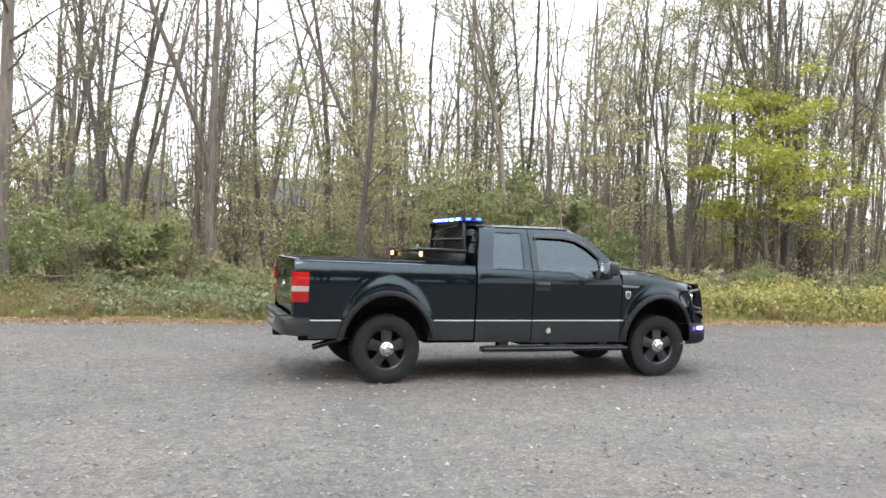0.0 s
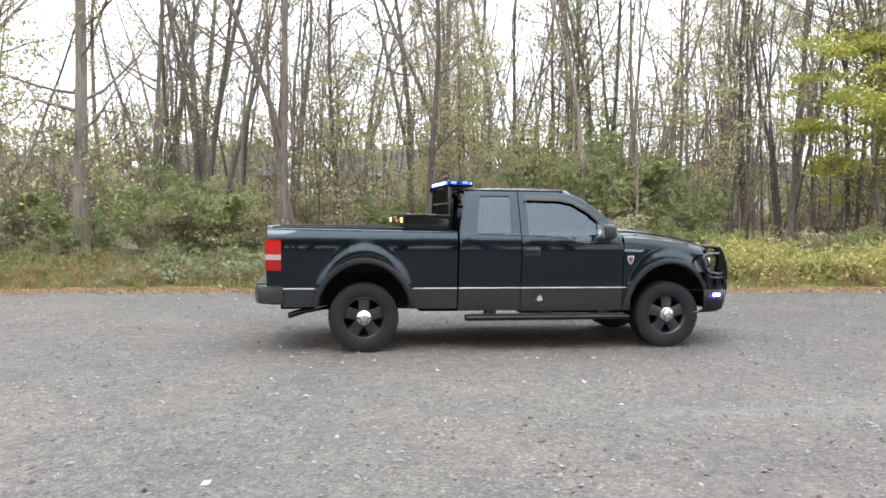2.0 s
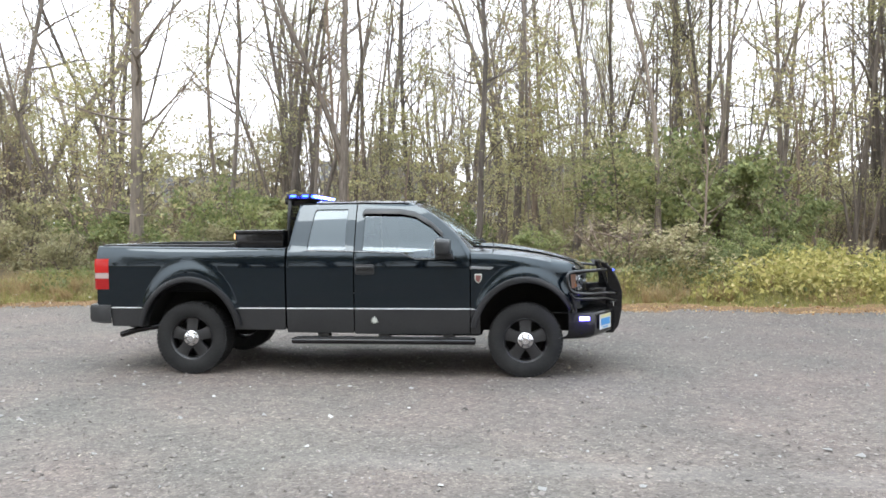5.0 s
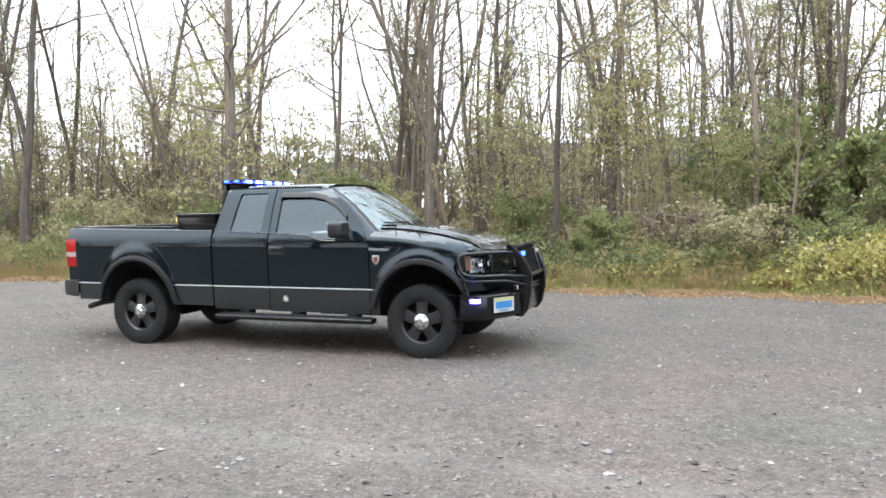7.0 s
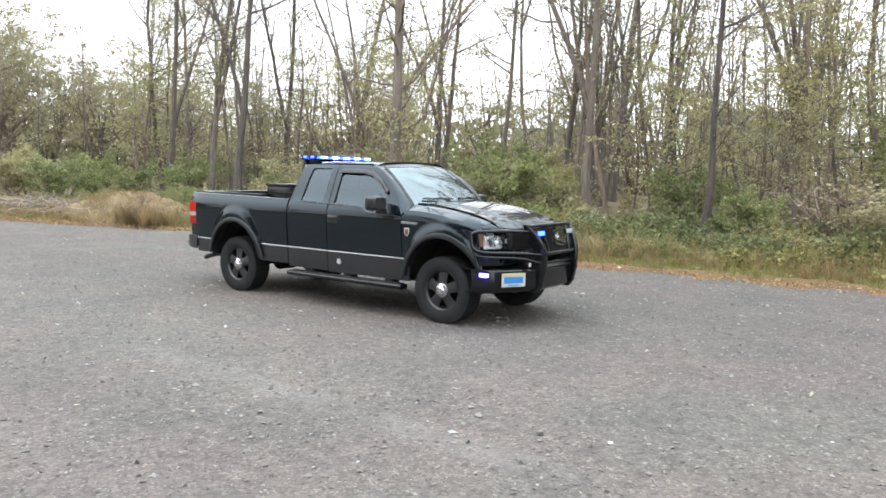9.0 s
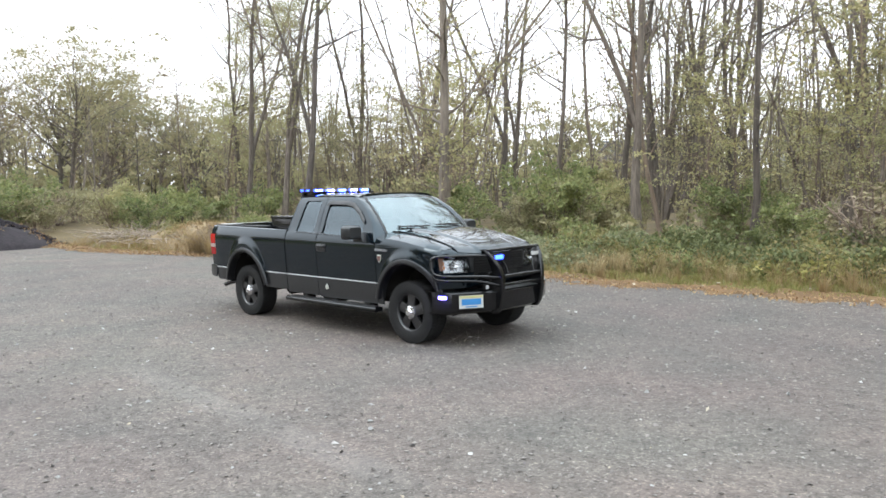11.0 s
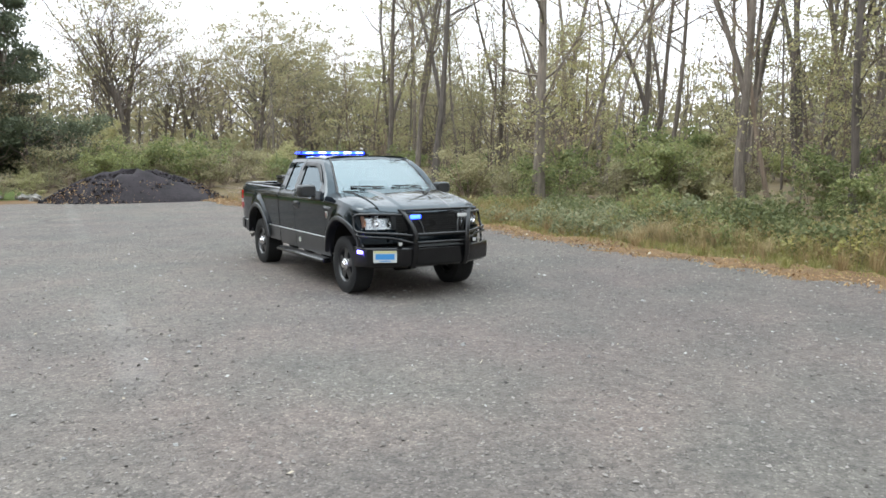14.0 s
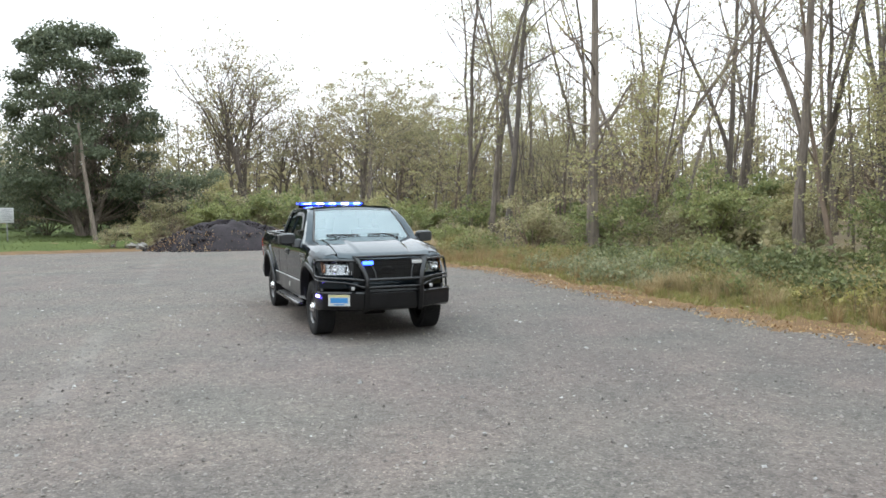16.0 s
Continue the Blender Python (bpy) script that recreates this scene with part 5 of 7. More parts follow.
def corner_post(s):
    rows = []
    for z in linear(0.77, bed_top(-1) - 0.01, 8):
        rows.append([(BED0 + 0.02, s * half(BED0 + 0.02, z), z), (BED0 - 0.008, s * (half(BED0, z) - 0.012), z), (BED0 - 0.016, s * (half(BED0, z) - 0.06), z), (BED0 - 0.016, s * 0.785, z)])
    return skin(rows, 0.012)


both("bed_corner", corner_post, PAINT)


def tail_light(s, z0, z1):
    rows = []
    for z in linear(z0, z1, 5):
        y = half(-1.0, z)
        rows.append([(x, s * (y + dy), z) for x, dy in ((-0.915, -0.004), (-0.925, 0.012), (-1.02, 0.012), (-1.075, 0.006), (-1.098, -0.015), (-1.105, -0.06), (-1.105, -0.11), (-1.09, -0.115))])
    return skin(rows, 0.006)


for s in (-1, 1):
    lamp = part("tail_light", tail_light(s, 1.122, 1.278), RED, truck, "red and clear tail light")
    part("reverse_lens", tail_light(s, 1.060, 1.120), REVERSE, lamp, "clear white lens band")
    part("lower_lens", tail_light(s, 0.940, 1.058), RED_DEEP, lamp)

# rear bumper, hitch, exhaust
def rear_bumper():
    plan = [(-0.905, 0.985), (-1.06, 0.980), (-1.175, 0.93), (-1.215, 0.84), (-1.235, 0.45), (-1.235, 0.0)]
    plan = plan + [(x, -y) for x, y in plan[-2::-1]]
    rows = []
    for dz, dx in ((0.560, 0.06), (0.575, 0.01), (0.62, 0.0), (0.735, 0.0), (0.762, 0.012), (0.768, 0.13)):
        rows.append([(min(-0.905, x + dx), y * (1 - dx * 0.25), dz) for x, y in plan])
    return skin(rows, 0.01)


rb = part("rear_bumper", rear_bumper(), CLAD, truck, "dark grey rear step bumper")
part("step_pad", block(-1.215, -1.10, -0.72, 0.72, 0.764, 0.778, 0.004), PLASTIC, rb)
part("bumper_strip", block(-1.243, -1.23, -0.42, 0.42, 0.64, 0.735, 0.006), CHROME, rb)
part("hitch", block(-1.20, -0.95, -0.06, 0.06, 0.47, 0.575, 0.01), UNDER, truck)
put("exhaust_tip", tube(tube(Geo(), [(-0.845, -0.868, 0.424), (-0.66, -0.85, 0.478), (-0.45, -0.78, 0.51), (-0.1, -0.6, 0.52)], 0.034, 14), [(-0.850, -0.868, 0.423), (-0.840, -0.868, 0.425)], 0.029, 14), STEEL, truck, "black exhaust tail pipe")

# frame and wheel wells
part("ladder_frame", block(-0.95, 4.15, -0.48, -0.38, 0.45, 0.60, 0.01), UNDER, truck)
part("ladder_frame", block(-0.95, 4.15, 0.38, 0.48, 0.45, 0.60, 0.01), UNDER, truck)
part("floor_pan", block(0.62, 3.10, -0.9, 0.9, 0.50, 0.56, 0.02), UNDER, truck)
part("fuel_tank", block(0.75, 1.75, 0.1, 0.6, 0.33, 0.52, 0.05), UNDER, truck)
part("gearbox", block(2.0, 3.2, -0.2, 0.2, 0.33, 0.55, 0.06), UNDER, truck)
part("engine_bay", block(3.12, 4.25, -0.50, 0.50, 0.45, 1.12, 0.03), UNDER, truck)
for cx in (0.0, WB):
    put("axle", tube(tube(Geo(), [(cx, -0.80, 0.40), (cx, 0.80, 0.40)], 0.05, 10), [(cx, -0.15, 0.40), (cx, 0.15, 0.40)], 0.15, 12), UNDER, truck)
    for s in (-1, 1):
        rows = []
        for d in range(10, 171, 10):
            a = radians(d)
            rows.append([(cx + 0.56 * math.cos(a), s * y, 0.42 + 0.60 * math.sin(a)) for y in (0.955, 0.52)])
        part("wheel_well", skin(rows, 0.01), UNDER, truck)
        part("well_back", slab([(cx - 0.56, 0.45), (cx + 0.56, 0.45), (cx + 0.5, 0.95), (cx + 0.2, 1.02), (cx - 0.2, 1.02), (cx - 0.5, 0.95)], "y", min(s * 0.50, s * 0.52), max(s * 0.50, s * 0.52), 0.0), UNDER, truck)

# wheels
def wheel(cx, s):
    c = (cx, s * 0.965, 0.40)
    tyre_bm, rings = lathe([(0.232, -0.245), (0.25, -0.268), (0.33, -0.285), (0.375, -0.272), (0.392, -0.245), (0.392, -0.035), (0.376, -0.008), (0.34, 0.004), (0.285, 0.0), (0.248, -0.012), (0.232, -0.022), (0.232, -0.245)], c, 60, s)
    bmesh.ops.remove_doubles(tyre_bm, verts=tyre_bm.verts, dist=1e-5)
    n = 54
    for i in range(n):
        for row, (y0, y1, r0, r1, turn) in enumerate(((-0.034, -0.010, 0.370, 0.3975, 0.0), (-0.098, -0.038, 0.384, 0.400, 0.5), (-0.172, -0.106, 0.384, 0.400, 0.1), (-0.240, -0.180, 0.384, 0.400, 0.5), (-0.272, -0.246, 0.370, 0.3975, 0.0))):
            a0 = 2 * math.pi * (i + turn + (0.12 if row % 2 else 0)) / n
            a1 = a0 + 2 * math.pi * 0.74 / n
            vs = []
            for a in (a0, a1):
                for r in (r0, r1):
                    for y in (y0, y1):
                        sk = (0.02 if row % 2 else -0.02) * (y - y0) / (y1 - y0)
                        vs.append(tyre_bm.verts.new((cx + r * math.cos(a + sk), c[1] + y * s, 0.40 + r * math.sin(a + sk))))
            for q in ((2, 3, 7, 6), (0, 2, 6, 4), (1, 5, 7, 3), (0, 1, 3, 2), (4, 6, 7, 5)):
                tyre_bm.faces.new([vs[k] for k in q])
    w = part("tyre", tyre_bm, RUBBER, truck, "black all-terrain tyre")
    barrel, _ = lathe([(0.234, -0.245), (0.222, -0.24), (0.215, -0.12), (0.216, -0.05), (0.224, -0.026), (0.236, -0.016), (0.240, -0.022), (0.236, -0.03)], c, 48, s)
    part("rim", barrel, RIM, w, "black alloy rim")
    disc, rg = lathe([(0.214, -0.15), (0.10, -0.15), (0.05, -0.15)], c, 36, s)
    disc.faces.new(rg[-1])
    part("brake_disc", disc, UNDER, w)
    for i in range(5):
        a = math.pi / 2 + 2 * math.pi * i / 5
        ca, sa = math.cos(a), math.sin(a)
        bm = bmesh.new()
        prof = [(0.055, 0.062, -0.030), (0.12, 0.058, -0.030), (0.18, 0.064, -0.040), (0.222, 0.078, -0.036)]
        front = [[bm.verts.new((cx + r * ca - w2 * t * sa, c[1] + s * (y - 0.006 * abs(t)), 0.40 + r * sa + w2 * t * ca)) for t in (-1, -0.55, 0, 0.55, 1)] for r, w2, y in prof]
        rear = [[bm.verts.new((v.co.x, v.co.y - s * 0.05, v.co.z)) for v in (row[0], row[-1])] for row in front]
        for r0, r1 in zip(front, front[1:]):
            for j in range(4):
                bm.faces.new((r0[j], r0[j + 1], r1[j + 1], r1[j]))
        for (f0, f1), (b0, b1) in zip(zip(front, front[1:]), zip(rear, rear[1:])):
            bm.faces.new((f0[0], f1[0], b1[0], b0[0]))
            bm.faces.new((f0[-1], b0[-1], b1[-1], f1[-1]))
        part("spoke", bm, RIM, w)
    cap, rg = lathe([(0.086, -0.040), (0.088, -0.022), (0.082, -0.010), (0.064, -0.002), (0.050, 0.004), (0.044, 0.016), (0.036, 0.022)], c, 32, s)
    cap.faces.new(rg[-1])
    part("hub_cap", cap, CHROME, w, "bright chrome hub cap")
    for i in range(6):
        a = 2 * math.pi * i / 6
        put("lug_nut", tube(Geo(), [(cx + 0.067 * math.cos(a), c[1] - s * 0.01, 0.40 + 0.067 * math.sin(a)), (cx + 0.067 * math.cos(a), c[1] + s * 0.006, 0.40 + 0.067 * math.sin(a))], 0.010, 6), PLASTIC, w)


for cx in (0.0, WB):
    for s in (-1, 1):
        wheel(cx, s)

# running boards
for s in (-1, 1):
    board = part("running_board", slab([(0.93 * s, 0.365), (1.045 * s, 0.36), (1.075 * s, 0.375), (1.075 * s, 0.41), (1.05 * s, 0.425), (0.93 * s, 0.42)], "x", 1.16, 3.14, 0.008), STEEL, truck, "black side step")
    part("step_pad", block(1.20, 3.10, min(s * 0.94, s * 1.04), max(s * 0.94, s * 1.04), 0.424, 0.432, 0.003), CLAD, board)
    for x in (1.48, 2.15, 2.85):
        part("bracket", block(x - 0.06, x + 0.06, min(s * 0.80, s * 0.95), max(s * 0.80, s * 0.95), 0.40, 0.47, 0.01), UNDER, board)

# mirrors
for s in (-1, 1):
    def head():
        rows = []
        for x, k in ((2.735, 0.90), (2.75, 1.0), (2.80, 1.0), (2.86, 0.92), (2.885, 0.75)):
            row = []
            for a in range(0, 361, 15):
                ca, sa = math.cos(radians(a)), math.sin(radians(a))
                ey, ez = 0.135 * k * math.copysign(abs(ca) ** 0.45, ca), 0.092 * k * math.copysign(abs(sa) ** 0.45, sa)
                row.append((x, s * (1.155 + ey), 1.402 + ez))
            rows.append(row)
        bm = skin(rows)
        bmesh.ops.holes_fill(bm, edges=[e for e in bm.edges if e.is_boundary])
        return bm
    mir = part("door_mirror", head(), PLASTIC, truck, "large black door mirror")
    part("mirror_glass", block(2.728, 2.736, min(s * 1.05, s * 1.26), max(s * 1.05, s * 1.26), 1.33, 1.475, 0.002), MIRROR, mir, "mirror glass")
    part("mirror_arm", slab([(2.70, 1.27), (2.92, 1.27), (2.86, 1.40), (2.76, 1.40)], "y", min(s * 0.93, s * 1.06), max(s * 0.93, s * 1.06), 0.015), PLASTIC, mir)

# nose: grille, headlights, lower fascia, bumper
part("grille_surround", slab([(-0.54, 0.80), (0.54, 0.80), (0.56, 1.10), (0.50, 1.145), (-0.50, 1.145), (-0.56, 1.10)], "x", 4.18, 4.345, 0.015), PLASTIC, truck)
g = Geo()
for z in linear(0.83, 1.11, 9):
    tube(g, [(4.352, -0.49, z), (4.352, 0.49, z)], 0.007, 5)
for y in linear(-0.48, 0.48, 28):
    tube(g, [(4.352, y, 0.82), (4.352, y, 1.12)], 0.005, 5)
put("grille_mesh", g, UNDER, truck, "black grille mesh")
nose_oval = [(0.125 * math.cos(a), 0.985 + 0.05 * math.sin(a)) for a in linear(0, 2 * math.pi, 24)[:-1]]
part("emblem", slab(nose_oval, "x", 4.356, 4.37, 0.003), STEEL, truck, "plain dark oval emblem")


def lamp_x(y):
    """The nose's sweep at a half width."""
    return 4.36 - 0.10 * max(0, (y - 0.50)) - 1.05 * max(0, (y - 0.58)) ** 2


for s in (-1, 1):
    def front_at(y0, y1, z0, z1, dx, ny=10, nz=5, slope=0.18):
        return [[(lamp_x(y) + dx - slope * (z - 0.93) - 0.05 * (z > 1.09), s * y, z) for y in linear(y0, y1, ny)] for z in linear(z0, z1, nz)]
    lamp = part("headlight", skin(front_at(0.515, 0.905, 0.925, 1.125, -0.05), 0.01), REFLECT, truck, "silver-backed headlight with clear lens")
    part("lens", skin(front_at(0.52, 0.90, 0.93, 1.12, 0.0, slope=0.20), 0.0), LENS, lamp, "clear lens")
    for yc, zc, r in ((0.575, 1.005, 0.044), (0.765, 1.022, 0.066)):
        bm = bmesh.new()
        x = lamp_x(yc) - 0.035
        rings = []
        for k, dx in ((1.0, 0.022), (0.8, 0.0), (0.5, -0.012), (0.2, -0.016)):
            rings.append([bm.verts.new((x + dx, s * (yc + r * k * math.cos(2 * math.pi * i / 24)), zc + r * k * math.sin(2 * math.pi * i / 24))) for i in range(24)])
        for a, b in zip(rings, rings[1:]):
            for i in range(24):
                bm.faces.new((a[i], a[(i + 1) % 24], b[(i + 1) % 24], b[i]))
        bm.faces.new(rings[-1])
        part("reflector", bm, CHROME, lamp, "bright round reflector")
    part("bezel", skin(front_at(0.52, 0.86, 1.082, 1.115, -0.03, 8, 2), 0.004), PLASTIC, lamp)
    part("corner_lens", skin([[(x, s * (half(x, z, False) + 0.004), z) for x in linear(4.145 + 0.10 * (1.12 - z), 4.205, 4)] for z in linear(0.955, 1.105, 4)], 0.004), AMBER_DULL, lamp, "amber corner lens")
    part("side_marker", skin(front_at(0.874, 0.897, 0.97, 1.10, -0.006, 4, 3), 0.004), AMBER, lamp, "amber side marker")
    part("nose_panel", skin(front_at(0.50, 0.945, 0.735, 0.918, 0.0, 10, 5, 0.0), 0.012), PAINT, truck)
    rows = []
    for y in linear(0.0, 0.90, 18):
        u = min(1.0, y / 0.70)
        if y <= 0.70:
            xe = 4.385 - 0.10 * u * u
            top = (xe - 0.004, hood_z(xe) - 0.028 + 0.012 * (1 - u * u))
        else:
            top = (4.203, 1.222 - 0.004 - 0.35 * max(0, y - 0.78))
        bx = (lamp_x(y) if y > 0.5 else 4.36) - 0.035
        rows.append([(top[0] - 0.02, s * y, top[1] + 0.004), (top[0] + 0.002, s * y, top[1] - 0.008), ((top[0] + bx) / 2 + 0.012, s * y, (top[1] + 1.128) / 2), (bx, s * y, 1.128), (bx - 0.02, s * y, 1.118)])
    part("nose_cap", skin(rows, 0.006), PAINT, truck)

part("nose_valance", slab([(-0.52, 0.735), (0.52, 0.735), (0.52, 0.815), (-0.52, 0.815)], "x", 4.20, 4.365, 0.012), PAINT, truck)


def bumper_plan(d=0.0):
    p = [(4.12, 1.005), (4.30, 1.0), (4.40, 0.955), (4.595, 0.60), (4.675, 0.44), (4.69, 0.30), (4.69, 0.0)]
    p = [(x - d, y - d * 0.3) for x, y in p]
    return [(x, -y) for x, y in p] + [(x, y) for x, y in p[-2::-1]]


rows = []
for z, d in ((0.415, 0.22), (0.43, 0.07), (0.465, 0.015), (0.52, 0.0), (0.685, 0.0), (0.702, 0.012), (0.705, 0.10), (0.705, 0.30)):
    rows.append([(x, y, z) for x, y in bumper_plan(d)])
bumper = part("front_bumper", skin(rows, 0.008), STEEL, truck, "heavy black steel front bumper")
part("bumper_step", slab([(4.50, -0.40), (4.700, -0.40), (4.700, 0.40), (4.50, 0.40)], "z", 0.706, 0.716, 0.004), PLASTIC, bumper)
part("skid_plate", slab([(4.05, 0.48), (4.45, 0.42), (4.58, 0.44), (4.60, 0.48)], "y", -0.50, 0.50, 0.01), STEEL, bumper)
for s in (-1, 1):
    m = Matrix.Translation((4.285, s * 0.996, 0.642)) @ Matrix.Rotation(-s * radians(14), 4, "Z")
    bm = block(-0.055, 0.055, -0.012, 0.012, -0.021, 0.021, 0.008)
    bmesh.ops.transform(bm, matrix=m, verts=bm.verts)
    strobe = part("corner_strobe", bm, VIOLET_ON if s < 0 else REFLECT, bumper, "lit blue-violet corner strobe lamp" if s < 0 else "unlit corner strobe lamp")
    bm = block(-0.07, 0.07, -0.006, 0.006, -0.033, 0.033, 0.004)
    bmesh.ops.transform(bm, matrix=m @ Matrix.Translation((0, -s * 0.006, 0)), verts=bm.verts)
    part("strobe_bezel", bm, PLASTIC, strobe)
    if s < 0:
        glow = new("corner_strobe_light", bpy.data.lights.new("corner_strobe_light", "POINT"))
        glow.data.energy, glow.data.color, glow.data.shadow_soft_size = 1.8, (0.13, 0.09, 1.0), 0.03
        glow.matrix_world = m @ Matrix.Translation((0, s * 0.075, 0))
    fog = part("driving_lamp", block(4.60, 4.64, s * 0.58 - 0.035, s * 0.58 + 0.035, 0.725, 0.79, 0.012), STEEL, bumper, "small square driving lamp")
    part("lens", block(4.638, 4.645, s * 0.58 - 0.024, s * 0.58 + 0.024, 0.735, 0.78, 0.006), WHITE_LENS, fog, "white lens")

# number plate: plain bars in place of its characters
pm = Matrix.Translation((4.523, -0.748, 0.590)) @ Matrix.Rotation(radians(28.2), 4, "Z")
def on_plate(x0, x1, z0, z1, d, th=0.002):
    bm = block(d, d + th, x0, x1, z0, z1, 0.0)
    bmesh.ops.transform(bm, matrix=pm @ Matrix.Rotation(radians(-57.0), 4, "Z"), verts=bm.verts)
    return bm
plate = part("number_plate", on_plate(-0.155, 0.155, -0.078, 0.078, 0.008, 0.004), PLATE_W, truck, "white and yellow number plate with a blue bar")
part("plate_band", on_plate(-0.15, 0.15, 0.046, 0.074, 0.0125), PLATE_Y, plate, "pale yellow band")
part("plate_bar", on_plate(-0.125, 0.125, -0.038, 0.036, 0.0125), PLATE_B, plate, "plain blue bar")
part("plate_bar", on_plate(-0.075, 0.075, -0.066, -0.052, 0.0125), PLATE_B, plate, "thin blue bar")

# grille guard
GUARD = tagged(new("grille_guard"))
GUARD.parent = truck
GUARD["label"] = "black tubular grille guard"
for s in (-1, 1):
    bm = bmesh.new()
    path = [(4.655, 0.405, 0.42), (4.715, 0.402, 0.50), (4.752, 0.400, 0.68), (4.755, 0.400, 0.88), (4.725, 0.425, 0.98), (4.655, 0.480, 1.11), (4.575, 0.525, 1.205)]
    rows = []
    for x, y, z in path:
        w = 0.034
        d = 0.075 + 0.085 * float(sstep(0.45, 0.62, z) * (1 - sstep(0.92, 1.05, z)))
        rows.append([(x - d, s * (y - w), z), (x - 0.005, s * (y - w), z), (x + 0.008, s * (y - w * 0.6), z), (x + 0.008, s * (y + w * 0.6), z), (x - 0.005, s * (y + w), z), (x - d, s * (y + w), z), (x - d, s * (y - w), z)])
    part("upright", skin(rows), STEEL, GUARD)
    part("gusset", slab([(4.34, 0.70), (4.60, 0.70), (4.60, 0.93), (4.34, 0.90)], "y", min(s * 0.39, s * 0.41), max(s * 0.39, s * 0.41), 0.004), STEEL, GUARD)
    hoop = bend([(4.58, s * 0.52, 1.135), (4.40, s * 0.80, 1.140), (4.12, s * 0.985, 1.125), (4.10, s * 1.005, 1.06), (4.14, s * 1.015, 0.915), (4.30, s * 0.97, 0.895), (4.56, s * 0.62, 0.885), (4.70, s * 0.42, 0.865)], 0.09)
    put("headlight_hoop", tubes([hoop], 0.019), STEEL, GUARD)
    put("side_tube", tubes([bend([(4.14, s * 1.012, 0.91), (4.17, s * 1.005, 0.85), (4.34, s * 0.955, 0.845), (4.55, s * 0.64, 0.83), (4.70, s * 0.42, 0.77)], 0.07)], 0.017), STEEL, GUARD)
    put("side_strut", tubes([[(4.16, s * 1.0, 0.86), (4.20, s * 0.99, 0.71)]], 0.016), STEEL, GUARD)
    put("inner_brace", tubes([bend([(4.62, s * 0.36, 1.15), (4.685, s * 0.27, 1.00), (4.715, s * 0.26, 0.885)], 0.08)], 0.014), STEEL, GUARD)
    pod = part("grille_strobe", block(4.615, 4.655, s * 0.365 - 0.088, s * 0.365 + 0.088, 1.075, 1.142, 0.012), STEEL, GUARD, "strobe lamp lit blue" if s < 0 else "unlit strobe lamp with a white lens")
    part("lens", block(4.654, 4.664, s * 0.365 - 0.078, s * 0.365 + 0.078, 1.083, 1.135, 0.008), BLUE_ON if s < 0 else WHITE_LENS, pod, "lit blue lens" if s < 0 else "white lens")
put("top_bar", tubes([[(4.580, -0.52, 1.192), (4.595, -0.3, 1.196), (4.60, 0, 1.197), (4.595, 0.3, 1.196), (4.580, 0.52, 1.192)]], 0.021), STEEL, GUARD)
put("lower_bar", tubes([[(4.72, -0.42, 0.875), (4.725, 0, 0.875), (4.72, 0.42, 0.875)]], 0.024), STEEL, GUARD)
put("middle_bar", tubes([[(4.70, -0.42, 0.765), (4.70, 0.42, 0.765)]], 0.018), STEEL, GUARD)
g = Geo()
for y in linear(-0.48, 0.48, 40):
    tube(g, [(4.60, y, 1.18), (4.70, y * 0.86, 0.885)], 0.003, 4, False)
for t in linear(0.04, 0.96, 12):
    tube(g, [(4.60 + 0.10 * t, -0.50 + 0.09 * t, 1.15 - 0.265 * t), (4.60 + 0.10 * t, 0.50 - 0.09 * t, 1.15 - 0.265 * t)], 0.003, 4, False)
put("guard_mesh", g, UNDER, GUARD, "fine black wire mesh")

# side badges and decals
for s in (-1, 1):
    part("fender_badge", slab([(3.085, 1.165), (3.30, 1.160), (3.34, 1.185), (3.09, 1.195)], "y", min(s * 0.998, s * 1.012), max(s * 0.998, s * 1.012), 0.003), BADGE, fenders[0 if s < 0 else 1], "plain grey badge bar")
    sh = [(3.132, 1.115), (3.208, 1.115), (3.208, 1.06), (3.192, 1.03), (3.17, 1.012), (3.148, 1.03), (3.132, 1.06)]
    shield = part("shield_badge", slab(sh, "y", min(s * 1.0, s * 1.009), max(s * 1.0, s * 1.009), 0.002), DECAL_P, fenders[0 if s < 0 else 1], "small red and white shield badge")
    part("shield_field", slab([(3.17 + (x - 3.17) * 0.72, 1.06 + (z - 1.06) * 0.72) for x, z in sh], "y", min(s * 1.0, s * 1.0105), max(s * 1.0, s * 1.0105), 0.0), DECAL_R, shield, "dull red field")
leafy_shape = []
for i in range(18):
    a = 2 * math.pi * i / 18 + math.pi / 2
    r = (0.046 if i % 2 == 0 else 0.024) * (1.0 if i % 6 == 0 else 0.85)
    leafy_shape.append((2.052 + r * math.cos(a), 0.612 + r * math.sin(a)))
part("leaf_sticker", slab(leafy_shape, "y", -1.0, -0.985, 0.0), DECAL_P, front_doors[0], "small pale leaf-shaped sticker")

put("antenna", tube(Geo(), [(3.33, -0.80, 1.39), (3.33, -0.80, 1.41), (3.32, -0.80, 1.49)], [0.014, 0.006, 0.004], 6), PLASTIC, truck)

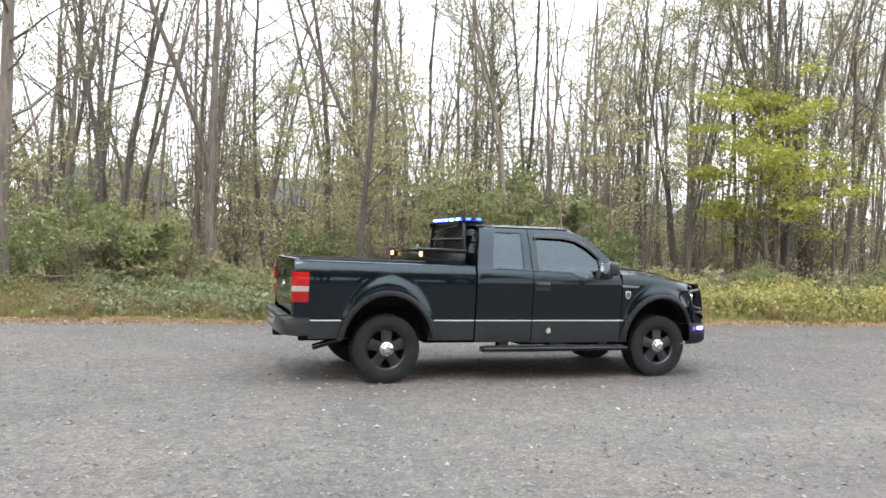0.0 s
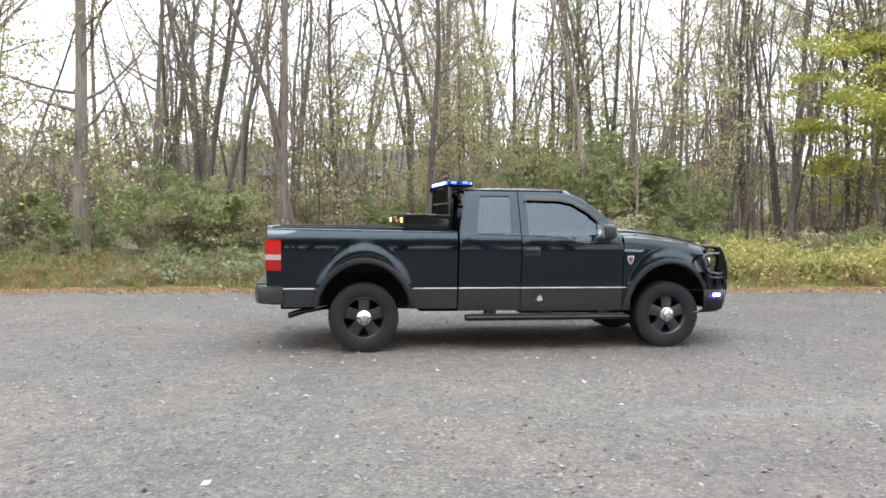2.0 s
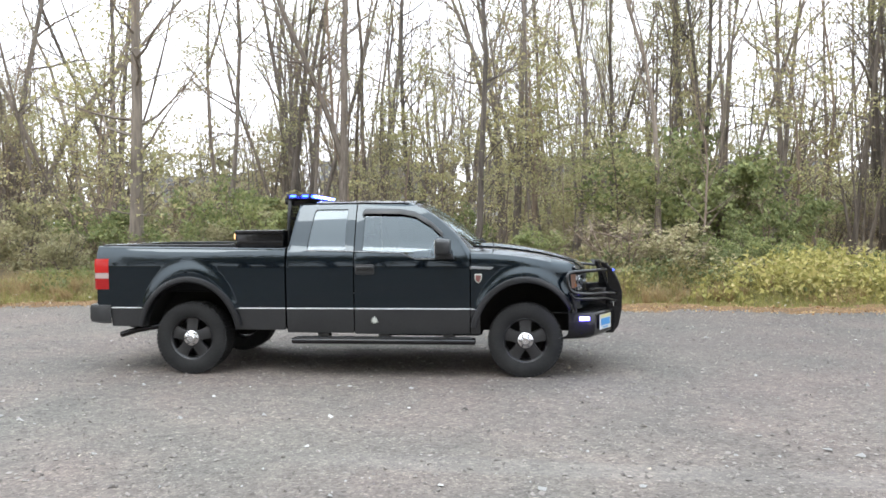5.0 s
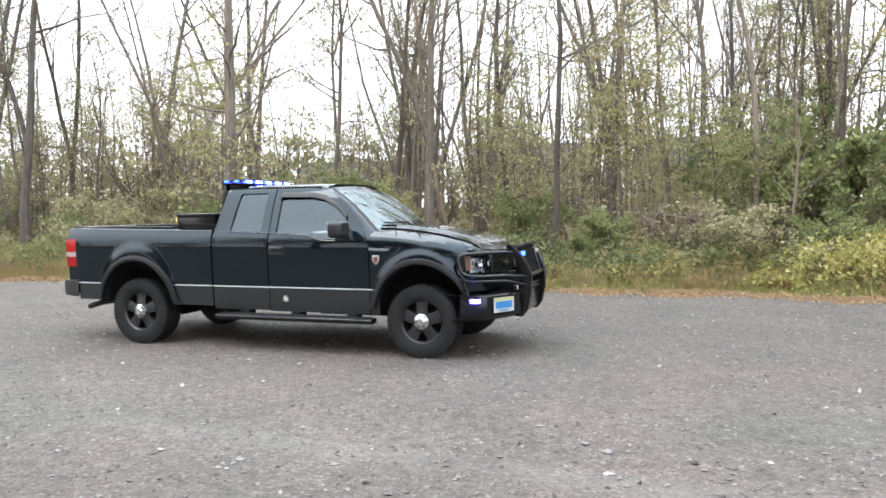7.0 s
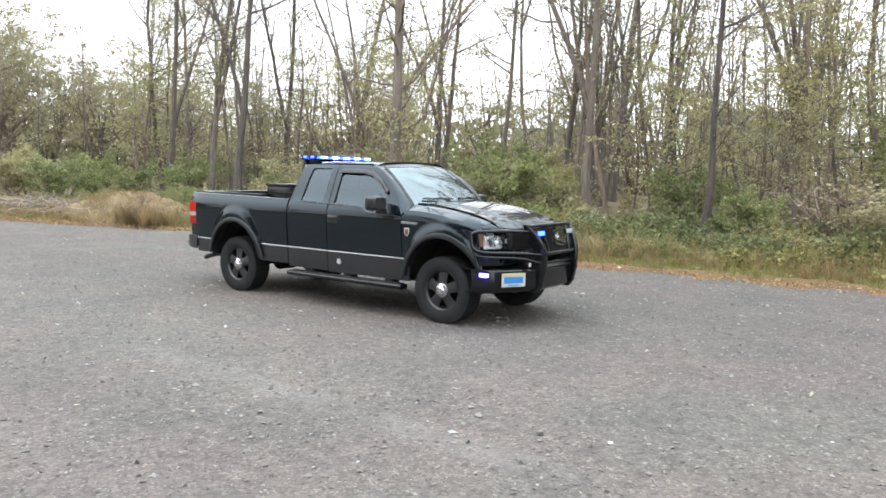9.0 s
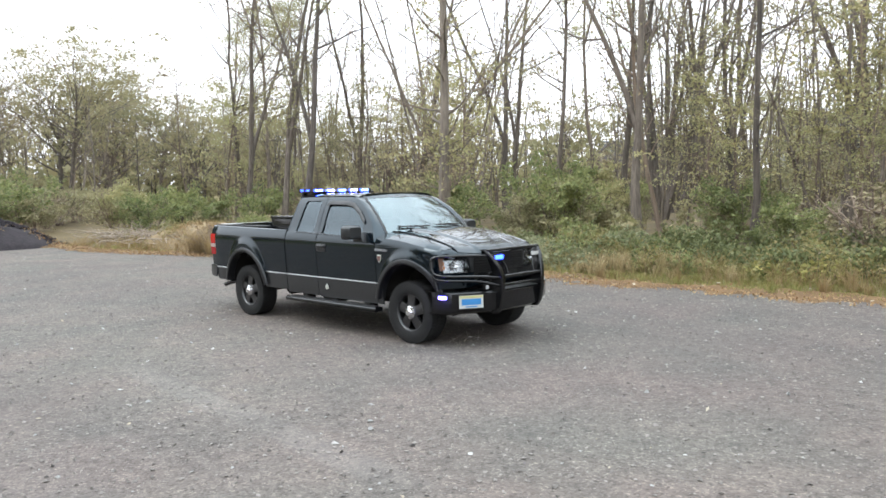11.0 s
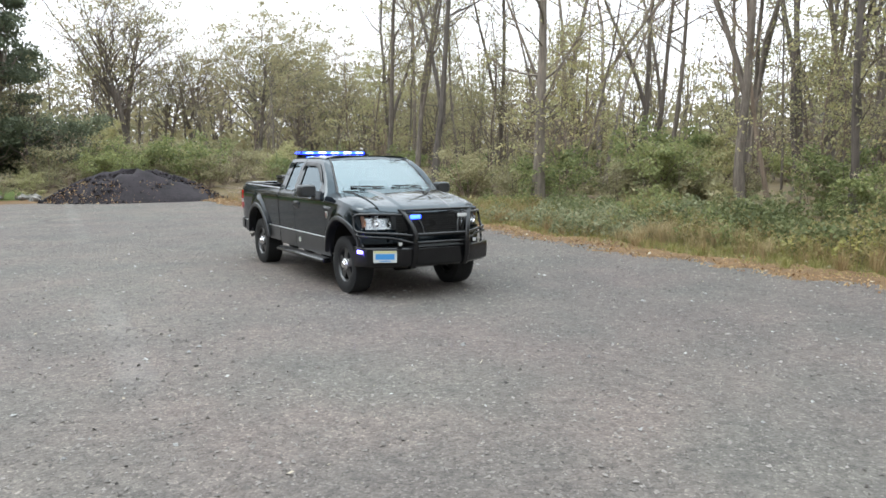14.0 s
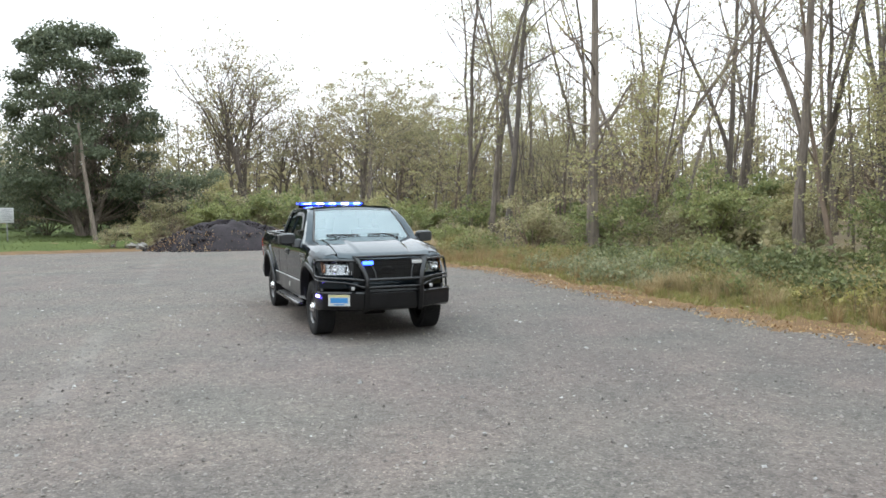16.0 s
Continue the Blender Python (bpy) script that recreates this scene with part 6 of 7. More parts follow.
# ---- on the truck: toolbox, rack and light bar ----
box = tagged(new("toolbox"), "black steel toolbox across the truck bed with amber lamps", "toolbox")
part("box_body", block(0.47, 1.00, -0.80, 0.80, 1.36, 1.545, 0.012), STEEL, box)
part("box_lid", block(0.455, 1.01, -0.82, 0.82, 1.545, 1.588, 0.012), STEEL, box)
for y in (-0.74, 0.60):
    lamp = part("amber_lamp", block(0.432, 0.456, y - 0.045, y + 0.045, 1.485, 1.545, 0.012), AMBER_ON, box, "lit amber lamp")
    part("lamp_base", block(0.452, 0.470, y - 0.055, y + 0.055, 1.475, 1.555, 0.004), PLASTIC, lamp)
box.location = (0, 0, 0)

rack = tagged(new("headache_rack"), "black steel rack behind the cab window", "rack")
for s in (-1, 1):
    put("rack_post", tubes([bend([(1.03, s * 0.70, 1.40), (1.03, s * 0.66, 1.70), (1.03, s * 0.60, 1.93)], 0.08)], 0.024), STEEL, rack)
    part("bar_bracket", slab([(0.96, 1.88), (1.06, 1.86), (1.32, 1.925), (1.32, 1.945), (0.96, 1.945)], "y", min(s * 0.54, s * 0.58), max(s * 0.54, s * 0.58), 0.004), STEEL, rack)
for z in (1.50, 1.72, 1.92):
    put("rack_bar", tubes([[(1.03, -0.68 + (z - 1.4) * 0.14, z), (1.03, 0.68 - (z - 1.4) * 0.14, z)]], 0.018), STEEL, rack)
g = Geo()
for y in linear(-0.60, 0.60, 36):
    tube(g, [(1.03, y, 1.42), (1.03, y * 0.96, 1.92)], 0.004, 4, False)
for z in linear(1.44, 1.90, 14):
    tube(g, [(1.03, -0.62, z), (1.03, 0.62, z)], 0.004, 4, False)
put("rack_mesh", g, STEEL, rack, "black mesh screen")

bar = tagged(new("light_bar"), "long roof light bar lit blue and white", "light bar")
part("bar_base", block(0.98, 1.30, -0.655, 0.555, 1.936, 1.948, 0.005), STEEL, bar)
part("bar_top", block(0.99, 1.29, -0.65, 0.55, 1.984, 1.990, 0.003), STEEL, bar)
for i in range(5):
    y = -0.505 + 0.228 * i
    for x0, x1, name in ((1.262, 1.296, "front_module"), (0.984, 1.014, "rear_module")):
        lamp = part(name, block(x0, x1, y - 0.074, y + 0.074, 1.950, 1.983, 0.012), BLUE_ON, bar, "lit blue lamp module")
        core = (x1 - 0.004, x1 + 0.003) if x1 > 1.2 else (x0 - 0.003, x0 + 0.004)
        for k in (-0.036, 0.036):
            part("lens", block(core[0], core[1], y + k - 0.026, y + k + 0.026, 1.955, 1.979, 0.003), WHITE_ON if i in (1, 3) else BLUEWHITE_ON, lamp, "bright white-blue lens")
for y in (-0.6365, 0.5365):
    cap = part("end_cap", block(1.00, 1.28, y - 0.016, y + 0.016, 1.950, 1.983, 0.008), PLASTIC, bar, "dark end cap")
    for x in (1.075, 1.215):
        part("lens", block(x - 0.034, x + 0.034, y - 0.019, y + 0.019, 1.956, 1.979, 0.004), BLUE_ON, cap, "small lit blue lens")


# ---- heaps, sign, houses ----
def heap(name, cx, cy, rx, ry, h, material, seed, label, category, n=46, rough=0.10):
    g = Geo()
    rng = np.random.default_rng(seed)
    ph = rng.uniform(0, 6.28, 8)
    rows = 20
    vs = []
    for i in range(rows + 1):
        t = i / rows
        for j in range(n):
            a = 2 * math.pi * j / n
            k = 1 + rough * (math.sin(2 * a + ph[0]) + 0.6 * math.sin(3 * a + ph[1]) + 0.4 * math.sin(5 * a + ph[2]) + 0.3 * math.sin(9 * a + ph[3]))
            x, y = cx + rx * t * k * math.cos(a), cy + ry * t * k * math.sin(a)
            prof = (1 - t ** 2.3) ** 1.05
            z = float(h * prof * (1 + 0.10 * math.sin(3 * a + 4 * t + ph[4]) + 0.06 * math.sin(7 * a - 9 * t + ph[5]))) + rng.normal() * 0.022 * (1 - t ** 4)
            ground = min(float(height(x, y)), 0.4) if t == 1 else 0.0
            vs.append((x, y, max(z, ground * t) - (0.06 if i == rows else 0)))
    g.add(vs, [(i * n + j, i * n + (j + 1) % n, (i + 1) * n + (j + 1) % n, (i + 1) * n + j) for i in range(rows) for j in range(n)])
    return tagged(put(name, g, material, angle=0), label, category)


heap("asphalt_mound", -23.2, 0.75, 2.7, 3.8, 1.22, ASPHALT_PILE, 3, "low dark heap of asphalt millings at the lot's end", "heap")
clods = Geo()
crng = np.random.default_rng(12)
for _ in range(1500):
    a, t = crng.uniform(0, 6.28), math.sqrt(crng.random()) * 1.08
    r = 0.025 + 0.11 * crng.random() ** 4
    z = 1.22 * (1 - min(1, t) ** 2.3) ** 1.05
    c = np.array((-23.2 + 2.7 * t * math.cos(a), 0.75 + 3.8 * t * math.sin(a), z + r * 0.2))
    oct_ = np.array([(1, 0, 0), (0, 1, 0), (-1, 0, 0), (0, -1, 0), (0, 0, 1), (0, 0, -1)]) * r * crng.uniform(0.6, 1.2, (6, 1)) + crng.normal(size=(6, 3)) * r * 0.2
    clods.add(c + oct_, [(0, 1, 4), (1, 2, 4), (2, 3, 4), (3, 0, 4), (1, 0, 5), (2, 1, 5), (3, 2, 5), (0, 3, 5)])
tagged(put("asphalt_clods", clods, ASPHALT_PILE, smooth=False), "dark lumps of broken asphalt on the heap", "rubble", kind="stuff")
hl = Geo()
ha, ht = crng.uniform(-1.5, 1.3, 900), 0.55 + 0.5 * crng.random(900) ** 0.6
leaves(hl, np.stack([-23.2 + 2.7 * ht * np.cos(ha), 0.75 + 3.8 * ht * np.sin(ha), 1.22 * np.clip(1 - np.minimum(ht, 1) ** 2.3, 0, 1) + 0.05], 1), 0.075, crng, 2.0)
tagged(put("heap_leaves", hl, LEAF_FALLEN, smooth=False), "dry orange leaves caught on the dark heap", "leaves", kind="stuff")
heap("soil_mound", -14.9, 6.7, 3.3, 1.9, 0.82, DRY_SOIL, 4, "low mound of soil covered in dry brown grass", "mound")
heap("rubble_mound", -19.5, 6.0, 2.2, 1.2, 0.45, SOIL, 6, "low mound of soil and pale rubble beside the woods", "mound")

sign = tagged(new("notice_sign"), "white notice board with small dark print on a thin post", "sign")
part("post", block(-0.03, 0.03, -0.03, 0.03, -0.3, 1.60, 0.006), POST, sign)
board = part("board", block(0.031, 0.045, -0.32, 0.32, 0.98, 1.75, 0.004), SIGN_W, sign)
for i in range(6):
    z = 1.66 - 0.105 * i
    w = (0.22, 0.26, 0.18, 0.25, 0.24, 0.15)[i]
    part("print_bar", block(0.0455, 0.0475, -w, w, z - 0.03, z, 0.0), SIGN_K, board, "grey bar of small print")
sign.matrix_world = pose(-29.6, -9.7, float(height(-29.6, -9.7)) + 0.05, 0, 0, 12)


def house(x, y, w, d, h, rise, turn):
    base = tagged(new("house"), "pale sided house with grey shingle roof behind the trees", "house", "houses behind the woods")
    part("wall", slab([(-w / 2, 0), (w / 2, 0), (w / 2, h), (-w / 2, h)], "y", -d / 2, d / 2, 0.02), SIDING, base)
    rows = []
    for t in (-1, -0.5, 0, 0.5, 1):
        rows.append([(px, t * (d / 2 + 0.4), h + rise * (1 - abs(t)) - 0.1) for px in linear(-w / 2 - 0.4, w / 2 + 0.4, 6)])
    part("roof", skin(rows, 0.18), ROOFING, base, "grey shingle roof")
    for s in (-1, 1):
        part("gable", slab([(-d / 2, h), (d / 2, h), (0, h + rise - 0.2)], "x", s * w / 2 - 0.1, s * w / 2 + 0.1, 0.0), SIDING, base)
    for zz in (1.0, 3.8):
        for i in range(4):
            xx = -w / 2 + w * (i + 0.5) / 4
            win = part("window", block(xx - 0.5, xx + 0.5, -d / 2 - 0.05, -d / 2 + 0.02, zz, zz + 1.35, 0.02), SIGN_W, base)
            part("pane", block(xx - 0.42, xx + 0.42, -d / 2 - 0.06, -d / 2 - 0.04, zz + 0.08, zz + 1.27, 0.0), DARK_GLASS, win)
    base.matrix_world = pose(x, y, float(height(x, y)) - 0.9, 0, 0, turn)
    return base


for x, y, w, turn, h in ((-9.5, 66, 10, 14, 5.4), (7.5, 66, 11, -8, 5.5), (-28.5, 68, 12, 24, 4.2), (28, 69, 12, -16, 5.4), (46, 68, 12, 10, 5.2), (63, 70, 14, 5, 5.4)):
    house(x, y, w, 9, h, 3.0, turn)

g = Geo()
tube(g, wander(np.random.default_rng(77), (-29.0, -5.5, 0.0), (0, -0.13, 1), 6.5, 8, 0.012), np.linspace(0.13, 0.06, 9), 8)
tagged(put("dead_trunk", g, BARK), "pale grey dead trunk leaning before the dark tree", "tree trunk")
g = Geo()
rrng = np.random.default_rng(78)
STONES_W = leafy("broken_concrete", [(0.0, (0.10, 0.093, 0.083)), (0.6, (0.17, 0.16, 0.143)), (1.0, (0.27, 0.255, 0.233))], 0.0, 0.9)
for _ in range(26):
    c, r = np.array((rrng.normal() * 0.5 - 24.4, rrng.normal() * 0.5 - 3.7, 0.05 + 0.2 * rrng.random())), rrng.uniform(0.06, 0.2)
    o = np.array([(1, 0, 0), (0, 1, 0), (-1, 0, 0), (0, -1, 0), (0, 0, 1), (0, 0, -1)]) * r * rrng.uniform(0.6, 1.2, (6, 1)) + rrng.normal(size=(6, 3)) * r * 0.2
    g.add(c + o, [(0, 1, 4), (1, 2, 4), (2, 3, 4), (3, 0, 4), (1, 0, 5), (2, 1, 5), (3, 2, 5), (0, 3, 5)])
tagged(put("broken_concrete", g, STONES_W, smooth=False), "pale lumps of broken concrete beside the dark heap", "rubble", kind="stuff")
g = Geo()
for _ in range(260):
    c = np.array((rrng.normal() * 1.5 - 18.2, rrng.normal() * 0.6 + 5.6, 0.22 + 0.35 * rrng.random()))
    tube(g, wander(rrng, c, (rrng.normal(), rrng.normal(), 0.05), rrng.uniform(0.4, 1.1), 3, 0.2), [0.018, 0.014, 0.01, 0.005], 4, False)
tagged(put("brush_pile", g, BARK_PALE), "low pile of grey cut branches beside the heap", "brush", kind="stuff")


def fallen_branch(points, r, seed, label):
    g, rng = Geo(), np.random.default_rng(seed)
    pts = np.array(bend(points, 0.35, 6))
    tube(g, pts, np.linspace(r, r * 0.3, len(pts)), 6)
    limb = tagged(put("fallen_branch", g, TWIG), label, "branch", "fallen branches")
    for i in range(2, len(pts) - 1):
        for _ in range(2):
            tw = wander(rng, pts[i], rng.normal(size=3) * (1, 1, 0.6), rng.uniform(0.3, 0.9), 3, 0.25)
            put("twig", tube(Geo(), tw, [r * 0.3, r * 0.2, r * 0.12, 0.002], 4, False), TWIG, limb)
    return limb


fallen_branch([(-7.9, 10.7, 0.10), (-7.2, 10.75, 0.50), (-6.4, 10.75, 0.64), (-3.9, 10.8, 0.68)], 0.065, 83, "broken dark brown log lying over the weeds")
fallen_branch([(8.6, 9.6, 0.15), (7.6, 9.7, 0.7), (6.6, 9.8, 1.25), (5.6, 10.2, 1.5)], 0.06, 84, "dark fallen branch on a heap of brush")

# ---- far woods, which close the view ----
frng = np.random.default_rng(8)


def far_woods(name, n, place, label):
    """Thin stems and clumps of leaves of woods too far to count."""
    stems, foliage = Geo(), Geo()
    for i in range(n):
        x, y, h = place(i)
        z = float(height(x, y))
        line = wander(frng, (x, y, z - 0.2), (frng.normal() * 0.06, frng.normal() * 0.06, 1), h, 4, 0.05)
        tube(stems, line, np.linspace(0.11, 0.02, 5) * frng.uniform(0.6, 1.3), 4, False)
        m = 40
        c = np.stack([x + frng.normal(size=m) * 1.5, y + frng.normal(size=m) * 1.5, z + h * frng.random(m) ** 2.0 * 0.55 + 0.3], 1)
        leaves(foliage, c, 0.8, frng, three=True)
    a = tagged(put(name + "_stems", stems, BARK), label + ", stems", "woods", kind="stuff")
    b = tagged(put(name + "_foliage", foliage, LEAF_O, smooth=False), label + ", foliage", "woods", kind="stuff")
    return a, b


far_woods("north_far_woods", 260, lambda i: (frng.uniform(-70, 70), 44 + 14 * frng.random(), frng.uniform(5, 13)), "far brownish woods behind the trees")
far_woods("west_far_woods", 430, lambda i: (-58 - 30 * frng.random(), frng.uniform(-50, 60), frng.uniform(6, 12)), "far olive woods beyond the lawn")


def slender_stems(name, n, x0, x1, y0, y1, label):
    """Many thin crooked stems with short rising limbs, too many to count."""
    g = Geo()
    for _ in range(n):
        x, y = frng.uniform(x0, x1), frng.uniform(y0, y1)
        if wooded(x, y) < 6.5 or glade(x, y):
            continue
        h = frng.uniform(7, 14)
        r = frng.uniform(0.03, 0.085)
        line = wander(frng, (x, y, float(height(x, y)) - 0.15), (frng.normal() * 0.07, frng.normal() * 0.07, 1), h, 7, 0.06, 0.01)
        tube(g, line, np.linspace(r, 0.012, 8), 5, False)
        for k in range(7):
            j = frng.integers(2, 7)
            a = frng.uniform(0, 6.28)
            L = frng.uniform(0.7, 2.0)
            limb = wander(frng, line[j], (math.cos(a), math.sin(a), frng.uniform(0.4, 1.6)), L, 3, 0.2, 0.05)
            tube(g, limb, [r * 0.35, r * 0.25, r * 0.16, 0.004], 3, False)
            tube(g, wander(frng, limb[1], limb[2] - limb[1] + frng.normal(size=3) * 0.3, L * 0.5, 2, 0.25), [r * 0.2, r * 0.13, 0.003], 3, False)
    return tagged(put(name, g, BARK), label, "woods", kind="stuff")


slender_stems("slender_stems", 340, -32, 44, 15, 46, "many thin bare stems between the larger trees")


# ---- grass, weeds, fallen leaves, loose stones ----
def blades(name, pts, hmin, hmax, wid, material, label, category, seed):
    rng = np.random.default_rng(seed)
    pts = np.asarray(pts, float)
    n = len(pts)
    a = rng.uniform(0, 6.28, n)
    h = rng.uniform(hmin, hmax, n)
    lean = rng.normal(size=(n, 2)) * 0.38 * h[:, None]
    side = np.stack([np.cos(a), np.sin(a), 0 * a], 1) * (wid * rng.uniform(0.6, 1.3, n))[:, None]
    mid = pts + np.stack([lean[:, 0] * 0.35, lean[:, 1] * 0.35, h * 0.6], 1)
    tip = pts + np.stack([lean[:, 0], lean[:, 1], h], 1)
    quad = np.stack([pts - side, pts + side, mid + side * 0.6, mid - side * 0.6, tip], 1)
    idx = np.arange(n)[:, None] * 5
    g = Geo()
    g.add(quad.reshape(-1, 3), list((idx + np.array([0, 1, 2, 3])).tolist()) + list((idx + np.array([3, 2, 4])).tolist()))
    return tagged(put(name, g, material, smooth=False), label, category, kind="stuff")


def strew(n, x0, x1, d0, d1, rng, power=1.0, clumps=0):
    """Places north of the gravel's edge, d0 to d1 off it, in clumps or evenly."""
    x = rng.uniform(x0, x1, n)
    d = d0 + (d1 - d0) * rng.random(n) ** power
    if clumps:
        k = rng.integers(0, clumps, n)
        x = rng.uniform(x0, x1, clumps)[k] + rng.normal(size=n) * 0.38
        d = (d0 + (d1 - d0) * rng.random(clumps))[k] + rng.normal(size=n) * 0.25
    y = edge(x) + d
    return np.stack([x, y, height(x, y) + 0.02], 1)


srng = np.random.default_rng(9)
blades("verge_grass", np.concatenate([strew(34000, -21, 27, 0.5, 2.2, srng, 0.8), strew(8000, -12, 12, 0.5, 2.0, srng)]), 0.03, 0.12, 0.007, BLADE, "short green and straw-coloured verge grass", "grass", 1)
blades("tall_grass", strew(9000, -21, 27, 1.4, 4.4, srng, clumps=170), 0.15, 0.42, 0.006, BLADE, "tall unmown grass before the bushes", "grass", 2)
blades("dry_grass", np.concatenate([strew(1800, -21, 3, 0.3, 2.4, srng), strew(4000, -21, -8, 0.5, 4.0, srng), strew(9000, -20, 27, 1.3, 3.2, srng, clumps=70)]), 0.12, 0.55, 0.005, BLADE_DRY, "dry tan grass along the gravel edge", "grass", 3)


def tufts(name, places, n, hmin, hmax, wid, material, label, seed):
    """Tufts of grass: blades that fan out from one root."""
    rng = np.random.default_rng(seed)
    g = Geo()
    for x, y, z in places:
        k = int(n * rng.uniform(0.5, 1.3))
        a, h = rng.uniform(0, 6.28, k), rng.uniform(hmin, hmax) * rng.uniform(0.6, 1.1, k)
        out = np.stack([np.cos(a), np.sin(a), 0 * a], 1)
        fan = rng.uniform(0.1, 0.75, k)
        root = np.array([x, y, z - 0.02]) + out * (0.09 * rng.random(k))[:, None]
        side = np.stack([-np.sin(a), np.cos(a), 0 * a], 1) * (wid * rng.uniform(0.6, 1.3, k))[:, None]
        mid = root + out * (h * fan * 0.45)[:, None] + np.stack([0 * a, 0 * a, h * 0.62], 1)
        tip = root + out * (h * fan * 1.1)[:, None] + np.stack([0 * a, 0 * a, h * (1 - 0.35 * fan)], 1)
        idx = np.arange(k)[:, None] * 5
        g.add(np.stack([root - side, root + side, mid + side * 0.6, mid - side * 0.6, tip], 1).reshape(-1, 3), (idx + np.array([0, 1, 2, 3])).tolist() + (idx + np.array([3, 2, 4])).tolist())
    return tagged(put(name, g, material, smooth=False), label, "grass", kind="stuff")


trng = np.random.default_rng(91)
tufts("dry_tufts", strew(190, -20, 26, 0.9, 3.0, trng), 70, 0.22, 0.50, 0.006, BLADE_DRY, "tufts of tall straw-coloured grass on the verge", 92)
px, py = trng.uniform(0.9, 4.6, 64), trng.normal(size=64) * 0.5 + 7.6
tufts("straw_grass", np.stack([px, py, height(px, py) + 0.02], 1), 60, 0.25, 0.62, 0.007, BLADE_STRAW, "patch of tall straw-coloured grass before the brambles", 95)
tufts("green_tufts", strew(260, -20, 26, 0.5, 2.6, trng), 60, 0.10, 0.30, 0.007, BLADE, "tufts of green grass on the verge", 93)
tufts("mound_tufts", [(-11.8 + 0.55 * trng.normal(), 5.2 + 0.3 * trng.normal(), 0.10) for _ in range(26)], 90, 0.4, 0.85, 0.006, BLADE_DRY, "dry brown grass tufts beside the soil mound", 94)
mx, my = srng.normal(size=3800) * 1.4 - 14.9, srng.normal(size=3800) * 0.8 + 6.5
mz = 0.82 * np.clip(1 - (((mx + 14.9) / 3.2) ** 2 + ((my - 6.7) / 1.9) ** 2) ** 1.15, 0, 1) ** 1.05
ml = Geo()
leaves(ml, np.stack([mx, my, np.maximum(mz, 0.0) + 0.03], 1)[:2600], 0.06, srng, 5.0)
tagged(put("mound_leaves", ml, LEAF_FALLEN, smooth=False), "brown fallen leaves on the soil mound", "leaves", kind="stuff")
blades("mound_grass", np.stack([mx, my, np.maximum(mz, 0.0)], 1)[1500:], 0.08, 0.28, 0.006, BLADE_DRY, "dry brown grass on the soil mound", "grass", 4)
lx, ly = srng.uniform(-46, WEST - 1.3, 9000), srng.uniform(-24, -5.8, 9000)
blades("lawn_grass", np.stack([lx, ly, height(lx, ly) + 0.02], 1), 0.05, 0.12, 0.012, BLADE_LAWN, "short green lawn grass", "grass", 5)


def trodden(x, y):
    """The low ground round the foot of the pale tree."""
    return -10.5 < x < -4.4 and y < 11.2


def weeds(name, n, x0, x1, d0, d1, tall, material, label, seed, size=0.075, per=34):
    """Leafy stems: a thin stalk with leaves up its length, branching at the top."""
    rng = np.random.default_rng(seed)
    stalks, foliage = Geo(), Geo()
    for x, y, z in strew(n, x0, x1, d0, d1, rng, clumps=n // 7):
        h = tall * (0.55 if trodden(x, y) else 1) * rng.uniform(0.5, 1.1) * (0.72 + 0.42 * math.sin(1.7 * x + 0.9 * y) * math.sin(0.63 * x + 2))
        line = wander(rng, (x, y, z - 0.05), (rng.normal() * 0.2, rng.normal() * 0.2 - 0.1, 1), h, 4, 0.12)
        tube(stalks, line, np.linspace(0.007, 0.002, 5), 3, False)
        t = rng.random(per) ** 0.7 * 3.999
        k = t.astype(int)
        c = line[k] + (line[k + 1] - line[k]) * (t - k)[:, None] + rng.normal(size=(per, 3)) * (0.05 + 0.11 * h * 0.6)
        c[:, 2] = np.maximum(c[:, 2], z + 0.02)
        leaves(foliage, c, size * 1.12, rng, 0.8, True)
    tagged(put(name + "_stalks", stalks, TWIG), label + ", stalks", "weeds", kind="stuff")
    return tagged(put(name + "_leaves", foliage, material, smooth=False), label + ", leaves", "weeds", kind="stuff")


weeds("tall_weeds", 1150, -21, 27, 1.8, 4.4, 0.8, LEAF_W, "pale green weeds and goldenrod along the woods", 41, 0.055, 44)
weeds("green_weeds", 620, -20, 27, 2.0, 5.2, 0.8, LEAF_G, "green undergrowth along the woods", 42, 0.07, 40)
weeds("woodland_undergrowth", 650, -30, 34, 5.0, 16, 1.3, LEAF_O, "olive undergrowth between the trunks", 43, 0.13, 40)


def brambles(name, n, x0, x1, d0, d1, rmin, rmax, material, label, seed, size, per):
    """Low rounded mounds of leaves, some heaped on one another."""
    rng = np.random.default_rng(seed)
    foliage = Geo()
    for x, y, z in strew(n, x0, x1, d0, d1, rng):
        r = rng.uniform(rmin, rmax) * (0.4 if trodden(x, y) else 1)
        k = int(per * r * r) + 8
        v = rng.normal(size=(k, 3))
        v /= np.linalg.norm(v, axis=1)[:, None]
        v[:, 2] = np.abs(v[:, 2])
        lump = 1 + 0.22 * np.sin(5 * v[:, 0] + x) * np.sin(4 * v[:, 1] + y) + rng.normal(size=k) * 0.07
        c = np.array([x, y, z]) + v * lump[:, None] * r * np.array([1.25, 0.9, rng.uniform(0.7, 1.15)])
        leaves(foliage, c, size * 1.12, rng, 1.2, True)
    return tagged(put(name, foliage, material, smooth=False), label, "brambles", kind="stuff")


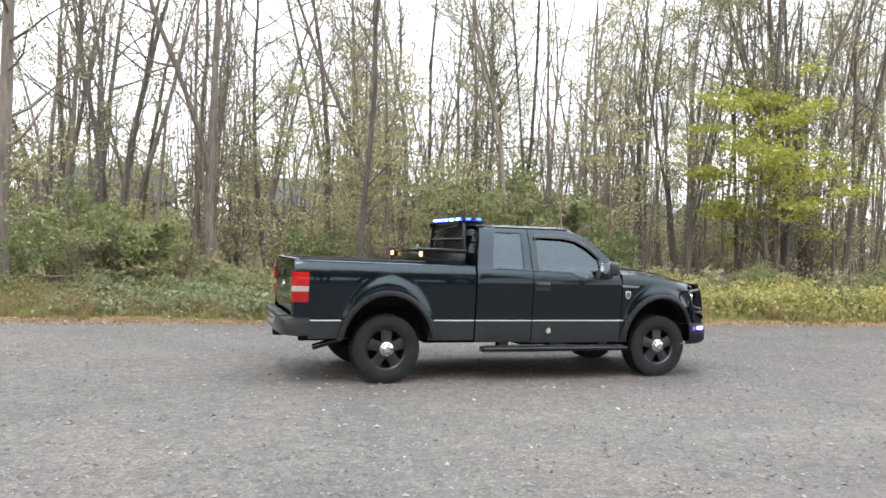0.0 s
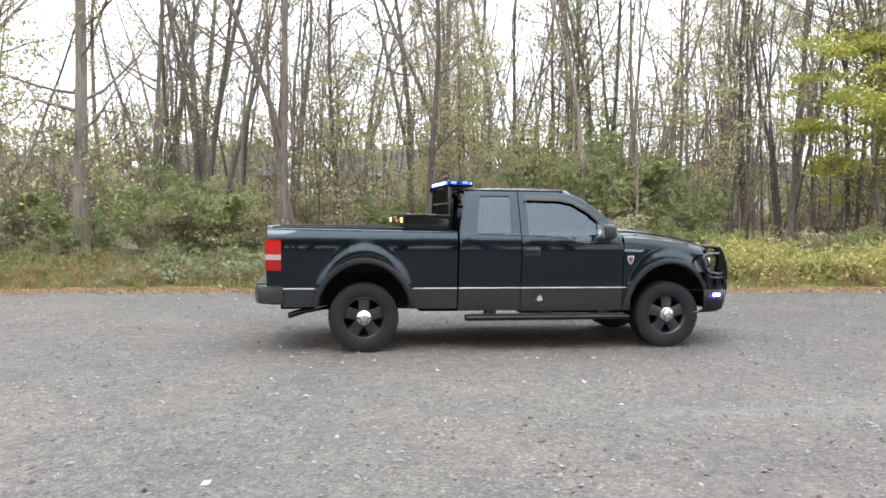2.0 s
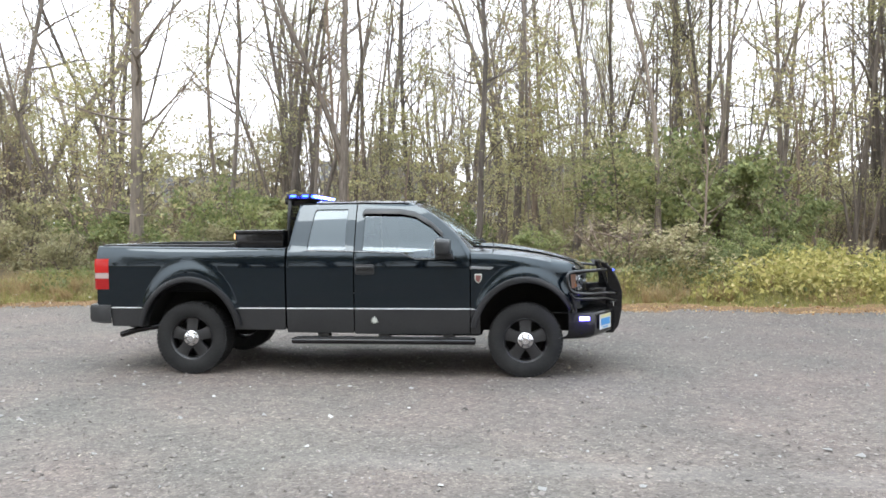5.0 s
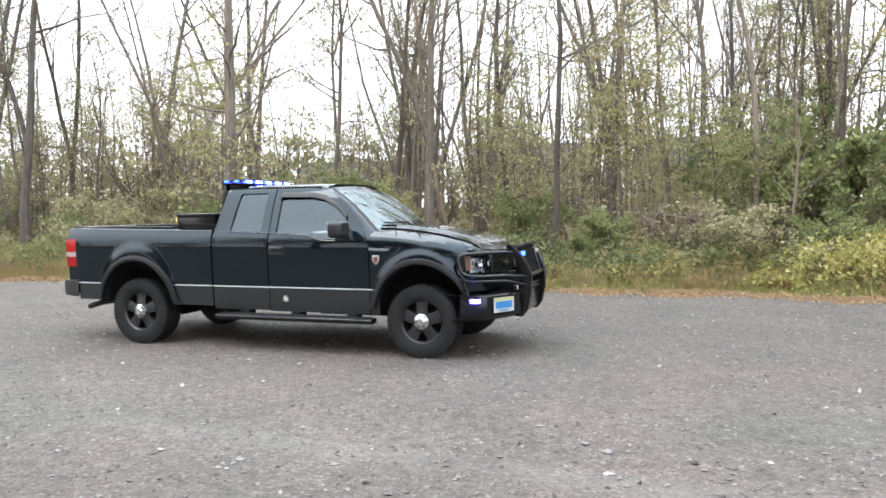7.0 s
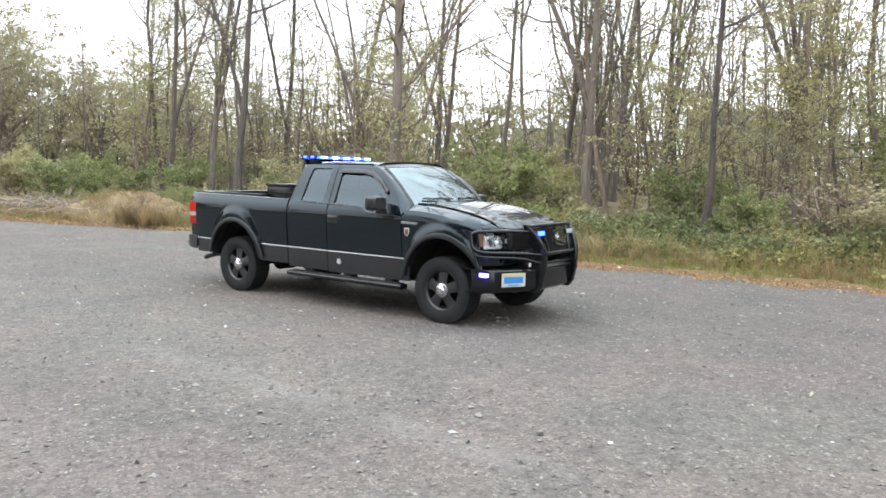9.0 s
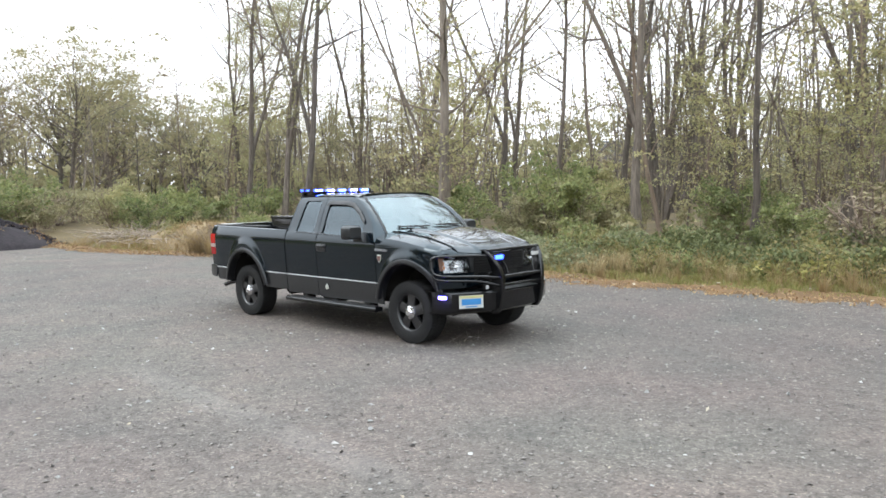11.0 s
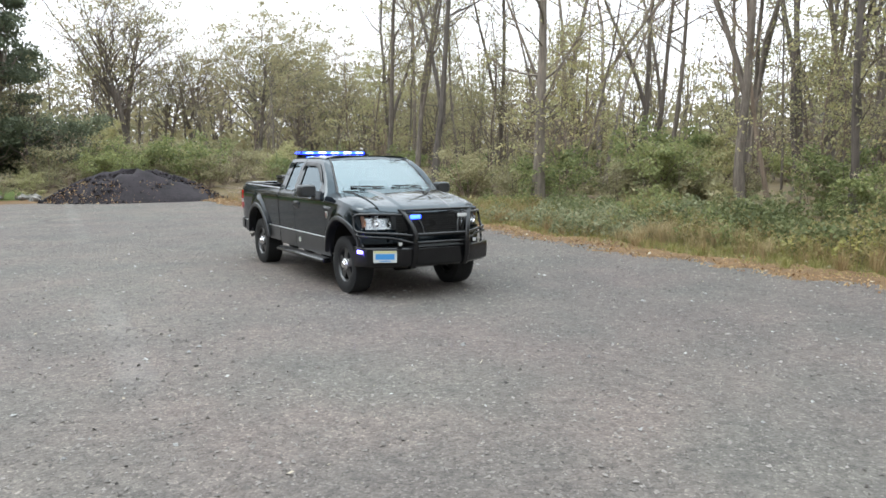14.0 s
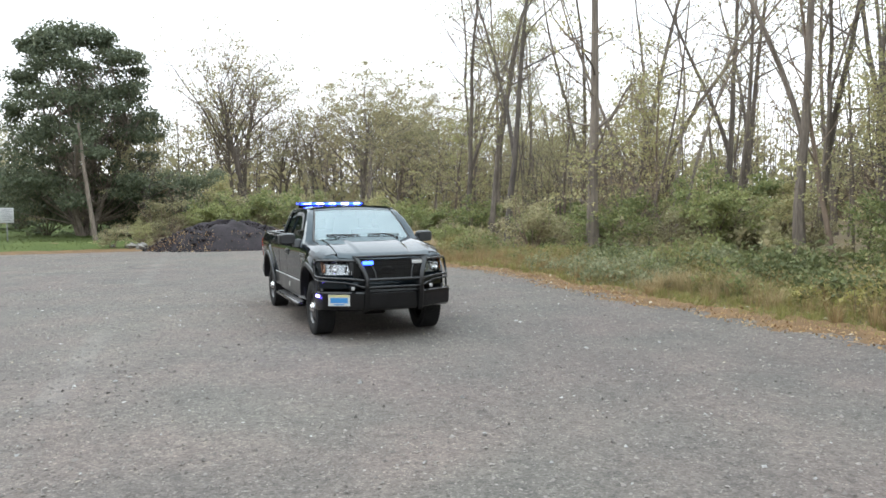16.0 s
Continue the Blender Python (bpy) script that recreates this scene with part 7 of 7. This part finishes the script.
brambles("bramble_hedge", 120, 8.2, 27, 1.7, 3.9, 0.42, 0.88, LEAF_BR, "dense yellow-green brambles before the woods", 44, 0.085, 560)
brambles("green_brambles", 80, -12, 27, 2.2, 4.8, 0.3, 0.7, LEAF_DG, "dark green brambles under the trees", 45, 0.085, 800)
brambles("low_brambles", 60, -21, 8, 1.7, 4.2, 0.2, 0.48, LEAF_W, "low pale green brambles along the woods", 46, 0.07, 900)
brambles("sage_brambles", 64, -4.5, 1.6, 1.3, 3.6, 0.25, 0.55, LEAF_SAGE, "low grey-green brambles with pale tips", 48, 0.075, 900)
brambles("edge_brambles", 22, 2.8, 7.0, 2.6, 4.6, 0.35, 0.70, LEAF_DG, "dark green brambles in the shade of the trees", 49, 0.085, 800)
brambles("yellow_brambles", 40, 3.5, 27, 1.3, 2.6, 0.15, 0.4, LEAF_BR, "yellowing brambles along the verge", 47, 0.075, 900)

litter = Geo()
pts = np.concatenate([strew(11000, WEST, 27, -0.4, 0.95, srng, 0.9), strew(2500, WEST, 27, 1.0, 4.0, srng)])
pts[:, 2] = np.maximum(pts[:, 2], 0.012) + 0.02
leaves(litter, pts, 0.052, srng, 9.0)
wx = srng.uniform(-21.5, -9.5, 9000)
wy = edge(wx) - 0.5 + 3.4 * srng.random(9000) ** 1.2
leaves(litter, np.stack([wx, wy, np.maximum(height(wx, wy), 0.0) + 0.045], 1), 0.055, srng, 9.0)
tagged(put("fallen_leaves", litter, LEAF_FALLEN, smooth=False), "orange and brown fallen leaves along the verge", "leaves", kind="stuff")
strays = Geo()
sx = srng.uniform(-20, 18, 240)
sy = srng.uniform(-10, 6, 240)
leaves(strays, np.stack([sx, sy, 0.012 + 0 * sx], 1), 0.048, srng, 6.0)
leaves(strays, strew(240, -20, 27, -0.2, 2.0, srng, 1.3) + (0, 0, 0.07), 0.08, srng, 6.0)
tagged(put("stray_leaves", strays, LEAF_PALE, smooth=False), "single pale dry leaves lying on gravel and grass", "leaves", kind="stuff")


def stones(name, n, xr, yr, r0, r1, seed, label, material):
    rng = np.random.default_rng(seed)
    x, y = rng.uniform(*xr, n), rng.uniform(*yr, n)
    keep = outside(x, y) < -0.05
    x, y = x[keep], y[keep]
    n = len(x)
    r = r0 + (r1 - r0) * rng.random(n) ** 3
    base = np.array([(1, 0, 0), (0, 1, 0), (-1, 0, 0), (0, -1, 0), (0, 0, 1), (0, 0, -0.6)], float)
    v = base[None] * r[:, None, None] * rng.uniform(0.55, 1.25, (n, 6, 1)) * np.array([1, 1, 0.55])
    v += rng.normal(size=(n, 6, 3)) * r[:, None, None] * 0.18
    a = rng.uniform(0, 6.28, n)
    c, s = np.cos(a)[:, None], np.sin(a)[:, None]
    vx, vy = v[..., 0] * c - v[..., 1] * s, v[..., 0] * s + v[..., 1] * c
    v = np.stack([vx + x[:, None], vy + y[:, None], v[..., 2] + r[:, None] * 0.18], -1)
    f = np.array([(0, 1, 4), (1, 2, 4), (2, 3, 4), (3, 0, 4)])
    g = Geo()
    g.add(v.reshape(-1, 3), (np.arange(n)[:, None, None] * 6 + f[None]).reshape(-1, 3))
    return tagged(put(name, g, material, smooth=False), label, "gravel", kind="stuff")


STONES = leafy("gravel_stones", [(0.0, (0.085, 0.076, 0.069)), (0.3, (0.125, 0.112, 0.102)), (0.65, (0.190, 0.171, 0.157)), (1.0, (0.36, 0.328, 0.300))], 0.0, 0.9)
stones("loose_gravel", 56000, (-6, 15.5), (-8.5, 6.5), 0.007, 0.026, 51, "loose grey gravel stones on the lot", STONES)
stones("scattered_stones", 1700, (-20, 18), (-9, 6.5), 0.010, 0.038, 52, "scattered larger pale stones on the lot", PALE_STONE)
DARK_STONE = leafy("dark_stones", [(0.0, (0.030, 0.027, 0.025)), (0.6, (0.055, 0.049, 0.045)), (1.0, (0.085, 0.077, 0.070))], 0.0, 0.9)
stones("dark_clods", 1500, (-20, 18), (-9, 6.5), 0.007, 0.030, 53, "dark lumps of stone and bark in the gravel", DARK_STONE)
